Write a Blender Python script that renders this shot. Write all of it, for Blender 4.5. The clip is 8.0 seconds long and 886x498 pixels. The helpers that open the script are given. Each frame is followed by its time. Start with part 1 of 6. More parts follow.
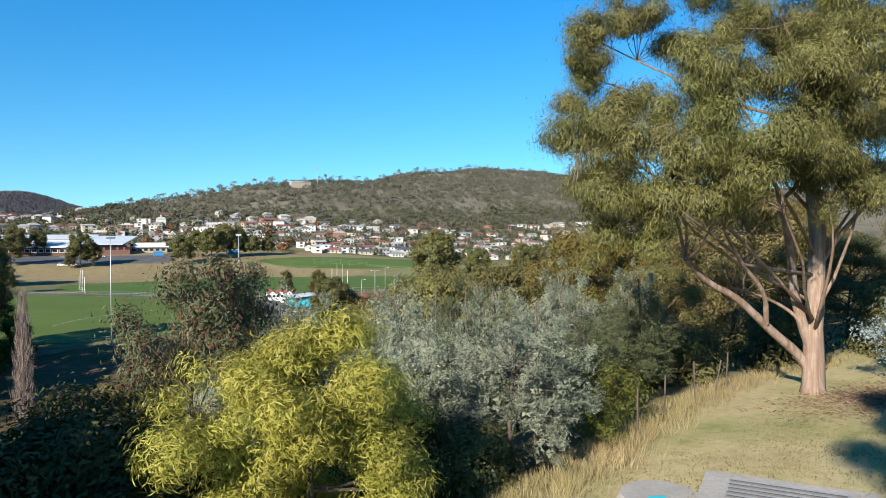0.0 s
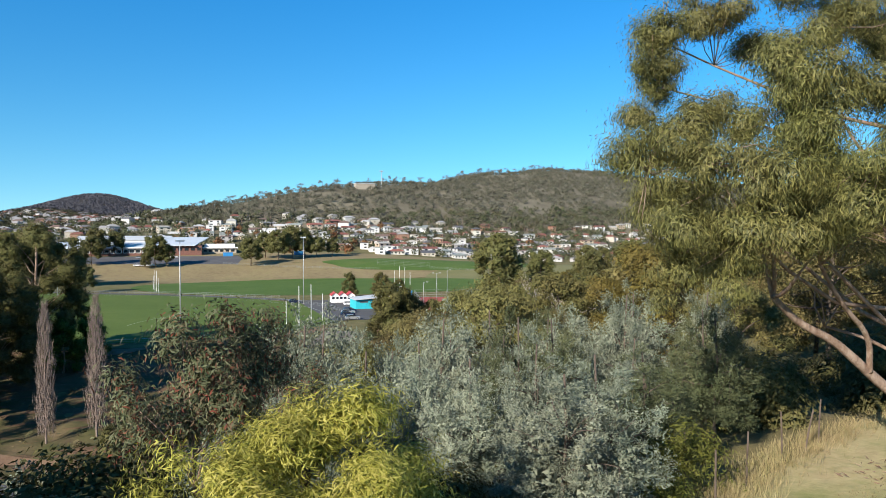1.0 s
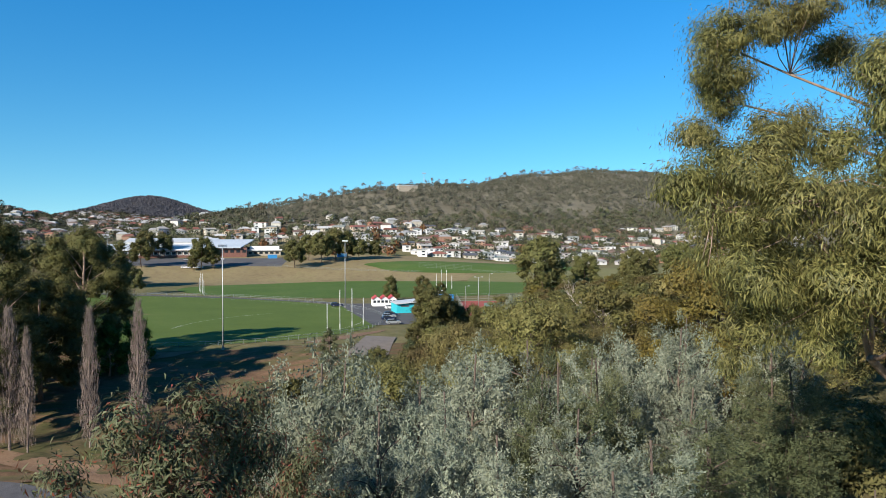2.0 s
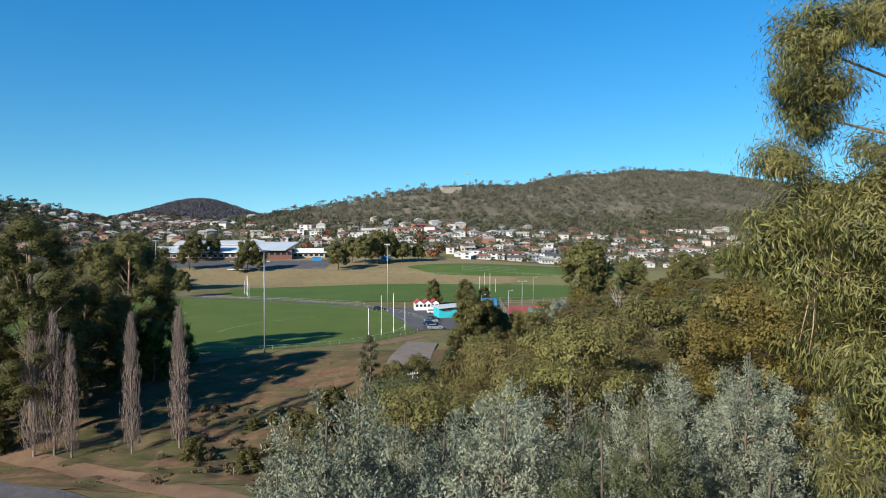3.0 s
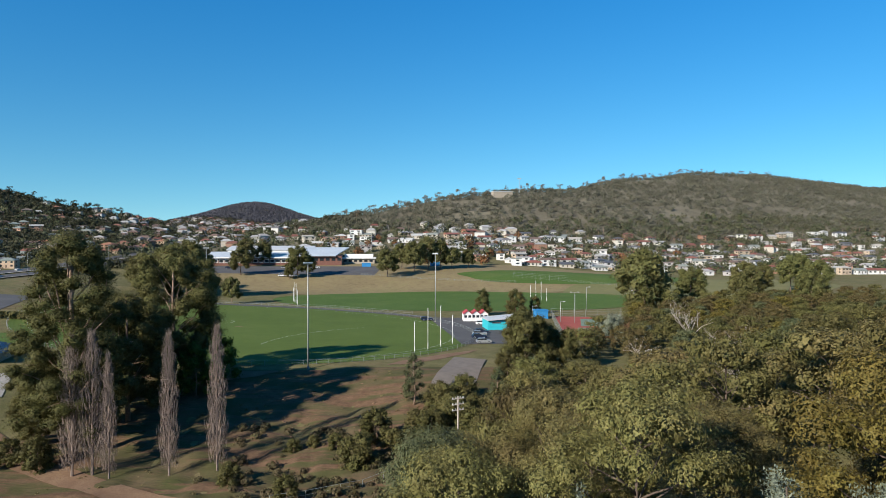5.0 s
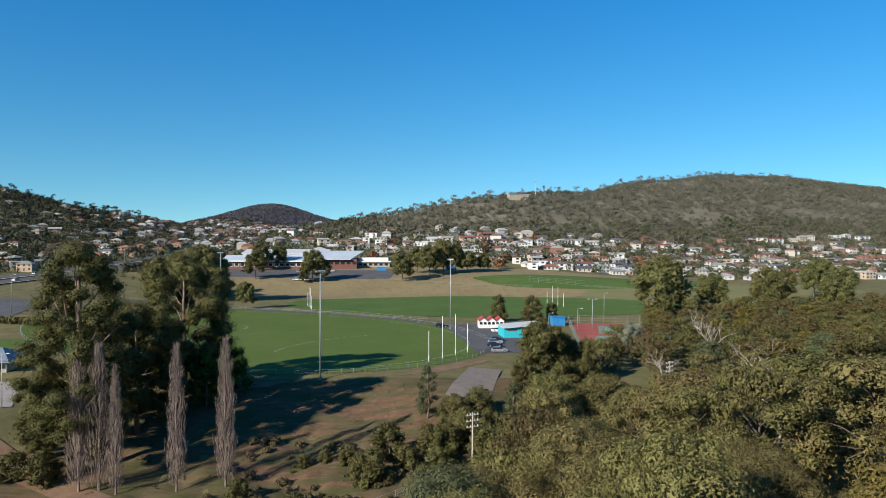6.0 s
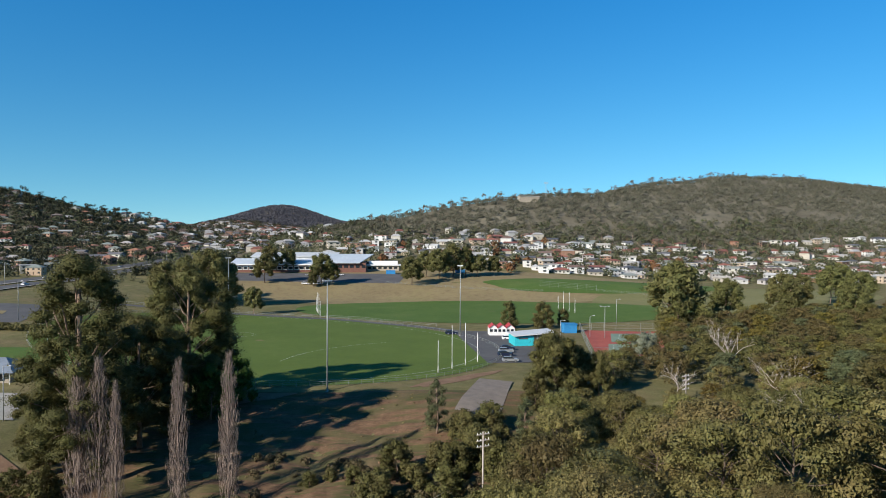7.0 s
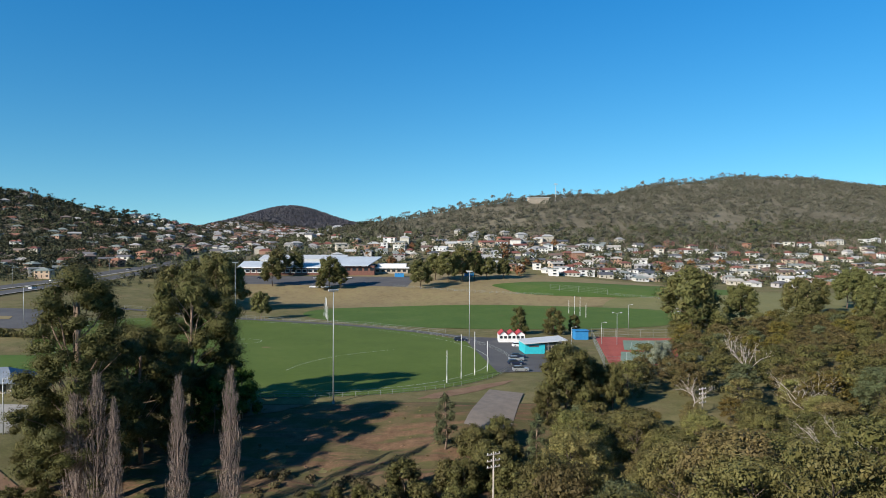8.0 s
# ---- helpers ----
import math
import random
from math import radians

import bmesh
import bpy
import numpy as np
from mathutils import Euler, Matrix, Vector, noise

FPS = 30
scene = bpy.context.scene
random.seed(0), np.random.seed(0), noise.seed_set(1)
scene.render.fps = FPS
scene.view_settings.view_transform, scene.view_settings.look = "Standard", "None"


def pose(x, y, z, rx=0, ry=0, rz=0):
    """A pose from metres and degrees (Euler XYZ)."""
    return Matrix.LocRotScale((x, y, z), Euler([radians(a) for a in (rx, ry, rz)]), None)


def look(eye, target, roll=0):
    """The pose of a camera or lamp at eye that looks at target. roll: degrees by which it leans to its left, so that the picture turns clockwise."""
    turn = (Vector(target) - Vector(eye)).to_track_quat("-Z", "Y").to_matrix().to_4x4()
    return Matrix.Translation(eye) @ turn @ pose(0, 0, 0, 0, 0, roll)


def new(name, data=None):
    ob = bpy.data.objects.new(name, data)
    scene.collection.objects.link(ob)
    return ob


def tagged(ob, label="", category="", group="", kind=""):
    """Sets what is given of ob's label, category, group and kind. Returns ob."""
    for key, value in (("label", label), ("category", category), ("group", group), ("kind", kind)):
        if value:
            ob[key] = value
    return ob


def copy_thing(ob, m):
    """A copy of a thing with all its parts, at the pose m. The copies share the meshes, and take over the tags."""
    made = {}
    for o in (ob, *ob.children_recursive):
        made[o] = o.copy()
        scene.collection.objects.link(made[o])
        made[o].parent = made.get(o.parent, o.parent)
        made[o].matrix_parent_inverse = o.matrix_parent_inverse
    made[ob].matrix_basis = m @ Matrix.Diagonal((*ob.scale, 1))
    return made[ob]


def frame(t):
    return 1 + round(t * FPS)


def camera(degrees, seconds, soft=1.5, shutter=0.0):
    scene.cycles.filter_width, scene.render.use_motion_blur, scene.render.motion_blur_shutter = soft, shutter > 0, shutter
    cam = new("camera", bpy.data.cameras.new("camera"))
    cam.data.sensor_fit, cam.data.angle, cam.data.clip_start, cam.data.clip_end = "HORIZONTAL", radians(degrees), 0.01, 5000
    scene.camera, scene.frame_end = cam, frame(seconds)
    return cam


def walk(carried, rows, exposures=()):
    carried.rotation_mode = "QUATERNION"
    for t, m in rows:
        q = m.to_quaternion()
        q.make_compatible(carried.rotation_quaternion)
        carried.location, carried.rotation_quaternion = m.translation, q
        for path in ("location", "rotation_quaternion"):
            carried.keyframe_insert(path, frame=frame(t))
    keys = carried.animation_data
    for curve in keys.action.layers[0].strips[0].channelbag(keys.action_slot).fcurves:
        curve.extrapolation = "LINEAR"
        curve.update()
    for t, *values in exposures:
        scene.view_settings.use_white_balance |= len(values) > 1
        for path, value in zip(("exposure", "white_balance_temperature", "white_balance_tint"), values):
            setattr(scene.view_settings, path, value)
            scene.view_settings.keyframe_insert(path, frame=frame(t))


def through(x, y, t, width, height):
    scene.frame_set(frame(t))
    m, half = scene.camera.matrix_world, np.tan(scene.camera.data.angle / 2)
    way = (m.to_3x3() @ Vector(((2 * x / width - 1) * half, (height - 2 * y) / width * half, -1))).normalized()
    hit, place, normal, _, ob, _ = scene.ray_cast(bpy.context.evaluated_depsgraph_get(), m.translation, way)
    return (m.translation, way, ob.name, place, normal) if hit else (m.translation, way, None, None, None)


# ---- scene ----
cam = camera(65.20, 8.0, soft=0.9)
PATH = [
    (0.0, pose(21.35, -178.87, 25.31, 88.762, 0.171, -18.843)),
    (0.5, pose(21.91, -177.97, 25.70, 88.793, 0.116, -15.637)),
    (1.0, pose(22.39, -177.06, 26.09, 88.824, 0.091, -13.604)),
    (1.5, pose(22.84, -176.03, 26.52, 88.879, 0.048, -11.805)),
    (1.7, pose(23.02, -175.54, 26.70, 88.904, 0.033, -11.147)),
    (3.0, pose(24.46, -171.72, 27.99, 89.001, 0.095, -6.386)),
    (3.5, pose(24.87, -170.12, 28.52, 89.056, 0.081, -5.138)),
    (4.0, pose(25.26, -168.47, 29.08, 89.090, 0.045, -4.045)),
    (4.5, pose(25.54, -166.78, 29.65, 89.155, -0.017, -3.044)),
    (6.0, pose(26.16, -161.56, 31.86, 89.338, -0.136, -0.848)),
    (6.5, pose(26.25, -159.68, 32.84, 89.354, -0.147, -0.425)),
    (7.0, pose(26.26, -157.83, 33.80, 89.377, -0.155, -0.032)),
    (7.5, pose(26.25, -155.91, 34.74, 89.363, -0.142, 0.339)),
    (8.0, pose(26.29, -153.84, 35.70, 89.360, -0.135, 0.714)),
]
walk(cam, PATH, exposures=((0.0, 1.18), (1.5, 1.05), (3.5, 0.9), (6.0, 0.8), (8.0, 0.78)))

# ---- light ----
SUN_EL, SHADOW = 26.0, Vector((0.745, 0.667, 0.0)).normalized()
world = bpy.data.worlds.new("sky")
scene.world = world
world.use_nodes = True
wn = world.node_tree
sky = wn.nodes.new("ShaderNodeTexSky")
sky.sky_type = "NISHITA"
sky.sun_disc = False
sky.sun_elevation = radians(SUN_EL)
sky.sun_rotation = math.atan2(-SHADOW.x, -SHADOW.y)
sky.altitude = 1200.0
sky.air_density, sky.dust_density, sky.ozone_density = 1.0, 0.0, 3.5
wn.nodes["Background"].inputs["Strength"].default_value = 0.112
way = wn.nodes.new("ShaderNodeTexCoord")
lift = wn.nodes.new("ShaderNodeVectorMath")  # the clear air keeps its blue down to the hills
lift.inputs[1].default_value = (0.0, 0.0, 0.085)
wn.links.new(way.outputs["Generated"], lift.inputs[0])
wn.links.new(lift.outputs["Vector"], sky.inputs["Vector"])
grade = wn.nodes.new("ShaderNodeHueSaturation")
grade.inputs["Saturation"].default_value = 1.26
wn.links.new(sky.outputs["Color"], grade.inputs["Color"])
tint = wn.nodes.new("ShaderNodeVectorMath")  # a deeper blue overhead, paler and greener towards the horizon
tint.operation = "MULTIPLY"
up = wn.nodes.new("ShaderNodeSeparateXYZ")
wn.links.new(way.outputs["Generated"], up.inputs[0])
fade = wn.nodes.new("ShaderNodeValToRGB")
fade.color_ramp.elements[0].color, fade.color_ramp.elements[1].color = (0.93, 0.90, 0.67, 1), (0.47, 0.97, 0.97, 1)
fade.color_ramp.elements[1].position = 0.34
wn.links.new(up.outputs["Z"], fade.inputs["Fac"])
wn.links.new(fade.outputs["Color"], tint.inputs[1])
wn.links.new(grade.outputs["Color"], tint.inputs[0])
wn.links.new(tint.outputs["Vector"], wn.nodes["Background"].inputs["Color"])
lamp = bpy.data.lights.new("sun", "SUN")
lamp.energy, lamp.angle, lamp.color = 5.0, radians(0.55), (1.0, 0.93, 0.82)
sun = new("sun", lamp)
sun.matrix_world = look(tuple(-SHADOW * 300 + Vector((0, 0, 300 * math.tan(radians(SUN_EL))))), (0, 0, 0))


# ---- materials ----
def lin(c):
    return tuple((v / 12.92 if v <= 0.04045 else ((v + 0.055) / 1.055) ** 2.4) for v in c) + (1.0,)


def dim(c, k=0.85):
    """A base colour a little darker, which deepens the shade under the raised exposure."""
    return tuple(v * k for v in c[:3])


class Nodes:
    """A few shorthands for one material's node tree."""

    def __init__(self, name):
        self.m = bpy.data.materials.new(name)
        self.m.use_nodes = True
        self.t = self.m.node_tree
        self.out = self.t.nodes["Material Output"]
        self.p = self.t.nodes["Principled BSDF"]

    def add(self, kind, **values):
        n = self.t.nodes.new(kind)
        for k, v in values.items():
            n.inputs[k].default_value = v
        return n

    def link(self, a, b):
        self.t.links.new(a, b)

    def noise(self, scale, detail=4.0, rough=0.6, coord="Object"):
        tc = self.add("ShaderNodeTexCoord")
        n = self.add("ShaderNodeTexNoise", Scale=scale, Detail=detail, Roughness=rough)
        self.link(tc.outputs[coord], n.inputs["Vector"])
        return n.outputs["Fac"]

    def ramp(self, fac, stops, constant=False):
        n = self.t.nodes.new("ShaderNodeValToRGB")
        if constant:
            n.color_ramp.interpolation = "CONSTANT"
        el = n.color_ramp.elements
        while len(el) < len(stops):
            el.new(0.5)
        for e, (pos, col) in zip(el, stops):
            e.position, e.color = pos, (*col[:3], 1.0)
        self.link(fac, n.inputs["Fac"])
        return n.outputs["Color"]

    def mix(self, fac, a, b, blend="MIX"):
        n = self.t.nodes.new("ShaderNodeMix")
        n.data_type, n.blend_type = "RGBA", blend
        for sock, v in ((0, fac), (6, a), (7, b)):
            if isinstance(v, (int, float)):
                n.inputs[sock].default_value = v
            elif isinstance(v, tuple):
                n.inputs[sock].default_value = (*v[:3], 1.0)
            else:
                self.link(v, n.inputs[sock])
        return n.outputs[2]

    def bump(self, fac, strength, distance):
        b = self.add("ShaderNodeBump", Strength=strength, Distance=distance)
        self.link(fac, b.inputs["Height"])
        self.link(b.outputs["Normal"], self.p.inputs["Normal"])


def surface(name, a, b, scale=1.0, rough=0.8, metal=0.0, bump=0.2, dist=0.02, fine=9.0, spec=0.3):
    """A surface of two close colours, broken up at two scales, with fine relief."""
    n = Nodes(name)
    a, b = dim(a), dim(b)
    big = n.noise(scale, 5.0)
    small = n.noise(scale * fine, 6.0, 0.7)
    c = n.ramp(big, [(0.33, a), (0.67, b)])
    dark = tuple(v * 0.72 for v in a[:3])
    f = n.ramp(small, [(0.35, (1, 1, 1)), (0.6, (0, 0, 0))])
    c = n.mix(n.mix(0.5, f, (0, 0, 0)), c, dark)
    n.link(c, n.p.inputs["Base Color"])
    n.p.inputs["Roughness"].default_value = rough
    n.p.inputs["Metallic"].default_value = metal
    n.p.inputs["Specular IOR Level"].default_value = spec
    if bump:
        n.bump(small, bump, dist)
    return n.m


def leafage(name, shades, tone=0.35, through=0.22, rough=0.6, spec=0.12):
    """Leaves: each one has its own shade, each plant its own tone."""
    n = Nodes(name)
    geo = n.add("ShaderNodeNewGeometry")
    stops = [(i / max(1, len(shades) - 1), dim(s)) for i, s in enumerate(shades)]
    c = n.ramp(geo.outputs["Random Per Island"], stops)
    info = n.add("ShaderNodeObjectInfo")
    patch = n.noise(0.35, 3.0)
    v = n.add("ShaderNodeHueSaturation")
    mr = n.add("ShaderNodeMapRange")
    mr.inputs["To Min"].default_value, mr.inputs["To Max"].default_value = 1 - tone, 1 + tone
    n.link(info.outputs["Random"], mr.inputs["Value"])
    mc = n.add("ShaderNodeMapRange")
    mc.inputs["From Min"].default_value, mc.inputs["From Max"].default_value = 0.32, 0.68
    mc.inputs["To Min"].default_value, mc.inputs["To Max"].default_value = 0.8, 1.22
    n.link(n.noise(0.75, 2.0), mc.inputs["Value"])
    both = n.add("ShaderNodeMath")
    both.operation = "MULTIPLY"
    n.link(mr.outputs["Result"], both.inputs[0])
    n.link(mc.outputs["Result"], both.inputs[1])
    n.link(both.outputs["Value"], v.inputs["Value"])
    mh = n.add("ShaderNodeMapRange")
    mh.inputs["From Min"].default_value, mh.inputs["From Max"].default_value = 0.3, 0.7
    mh.inputs["To Min"].default_value, mh.inputs["To Max"].default_value = 0.485, 0.515
    n.link(patch, mh.inputs["Value"])
    own = n.add("ShaderNodeMath")
    own.operation = "MULTIPLY"
    own.inputs[1].default_value = 7.31
    n.link(info.outputs["Random"], own.inputs[0])
    part_of = n.add("ShaderNodeMath")
    part_of.operation = "FRACT"
    n.link(own.outputs["Value"], part_of.inputs[0])
    shift = n.add("ShaderNodeMapRange")
    shift.inputs["To Min"].default_value, shift.inputs["To Max"].default_value = -0.06 * tone, 0.06 * tone
    n.link(part_of.outputs["Value"], shift.inputs["Value"])
    hue = n.add("ShaderNodeMath")
    n.link(mh.outputs["Result"], hue.inputs[0])
    n.link(shift.outputs["Result"], hue.inputs[1])
    n.link(hue.outputs["Value"], v.inputs["Hue"])
    n.link(c, v.inputs["Color"])
    n.link(v.outputs["Color"], n.p.inputs["Base Color"])
    n.p.inputs["Roughness"].default_value = rough
    n.p.inputs["Specular IOR Level"].default_value = spec
    tr = n.add("ShaderNodeBsdfTranslucent")
    n.link(v.outputs["Color"], tr.inputs["Color"])
    mx = n.add("ShaderNodeMixShader", Fac=through)
    n.link(n.p.outputs["BSDF"], mx.inputs[1])
    n.link(tr.outputs["BSDF"], mx.inputs[2])
    n.link(mx.outputs["Shader"], n.out.inputs["Surface"])
    return n.m


def palette(name, cols, rough=0.7, scale=0.8, island=False):
    """One of several paints, picked by each object's own random number, or by each loose piece's."""
    n = Nodes(name)
    info = n.add("ShaderNodeNewGeometry" if island else "ShaderNodeObjectInfo")
    c = n.ramp(info.outputs["Random Per Island" if island else "Random"], [(i / len(cols), dim(c)) for i, c in enumerate(cols)], True)
    d = n.noise(scale, 5.0, 0.7)
    c = n.mix(n.ramp(d, [(0.35, (0.75, 0.73, 0.7)), (0.6, (1, 1, 1))]), (0, 0, 0), c, "MIX")
    n.link(c, n.p.inputs["Base Color"])
    n.p.inputs["Roughness"].default_value = rough
    return n.m


def glassy(name, col=(0.02, 0.025, 0.03), rough=0.08):
    n = Nodes(name)
    n.p.inputs["Base Color"].default_value = (*col, 1)
    n.p.inputs["Roughness"].default_value = rough
    n.p.inputs["Specular IOR Level"].default_value = 0.8
    return n.m


def ground_material():
    n = Nodes("dry_hillside_ground")
    big = n.noise(0.035, 6.0, 0.6)
    mid = n.noise(0.22, 6.0, 0.65)
    fine = n.noise(2.5, 6.0, 0.75)
    a = n.ramp(big, [(0.36, (0.19, 0.145, 0.08)), (0.48, (0.14, 0.145, 0.055)), (0.6, (0.23, 0.195, 0.095)), (0.72, (0.17, 0.10, 0.055))])
    b = n.ramp(mid, [(0.34, (0.09, 0.09, 0.035)), (0.5, (0.16, 0.14, 0.066)), (0.68, (0.25, 0.205, 0.115))])
    c = n.mix(0.5, a, b)
    c = n.mix(1.0, c, (0.95, 0.93, 0.90), "MULTIPLY")
    tc = n.add("ShaderNodeTexCoord")
    sep = n.add("ShaderNodeSeparateXYZ")
    n.link(tc.outputs["Object"], sep.inputs["Vector"])
    hills = n.add("ShaderNodeMapRange")
    hills.inputs["From Min"].default_value, hills.inputs["From Max"].default_value = 330.0, 440.0
    n.link(sep.outputs["Y"], hills.inputs["Value"])
    litter = n.ramp(n.noise(0.02, 6.0, 0.7), [(0.35, (0.12, 0.104, 0.075)), (0.5, (0.175, 0.153, 0.112)), (0.66, (0.225, 0.198, 0.146))])
    c = n.mix(hills.outputs["Result"], c, litter)
    c = n.mix(n.ramp(fine, [(0.3, (0.6, 0.6, 0.6)), (0.7, (0, 0, 0))]), c, (0.045, 0.04, 0.02))
    n.link(c, n.p.inputs["Base Color"])
    n.p.inputs["Roughness"].default_value = 0.95
    n.p.inputs["Specular IOR Level"].default_value = 0.1
    n.bump(fine, 0.6, 0.12)
    return n.m


def bank_material():
    """Thin grass worn through to red-brown soil, drawn out in ruts along the bank."""
    n = Nodes("worn_bank_ground")
    tc = n.add("ShaderNodeTexCoord")
    mp = n.add("ShaderNodeMapping", Rotation=(0.0, 0.0, radians(-38)), Scale=(0.05, 0.34, 0.2))
    n.link(tc.outputs["Object"], mp.inputs["Vector"])
    rut = n.add("ShaderNodeTexNoise", Scale=1.0, Detail=6.0, Roughness=0.62)
    n.link(mp.outputs["Vector"], rut.inputs["Vector"])
    fine = n.noise(2.6, 6.0, 0.75)
    grass = n.ramp(n.noise(0.16, 5.0, 0.65), [(0.34, (0.062, 0.066, 0.024)), (0.5, (0.085, 0.074, 0.034)), (0.66, (0.12, 0.088, 0.05))])
    soil = n.ramp(n.noise(0.5, 5.0, 0.7), [(0.35, (0.10, 0.058, 0.036)), (0.65, (0.175, 0.105, 0.064))])
    c = n.mix(n.ramp(rut.outputs["Fac"], [(0.49, (0, 0, 0)), (0.57, (1, 1, 1))]), grass, soil)
    c = n.mix(n.ramp(fine, [(0.3, (0.5, 0.5, 0.5)), (0.65, (0, 0, 0))]), c, (0.05, 0.04, 0.02))
    n.link(c, n.p.inputs["Base Color"])
    n.p.inputs["Roughness"].default_value = 0.95
    n.p.inputs["Specular IOR Level"].default_value = 0.1
    n.bump(rut.outputs["Fac"], 0.8, 0.6)
    return n.m


def turf(name, a, b, c, scale=0.05, patchy=0.45):
    n = Nodes(name)
    a, b, c = dim(a, 0.9), dim(b, 0.9), dim(c, 0.9)
    big = n.noise(scale, 5.0, 0.6)
    mid = n.noise(scale * 9, 5.0, 0.7)
    fine = n.noise(4.0, 5.0, 0.8)
    k = n.mix(patchy, n.ramp(big, [(0.35, a), (0.55, b), (0.72, c)]), n.ramp(mid, [(0.3, a), (0.55, b), (0.75, c)]))
    k = n.mix(n.ramp(fine, [(0.3, (0.35, 0.35, 0.35)), (0.65, (0, 0, 0))]), k, tuple(v * 0.5 for v in a))
    n.link(k, n.p.inputs["Base Color"])
    n.p.inputs["Roughness"].default_value = 0.9
    n.p.inputs["Specular IOR Level"].default_value = 0.15
    n.bump(fine, 0.4, 0.05)
    return n.m


M_GROUND = ground_material()
M_TURF = turf("sports_turf", (0.072, 0.108, 0.02), (0.094, 0.136, 0.026), (0.124, 0.15, 0.04))
M_TURF2 = turf("upper_turf", (0.058, 0.105, 0.02), (0.08, 0.13, 0.027), (0.125, 0.145, 0.045))
M_LAWN = turf("dry_lawn", (0.20, 0.21, 0.07), (0.45, 0.365, 0.19), (0.29, 0.19, 0.105), 0.22)
M_BARKBITS = leafage("bark_and_leaf_bits", [(0.10, 0.06, 0.04), (0.19, 0.12, 0.08), (0.26, 0.18, 0.13), (0.15, 0.10, 0.06)], 0.05, 0.05, 0.9, 0.1)
M_BLUELEAF = leafage("blue_juvenile_leaves", [(0.16, 0.20, 0.20), (0.24, 0.29, 0.29), (0.32, 0.37, 0.36)], 0.05, 0.2)
M_SHORT = leafage("short_lawn_blades", [(0.156, 0.125, 0.058), (0.234, 0.187, 0.094), (0.281, 0.226, 0.117), (0.117, 0.129, 0.043)], 0.05, 0.25, 0.85, 0.1)
M_DRY = turf("dry_bank_grass", (0.155, 0.115, 0.062), (0.26, 0.205, 0.105), (0.14, 0.15, 0.05), 0.035, 0.68)
M_PADDOCK = turf("olive_paddock_grass", (0.14, 0.14, 0.055), (0.19, 0.178, 0.075), (0.24, 0.205, 0.10), 0.04)
M_EARTH = surface("red_brown_earth", (0.165, 0.095, 0.055), (0.23, 0.145, 0.085), 0.3, 0.95, bump=0.6, dist=0.1)
M_SLOPE = bank_material()
M_GRAVEL = surface("grey_gravel", (0.16, 0.135, 0.115), (0.22, 0.185, 0.155), 0.5, 0.95, bump=0.5, dist=0.04, fine=20)
M_ASPHALT = surface("asphalt", (0.075, 0.073, 0.075), (0.115, 0.11, 0.108), 0.12, 0.9, bump=0.3, dist=0.01, fine=40)
M_CONCRETE = surface("weathered_concrete", (0.30, 0.28, 0.25), (0.40, 0.37, 0.33), 0.8, 0.9, bump=0.3, dist=0.01, fine=14)
M_LINE = surface("line_paint", (0.45, 0.5, 0.40), (0.62, 0.64, 0.58), 0.7, 0.8, bump=0)


def peeling_bark(name):
    """Smooth gum bark with long upright streaks and peeling strips."""
    n = Nodes(name)
    tc = n.add("ShaderNodeTexCoord")
    mp = n.add("ShaderNodeMapping", Scale=(7.0, 7.0, 0.55))
    n.link(tc.outputs["Object"], mp.inputs["Vector"])
    streak = n.add("ShaderNodeTexNoise", Scale=1.0, Detail=6.0, Roughness=0.65)
    n.link(mp.outputs["Vector"], streak.inputs["Vector"])
    c = n.ramp(streak.outputs["Fac"], [(0.3, (0.10, 0.06, 0.042)), (0.45, (0.20, 0.135, 0.097)), (0.58, (0.30, 0.228, 0.178)), (0.72, (0.30, 0.19, 0.13))])
    c = n.mix(n.ramp(n.noise(0.9, 4.0), [(0.42, (0.6, 0.6, 0.6)), (0.6, (0, 0, 0))]), c, (0.16, 0.105, 0.075))
    n.link(c, n.p.inputs["Base Color"])
    n.p.inputs["Roughness"].default_value = 0.88
    n.p.inputs["Specular IOR Level"].default_value = 0.2
    n.bump(streak.outputs["Fac"], 0.8, 0.04)
    return n.m


M_BARK = peeling_bark("gum_bark")
M_TWIG = surface("dark_bark", (0.075, 0.055, 0.042), (0.14, 0.105, 0.08), 2.0, 0.9, bump=0.6, dist=0.02)
M_PALE = surface("pale_dead_wood", (0.4, 0.34, 0.30), (0.58, 0.51, 0.46), 1.5, 0.8, bump=0.4, dist=0.02)
M_POPLAR = surface("bare_poplar_twigs", (0.185, 0.14, 0.115), (0.29, 0.225, 0.19), 0.6, 0.9, bump=0)
M_GUM = leafage("gum_leaves", [(0.054, 0.056, 0.021), (0.105, 0.104, 0.033), (0.162, 0.152, 0.048), (0.23, 0.208, 0.074)], 0.1, 0.25, 0.5, 0.16)
M_YELLOW = leafage("yellow_wattle_leaves", [(0.21, 0.22, 0.038), (0.34, 0.34, 0.058), (0.45, 0.43, 0.09), (0.53, 0.49, 0.13)], 0.05, 0.4)
M_SILVER = leafage("silver_wattle_leaves", [(0.14, 0.162, 0.112), (0.195, 0.218, 0.155), (0.265, 0.288, 0.21), (0.20, 0.216, 0.142)], 0.22, 0.22)
M_GREENW = leafage("green_wattle_leaves", [(0.066, 0.077, 0.035), (0.092, 0.104, 0.048), (0.126, 0.135, 0.066), (0.086, 0.097, 0.047)], 0.2, 0.25)
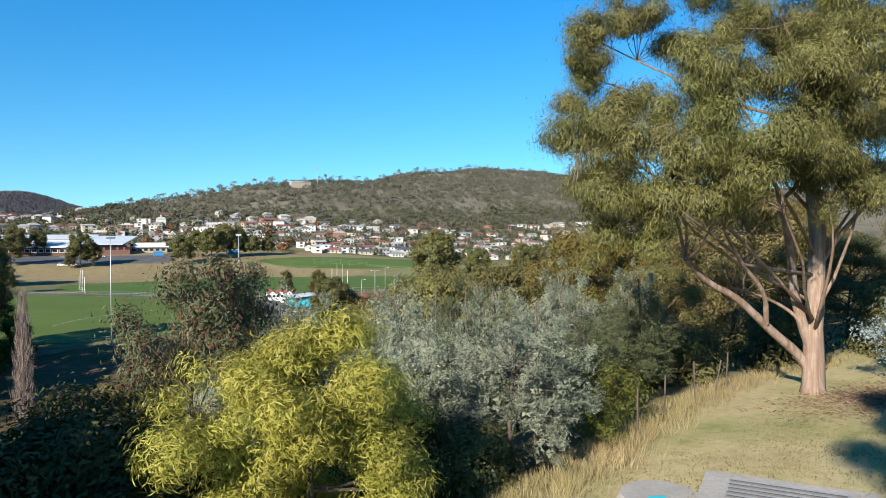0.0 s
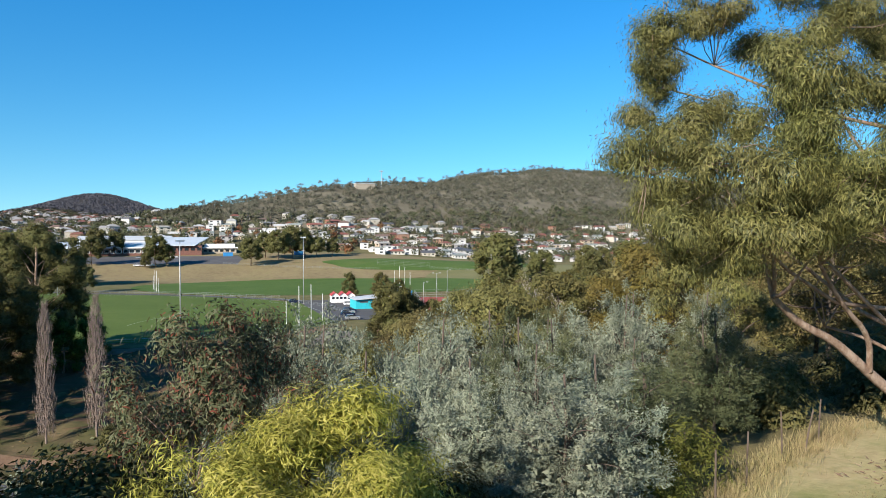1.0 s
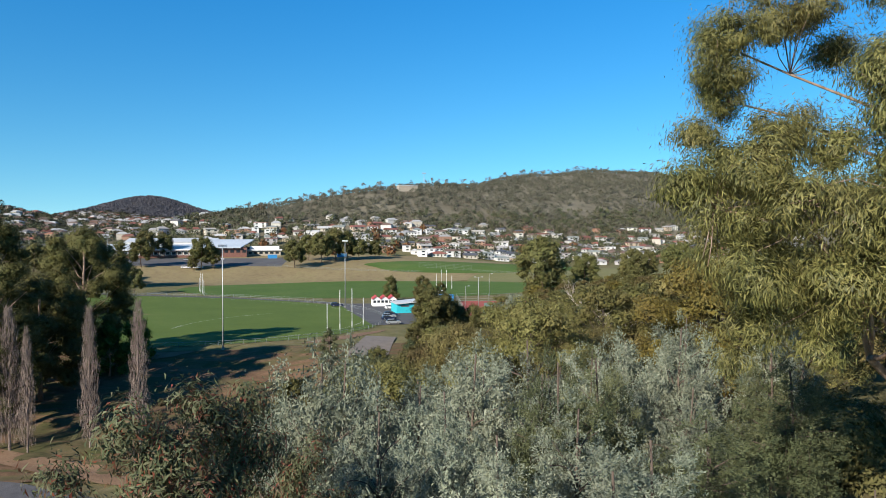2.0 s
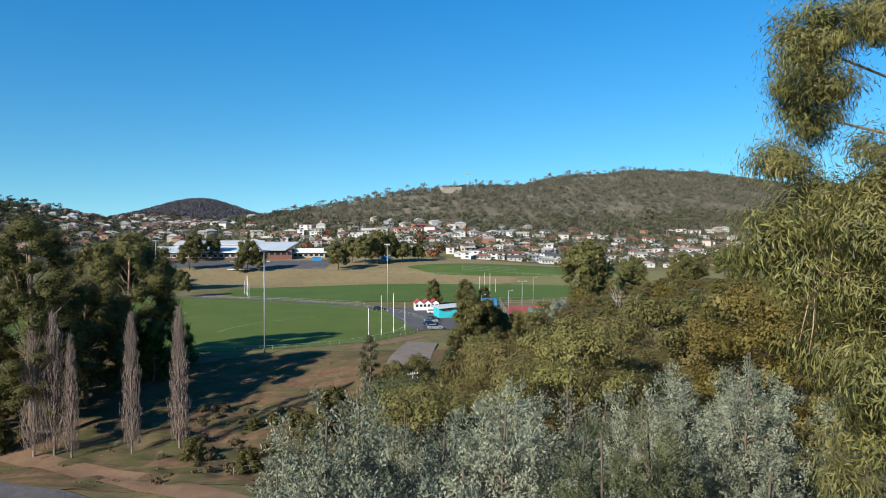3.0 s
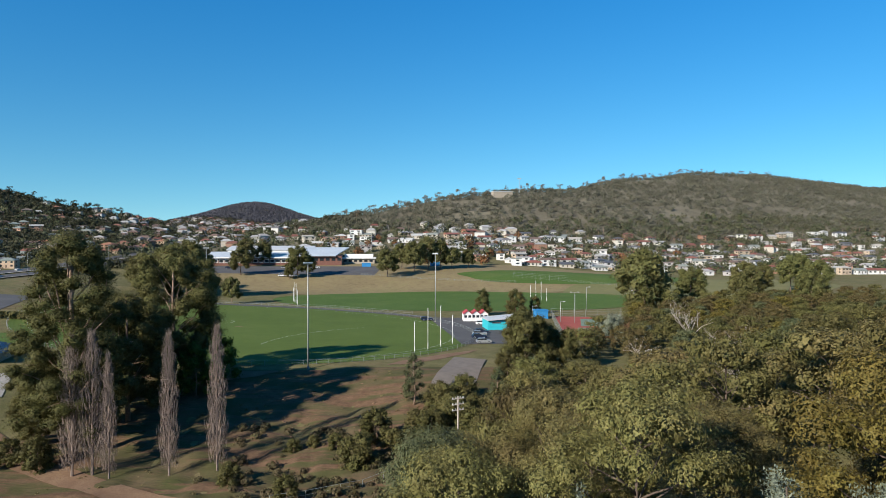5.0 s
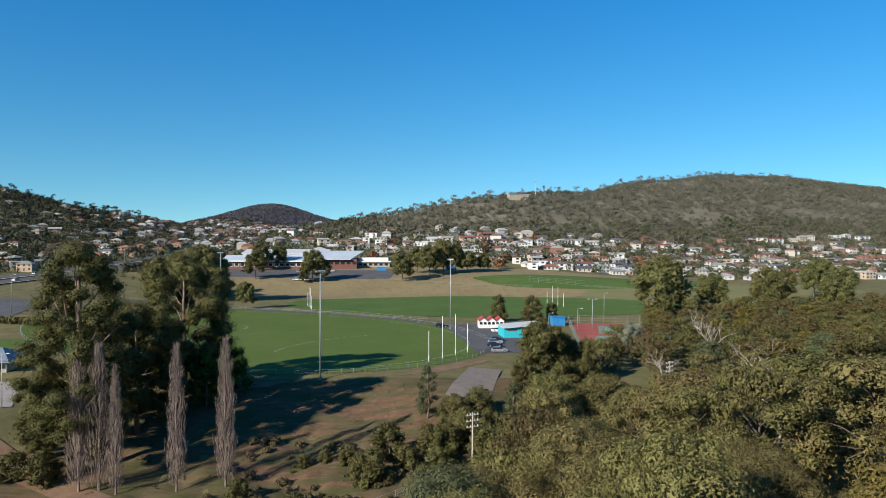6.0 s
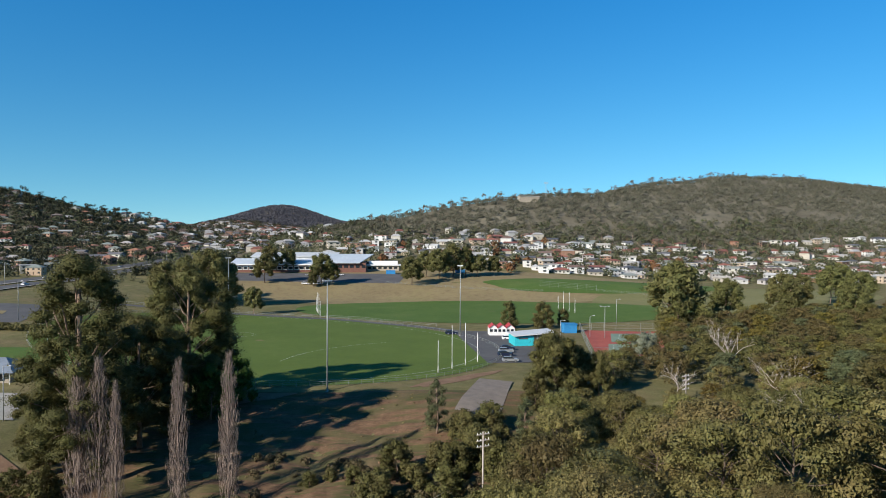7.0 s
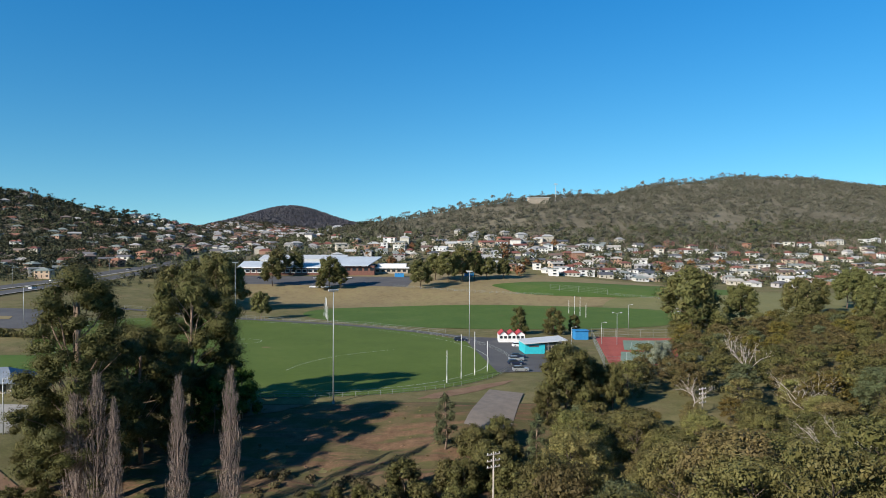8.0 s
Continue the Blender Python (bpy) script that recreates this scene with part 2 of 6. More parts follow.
M_RED = leafage("reddish_gum_leaves", [(0.06, 0.072, 0.034), (0.09, 0.105, 0.05), (0.125, 0.138, 0.072), (0.155, 0.16, 0.09), (0.10, 0.085, 0.045), (0.21, 0.055, 0.035)], 0.05, 0.25)
M_OLIVE = leafage("olive_bush_leaves", [(0.094, 0.084, 0.029), (0.124, 0.109, 0.039), (0.156, 0.135, 0.049), (0.188, 0.16, 0.06)], 0.36, 0.2)
M_GOLD = leafage("golden_bush_leaves", [(0.10, 0.08, 0.02), (0.135, 0.106, 0.027), (0.165, 0.126, 0.034)], 0.25, 0.2)
M_DARK = leafage("dark_gum_leaves", [(0.077, 0.075, 0.026), (0.095, 0.091, 0.031), (0.112, 0.104, 0.036), (0.129, 0.115, 0.042)], 0.2, 0.2)
M_LUSHY = leafage("yellowish_bush_leaves", [(0.09, 0.10, 0.018), (0.14, 0.15, 0.03), (0.19, 0.19, 0.045)], 0.1, 0.25)
M_LUSH = leafage("fresh_green_leaves", [(0.035, 0.07, 0.012), (0.07, 0.125, 0.02), (0.11, 0.17, 0.032), (0.05, 0.085, 0.02)], 0.1, 0.25)
M_FARBUSH = leafage("hill_bush_leaves", [(0.092, 0.089, 0.064), (0.122, 0.116, 0.084), (0.152, 0.141, 0.102), (0.18, 0.163, 0.12)], 0.3, 0.12)
# the blue haze of the distance is mixed into these leaf colours
M_HAZEHILL = leafage("haze_tinted_hill_leaves", [(0.066, 0.066, 0.078), (0.08, 0.078, 0.09), (0.094, 0.09, 0.10)], 0.1, 0.1)
M_MIDGUM = leafage("field_gum_leaves", [(0.087, 0.088, 0.03), (0.104, 0.103, 0.036), (0.121, 0.115, 0.041), (0.138, 0.128, 0.048)], 0.25, 0.2)
M_TOWNTREE = leafage("town_tree_leaves", [(0.036, 0.039, 0.021), (0.053, 0.057, 0.029), (0.072, 0.072, 0.037), (0.066, 0.059, 0.031)], 0.4, 0.06)
M_AUTUMN = leafage("autumn_leaves", [(0.12, 0.05, 0.025), (0.17, 0.075, 0.035), (0.14, 0.085, 0.045)], 0.3, 0.2)
M_WALLS = palette("house_walls", [(0.648, 0.63, 0.594), (0.702, 0.693, 0.675), (0.558, 0.504, 0.414), (0.666, 0.648, 0.612), (0.342, 0.189, 0.126), (0.63, 0.594, 0.513), (0.684, 0.675, 0.657), (0.405, 0.378, 0.36), (0.504, 0.396, 0.288)])
M_ROOFS = palette("house_roofs", [(0.216, 0.081, 0.054), (0.378, 0.36, 0.342), (0.153, 0.144, 0.144), (0.522, 0.513, 0.495), (0.18, 0.117, 0.09), (0.297, 0.108, 0.072), (0.414, 0.396, 0.369), (0.099, 0.099, 0.108), (0.252, 0.27, 0.243), (0.45, 0.414, 0.36)], 0.6)
M_BRICKWALLS = palette("brick_house_walls", [(0.36, 0.20, 0.13), (0.48, 0.34, 0.23), (0.50, 0.42, 0.32), (0.54, 0.50, 0.45), (0.32, 0.18, 0.13), (0.56, 0.54, 0.50)])
M_BRICKROOFS = palette("tile_house_roofs", [(0.26, 0.11, 0.07), (0.17, 0.11, 0.09), (0.32, 0.14, 0.08), (0.40, 0.37, 0.34), (0.20, 0.15, 0.12), (0.22, 0.25, 0.22)], 0.7)
M_FARWALLS = palette("far_walls", [(0.518, 0.504, 0.475), (0.446, 0.403, 0.331), (0.533, 0.518, 0.49), (0.274, 0.151, 0.101), (0.504, 0.475, 0.41)], island=True)
M_FARROOFS = palette("far_roofs", [(0.204, 0.076, 0.051), (0.357, 0.34, 0.323), (0.145, 0.136, 0.136), (0.425, 0.416, 0.399), (0.17, 0.111, 0.085)], island=True)
M_GLASS = glassy("dark_window_glass")
M_WHITE = surface("white_paint", (0.70, 0.69, 0.67), (0.78, 0.77, 0.75), 0.6, 0.55, bump=0.1, dist=0.005)
M_STEEL = surface("galvanised_steel", (0.38, 0.39, 0.39), (0.50, 0.51, 0.50), 0.8, 0.5, 0.4, bump=0.1, dist=0.005)
M_POSTWHITE = surface("white_post_paint", (0.74, 0.74, 0.72), (0.82, 0.82, 0.80), 0.5, 0.5, bump=0)
M_SCHOOLROOF = surface("pale_blue_steel_roof", (0.45, 0.50, 0.54), (0.56, 0.60, 0.63), 0.06, 0.45, 0.0, bump=0.1, dist=0.02)
M_TEAL = surface("turquoise_paint", (0.03, 0.42, 0.50), (0.04, 0.50, 0.57), 0.5, 0.5, bump=0.05, dist=0.005)
M_REDROOF = surface("red_steel_roof", (0.38, 0.04, 0.035), (0.46, 0.06, 0.05), 0.4, 0.5, bump=0.1, dist=0.01)
M_GREYROOF = surface("light_grey_steel_roof", (0.52, 0.53, 0.53), (0.62, 0.62, 0.61), 0.3, 0.45, bump=0.1, dist=0.01)
M_TAN = surface("tan_block_wall", (0.33, 0.28, 0.22), (0.42, 0.36, 0.29), 0.8, 0.8, bump=0.3, dist=0.01)
M_BLUE = surface("blue_shed_paint", (0.03, 0.20, 0.46), (0.04, 0.25, 0.52), 0.6, 0.5, bump=0)
M_REDCOURT = surface("red_court_coating", (0.32, 0.07, 0.05), (0.38, 0.10, 0.07), 0.15, 0.85, bump=0.1, dist=0.005)
M_GREENCOURT = surface("green_court_coating", (0.16, 0.23, 0.17), (0.21, 0.28, 0.21), 0.15, 0.85, bump=0.1, dist=0.005)
M_RUBBER = surface("tyre_rubber", (0.02, 0.02, 0.02), (0.035, 0.035, 0.035), 3.0, 0.8, bump=0)
M_BRICK = surface("red_brick_wall", (0.15, 0.075, 0.055), (0.22, 0.11, 0.08), 1.0, 0.85, bump=0.2, dist=0.01)
M_TIMBER = surface("pale_timber", (0.42, 0.31, 0.18), (0.55, 0.43, 0.27), 1.5, 0.8, bump=0.3, dist=0.01)
M_FENCE = surface("grey_fence_wire", (0.25, 0.27, 0.25), (0.33, 0.34, 0.32), 0.5, 0.6, 0.3, bump=0)
M_BALLAST = surface("dark_grey_ballast", (0.07, 0.068, 0.072), (0.11, 0.105, 0.11), 0.8, 0.95, bump=0.8, dist=0.08, fine=12)
M_STRAW = leafage("straw_grass_blades", [(0.24, 0.18, 0.09), (0.36, 0.28, 0.14), (0.46, 0.37, 0.20), (0.28, 0.25, 0.10)], 0.05, 0.3, 0.8, 0.1)


# ---- mesh tools ----
def smooth(e0, e1, v):
    t = np.clip((np.asarray(v, float) - e0) / (e1 - e0), 0, 1)
    return t * t * (3 - 2 * t)


def mesh_of(name, verts, faces):
    me = bpy.data.meshes.new(name)
    if isinstance(verts, np.ndarray) and isinstance(faces, np.ndarray):
        k = faces.shape[1]
        me.vertices.add(len(verts))
        me.vertices.foreach_set("co", verts.astype(np.float32).ravel())
        me.loops.add(faces.size)
        me.loops.foreach_set("vertex_index", faces.astype(np.int32).ravel())
        me.polygons.add(len(faces))
        me.polygons.foreach_set("loop_start", np.arange(0, faces.size, k, dtype=np.int32))
        me.update(calc_edges=True)
        me.validate()
    else:
        me.from_pydata([tuple(v) for v in verts], [], [tuple(f) for f in faces])
        me.update()
    return me


def part(name, me, material, parent=None, label="", at=None, soft=False):
    """Links a mesh (or a bmesh) as one object under a thing or a part."""
    if isinstance(me, bmesh.types.BMesh):
        data = bpy.data.meshes.new(name)
        me.to_mesh(data)
        me.free()
        me = data
    if material and not me.materials:
        me.materials.append(material)
    if soft:
        me.polygons.foreach_set("use_smooth", [True] * len(me.polygons))
    ob = new(name, me)
    if parent is not None:
        ob.parent = parent
    if at is not None:
        ob.matrix_basis = at
    if label:
        ob["label"] = label
    return ob


def thing(name, m, label, category, group="", kind=""):
    ob = new(name)
    ob.matrix_basis = m
    return tagged(ob, label, category, group, kind)


class Shape:
    """Collects boxes, tubes, prisms and plates into one mesh."""

    def __init__(self):
        self.v, self.f = [], []

    def add(self, verts, faces):
        k = len(self.v)
        self.v += [tuple(v) for v in verts]
        self.f += [tuple(i + k for i in f) for f in faces]
        return self

    def box(self, x0, x1, y0, y1, z0, z1, m=None):
        v = [Vector(p) for p in ((x0, y0, z0), (x1, y0, z0), (x1, y1, z0), (x0, y1, z0), (x0, y0, z1), (x1, y0, z1), (x1, y1, z1), (x0, y1, z1))]
        if m is not None:
            v = [m @ p for p in v]
        return self.add(v, [(3, 2, 1, 0), (4, 5, 6, 7), (0, 1, 5, 4), (1, 2, 6, 5), (2, 3, 7, 6), (3, 0, 4, 7)])

    def prism(self, profile, y0, y1):
        """A profile in x and z, drawn out along y."""
        n = len(profile)
        v = [(x, y0, z) for x, z in profile] + [(x, y1, z) for x, z in profile]
        return self.add(v, [tuple(range(n)), tuple(reversed(range(n, 2 * n)))] + [((i + 1) % n, i, n + i, n + (i + 1) % n) for i in range(n)])

    def tube(self, points, radii, sides=7):
        pts = [Vector(p) for p in points]
        rings = []
        for i, p in enumerate(pts):
            d = (pts[min(i + 1, len(pts) - 1)] - pts[max(i - 1, 0)]).normalized()
            a = d.cross(Vector((0.3, 1, 0.1))).normalized()
            b = d.cross(a)
            r = float(radii[i])
            rings.append([p + r * (math.cos(2 * math.pi * k / sides) * a + math.sin(2 * math.pi * k / sides) * b) for k in range(sides)])
        v = [q for ring in rings for q in ring]
        f = []
        for i in range(len(pts) - 1):
            for k in range(sides):
                k2 = (k + 1) % sides
                f.append((i * sides + k, i * sides + k2, (i + 1) * sides + k2, (i + 1) * sides + k))
        f.append(tuple(reversed(range(sides))))
        f.append(tuple(range((len(pts) - 1) * sides, len(pts) * sides)))
        return self.add(v, f)

    def swapped(self):
        """The same shape with x and y exchanged."""
        self.v = [(y, x, z) for x, y, z in self.v]
        self.f = [tuple(reversed(f)) for f in self.f]
        return self

    def mesh(self, name):
        return mesh_of(name, self.v, self.f)


# ---- the lie of the land ----
EYE_X, EYE_Y = 26.0, -158.0
NEAR_Y = np.array([-700, -260, -200, -165, -158, -148, -135, -118, -92, -72, -52, -37, -22, -9, -1])
NEAR_Z = np.array([34, 23.5, 21.2, 20.5, 19.0, 13.5, 9.0, 4.0, -4.5, -9.2, -9.2, -7.0, -5.0, -2.8, 0.0])
COLUMN_U = np.array([-0.8, -0.6, -0.45, -0.3, -0.1, 0.05, 0.15, 0.3, 0.4, 0.5, 0.75])
COLUMN_Z = {290: [9, 8, 4, 1, 0, 0, 0, 0, 2, 4, 6], 380: [12, 11.5, 9, 3, 1, 1, 1, 2, 3, 5, 6], 418: [14, 13, 12, 10, 9.5, 9, 9, 7, 5, 5, 6],
            500: [24, 21, 17, 14.5, 15, 15.5, 13, 7, 6, 5, 6], 600: [44, 38, 28, 22, 33, 34, 31, 26, 15, 10, 12]}
CREST_D = np.array([720, 740, 850, 1350, 710, 745, 790, 920, 1020, 1100, 1300])
CREST_Z = np.array([106, 84, 65, 62, 54, 79, 90, 116, 137, 141, 137])


def canopy(x, y):
    """The even slope of the treetops over the bushy spur."""
    return -7.9 + 0.174 * np.clip(x, 0, 95) - 0.172 * y


def height(x, y):
    x, y = np.broadcast_arrays(np.asarray(x, float), np.asarray(y, float))
    lean = np.clip(30 - x, -40, 40) * 0.6 * smooth(-60, -130, y)
    yy = y + lean + np.clip(x - 4, 0, 36) * 0.45 * smooth(-70, -40, y)
    near = sum(np.interp(yy + o, NEAR_Y, NEAR_Z) for o in (-6, -3, 0, 3, 6)) / 5
    near = np.where(near < 0, near * (1 - 0.45 * smooth(45, 110, x)), near)
    spur = canopy(x, y) - 9.0
    w = smooth(29, 46, x) * smooth(-150, -126, y) * smooth(2, -46, y)
    near = near * (1 - w) + spur * w
    near = np.where(near < 0, near * (1 - 0.85 * smooth(-45, -75, x)), near)
    d = y - EYE_Y
    u = (x - EYE_X) / np.maximum(d, 120)
    cols = []
    for i in range(len(COLUMN_U)):
        dk = [160] + list(COLUMN_Z) + [CREST_D[i], CREST_D[i] + 500, 6000]
        zk = [0] + [COLUMN_Z[k][i] for k in COLUMN_Z] + [CREST_Z[i], 42, 30]
        cols.append(sum(np.interp(d * (1 + o), dk, zk) for o in (-0.03, -0.015, 0, 0.015, 0.03)) / 5)
    cols = np.array(cols)
    far = 0.0
    for o in (-0.035, -0.012, 0.012, 0.035):
        k = np.clip(np.searchsorted(COLUMN_U, u + o) - 1, 0, len(COLUMN_U) - 2)
        w = np.clip((u + o - COLUMN_U[k]) / (COLUMN_U[k + 1] - COLUMN_U[k]), 0, 1)
        a, b = np.take_along_axis(cols, k[None], 0)[0], np.take_along_axis(cols, k[None] + 1, 0)[0]
        far = far + (a * (1 - w) + b * w) / 4
    r2 = ((x + 447) / 135) ** 2 + ((y - 1860) / 420) ** 2
    r3 = ((x + 245) / 190) ** 2 + ((y - 1900) / 420) ** 2
    far = far + 79 * np.exp(-r2) + 34 * np.exp(-r3)
    rough = 0.35 * np.sin(x * 0.31 + 1.3 * np.sin(y * 0.17)) * np.sin(y * 0.27 + 0.8) * smooth(-10, -24, y) * smooth(-150, -135, y)
    humps = 0.45 * np.sin(x * 0.62 + y * 0.25 + 1.5 * np.sin(y * 0.21)) * np.sin(y * 0.7 - x * 0.2) + 0.3 * np.sin(x * 1.1 - 0.5 * y) * np.sin(y * 0.45 + x * 0.3)
    rough = rough + 0.65 * humps * smooth(-12, -26, y) * smooth(-75, -60, y) * smooth(-35, -15, x) * smooth(45, 30, x)
    return near + np.where(d > 160, far, 0) + rough


def ground_at(x, y):
    return float(height(np.array([x]), np.array([y]))[0])


def build_ground():
    s = np.linspace(-1, 1, 221)
    s = np.sign(s) * (0.55 * np.abs(s) + 0.45 * np.abs(s) ** 2)
    ys = np.concatenate([np.linspace(-650, -210, 12, endpoint=False), np.arange(-210, 0, 2.0), np.arange(0, 300, 4.0), 300 * np.exp(np.linspace(0, math.log(2600 / 300), 110))])
    width = 260 + 1.5 * np.maximum(0, ys - EYE_Y)
    x = EYE_X + width[:, None] * s[None, :]
    y = np.repeat(ys[:, None], len(s), 1)
    z = height(x, y)
    n, m = x.shape
    v = np.stack([x, y, z], -1).reshape(-1, 3)
    i = np.arange(n - 1)[:, None] * m + np.arange(m - 1)[None, :]
    f = np.stack([i, i + 1, i + m + 1, i + m], -1).reshape(-1, 4)
    ob = part("ground", mesh_of("ground", v, f), M_GROUND, soft=True)
    return tagged(ob, "dry grass and brown earth rolling down to the valley", "ground", kind="structure")


build_ground()


def drape(name, xs, ys, material, lift, label, category, kind="structure"):
    """A sheet over the ground from a grid of plan positions."""
    xs, ys = np.asarray(xs, float), np.asarray(ys, float)
    n, m = xs.shape
    v = np.stack([xs, ys, height(xs, ys) + lift], -1).reshape(-1, 3)
    i = np.arange(n - 1)[:, None] * m + np.arange(m - 1)[None, :]
    f = np.stack([i, i + 1, i + m + 1, i + m], -1).reshape(-1, 4)
    ob = part(name, mesh_of(name, v, f), material, soft=True)
    return tagged(ob, label, category, kind=kind)


def ellipse_sheet(name, cx, cy, ax, a, b, material, lift, label, category, wobble=0.0):
    r = np.linspace(0.02, 1, 14)[:, None]
    t = np.linspace(0, 2 * math.pi, 73)[None, :]
    rr = r * (1 + wobble * np.sin(3 * t + 1) + wobble * 0.6 * np.sin(7 * t))
    p, q = a * rr * np.cos(t), b * rr * np.sin(t)
    c, s = math.cos(ax), math.sin(ax)
    return drape(name, cx + c * p - s * q, cy + s * p + c * q, material, lift, label, category)


def ribbon(name, line, width, material, lift, label, category, step=4.0):
    """A road or line of some width along a bent line."""
    pts = [Vector((*p, 0)) for p in line]
    out = []
    for a, b in zip(pts, pts[1:]):
        n = max(2, int((b - a).length / step))
        out += [a.lerp(b, i / n) for i in range(n)]
    out.append(pts[-1])
    for _ in range(6):
        out = [out[0]] + [(out[i - 1] + 2 * out[i] + out[i + 1]) / 4 for i in range(1, len(out) - 1)] + [out[-1]]
    xs, ys = [], []
    for i, p in enumerate(out):
        d = (out[min(i + 1, len(out) - 1)] - out[max(i - 1, 0)]).normalized()
        n = Vector((-d.y, d.x, 0))
        row = [p + n * width * k for k in (-0.5, -0.25, 0, 0.25, 0.5)]
        xs.append([q.x for q in row])
        ys.append([q.y for q in row])
    return drape(name, xs, ys, material, lift, label, category)


OVAL = (-35.0, 74.0, math.atan2(-0.569, 0.822), 80.0, 58.0)
OVAL2 = (50.0, 173.0, -0.04, 94.0, 46.0)


def on_oval(o, t, k=1.0):
    c, s = math.cos(o[2]), math.sin(o[2])
    p, q = o[3] * k * math.cos(t), o[4] * k * math.sin(t)
    return o[0] + c * p - s * q, o[1] + s * p + c * q


ellipse_sheet("ground_bank", 35, 262, 0.08, 150, 62, M_DRY, 0.05, "dry brown grass bank above the sports fields", "grass bank", 0.05)
ellipse_sheet("ground_field", *OVAL[:3], OVAL[3] * 1.07, OVAL[4] * 1.07, M_TURF, 0.10, "mown green turf of an oval football ground", "sports field")
ellipse_sheet("ground_field_upper", *OVAL2, M_TURF2, 0.12, "green turf of a second oval below a dry bank", "sports field")
ellipse_sheet("ground_field_far", 128, 264, 0.06, 78, 25, M_TURF2, 0.16, "green strip of turf below the houses", "sports field", 0.04)


ellipse_sheet("ground_paddock", 182, 205, 0.5, 85, 60, M_PADDOCK, 0.08, "dull green paddock between the trees and houses", "paddock", 0.06)


# ---- plants ----
def leaf_arrays(rng, p, axis, length, width, tri=False, face=None):
    """One small pointed leaf at every place p along its axis."""
    n = len(p)
    axis = axis / np.maximum(np.linalg.norm(axis, axis=1, keepdims=True), 1e-6)
    side = np.cross(axis, rng.normal(size=(n, 3)) if face is None else face)
    side /= np.maximum(np.linalg.norm(side, axis=1, keepdims=True), 1e-6)
    ln = length * rng.uniform(0.65, 1.3, (n, 1))
    wd = width * rng.uniform(0.7, 1.3, (n, 1))
    if tri:
        v = np.stack([p, p + axis * ln * 0.6 + side * wd, p + axis * ln], 1)
        return v.reshape(-1, 3), np.arange(3 * n).reshape(-1, 3)
    v = np.stack([p, p + axis * ln * 0.45 + side * wd / 2, p + axis * ln, p + axis * ln * 0.45 - side * wd / 2], 1)
    return v.reshape(-1, 3), np.arange(4 * n).reshape(-1, 4)


def inner_leaves(rng, lobes, count, size, tri=True, reach=(0.4, 0.85)):
    """Larger sprays inside each leafy mass, which close it to the light."""
    lob = np.array(lobes, float)
    k = np.repeat(np.arange(len(lob)), count)
    d = rng.normal(size=(len(k), 3))
    d /= np.linalg.norm(d, axis=1, keepdims=True)
    p = lob[k, :3] + d * lob[k, 3:6] * rng.uniform(*reach, (len(k), 1))
    ax = np.cross(d, rng.normal(size=(len(k), 3)))
    v, f = leaf_arrays(rng, np.zeros_like(p), ax, size, size * 0.75, tri, d + rng.normal(size=(len(k), 3)) * 0.4)
    c = f.shape[1]
    return v * np.repeat(lob[k, 3:4], c, axis=0) + np.repeat(p, c, axis=0), f


def joined(a, b):
    return np.concatenate([a[0], b[0]]), np.concatenate([a[1], b[1] + len(a[0])])


def in_lobes(rng, lobes, n, shell=0.5, up=0.0):
    """Places spread over the outer part of a few rounded masses."""
    lob = np.array(lobes, float)
    wts = lob[:, 3] * lob[:, 4] + lob[:, 5] * lob[:, 3]
    k = rng.choice(len(lob), n, p=wts / wts.sum())
    d = rng.normal(size=(n, 3))
    d[:, 2] += up
    d /= np.linalg.norm(d, axis=1, keepdims=True)
    r = rng.uniform(shell ** 3, 1, (n, 1)) ** (1 / 3)
    return lob[k, :3] + d * r * lob[k, 3:6], d


def limb(rng, a, b, r0, r1, bend=0.12, n=6):
    a, b = np.array(a, float), np.array(b, float)
    ln = np.linalg.norm(b - a)
    mid = rng.normal(size=3) * bend * ln
    t = np.linspace(0, 1, n)[:, None]
    p = a + (b - a) * t + mid * (t * (1 - t) * 2) + rng.normal(size=(n, 3)) * ln * 0.012 * (t > 0) * (t < 1)
    return p, r0 + (r1 - r0) * t[:, 0]


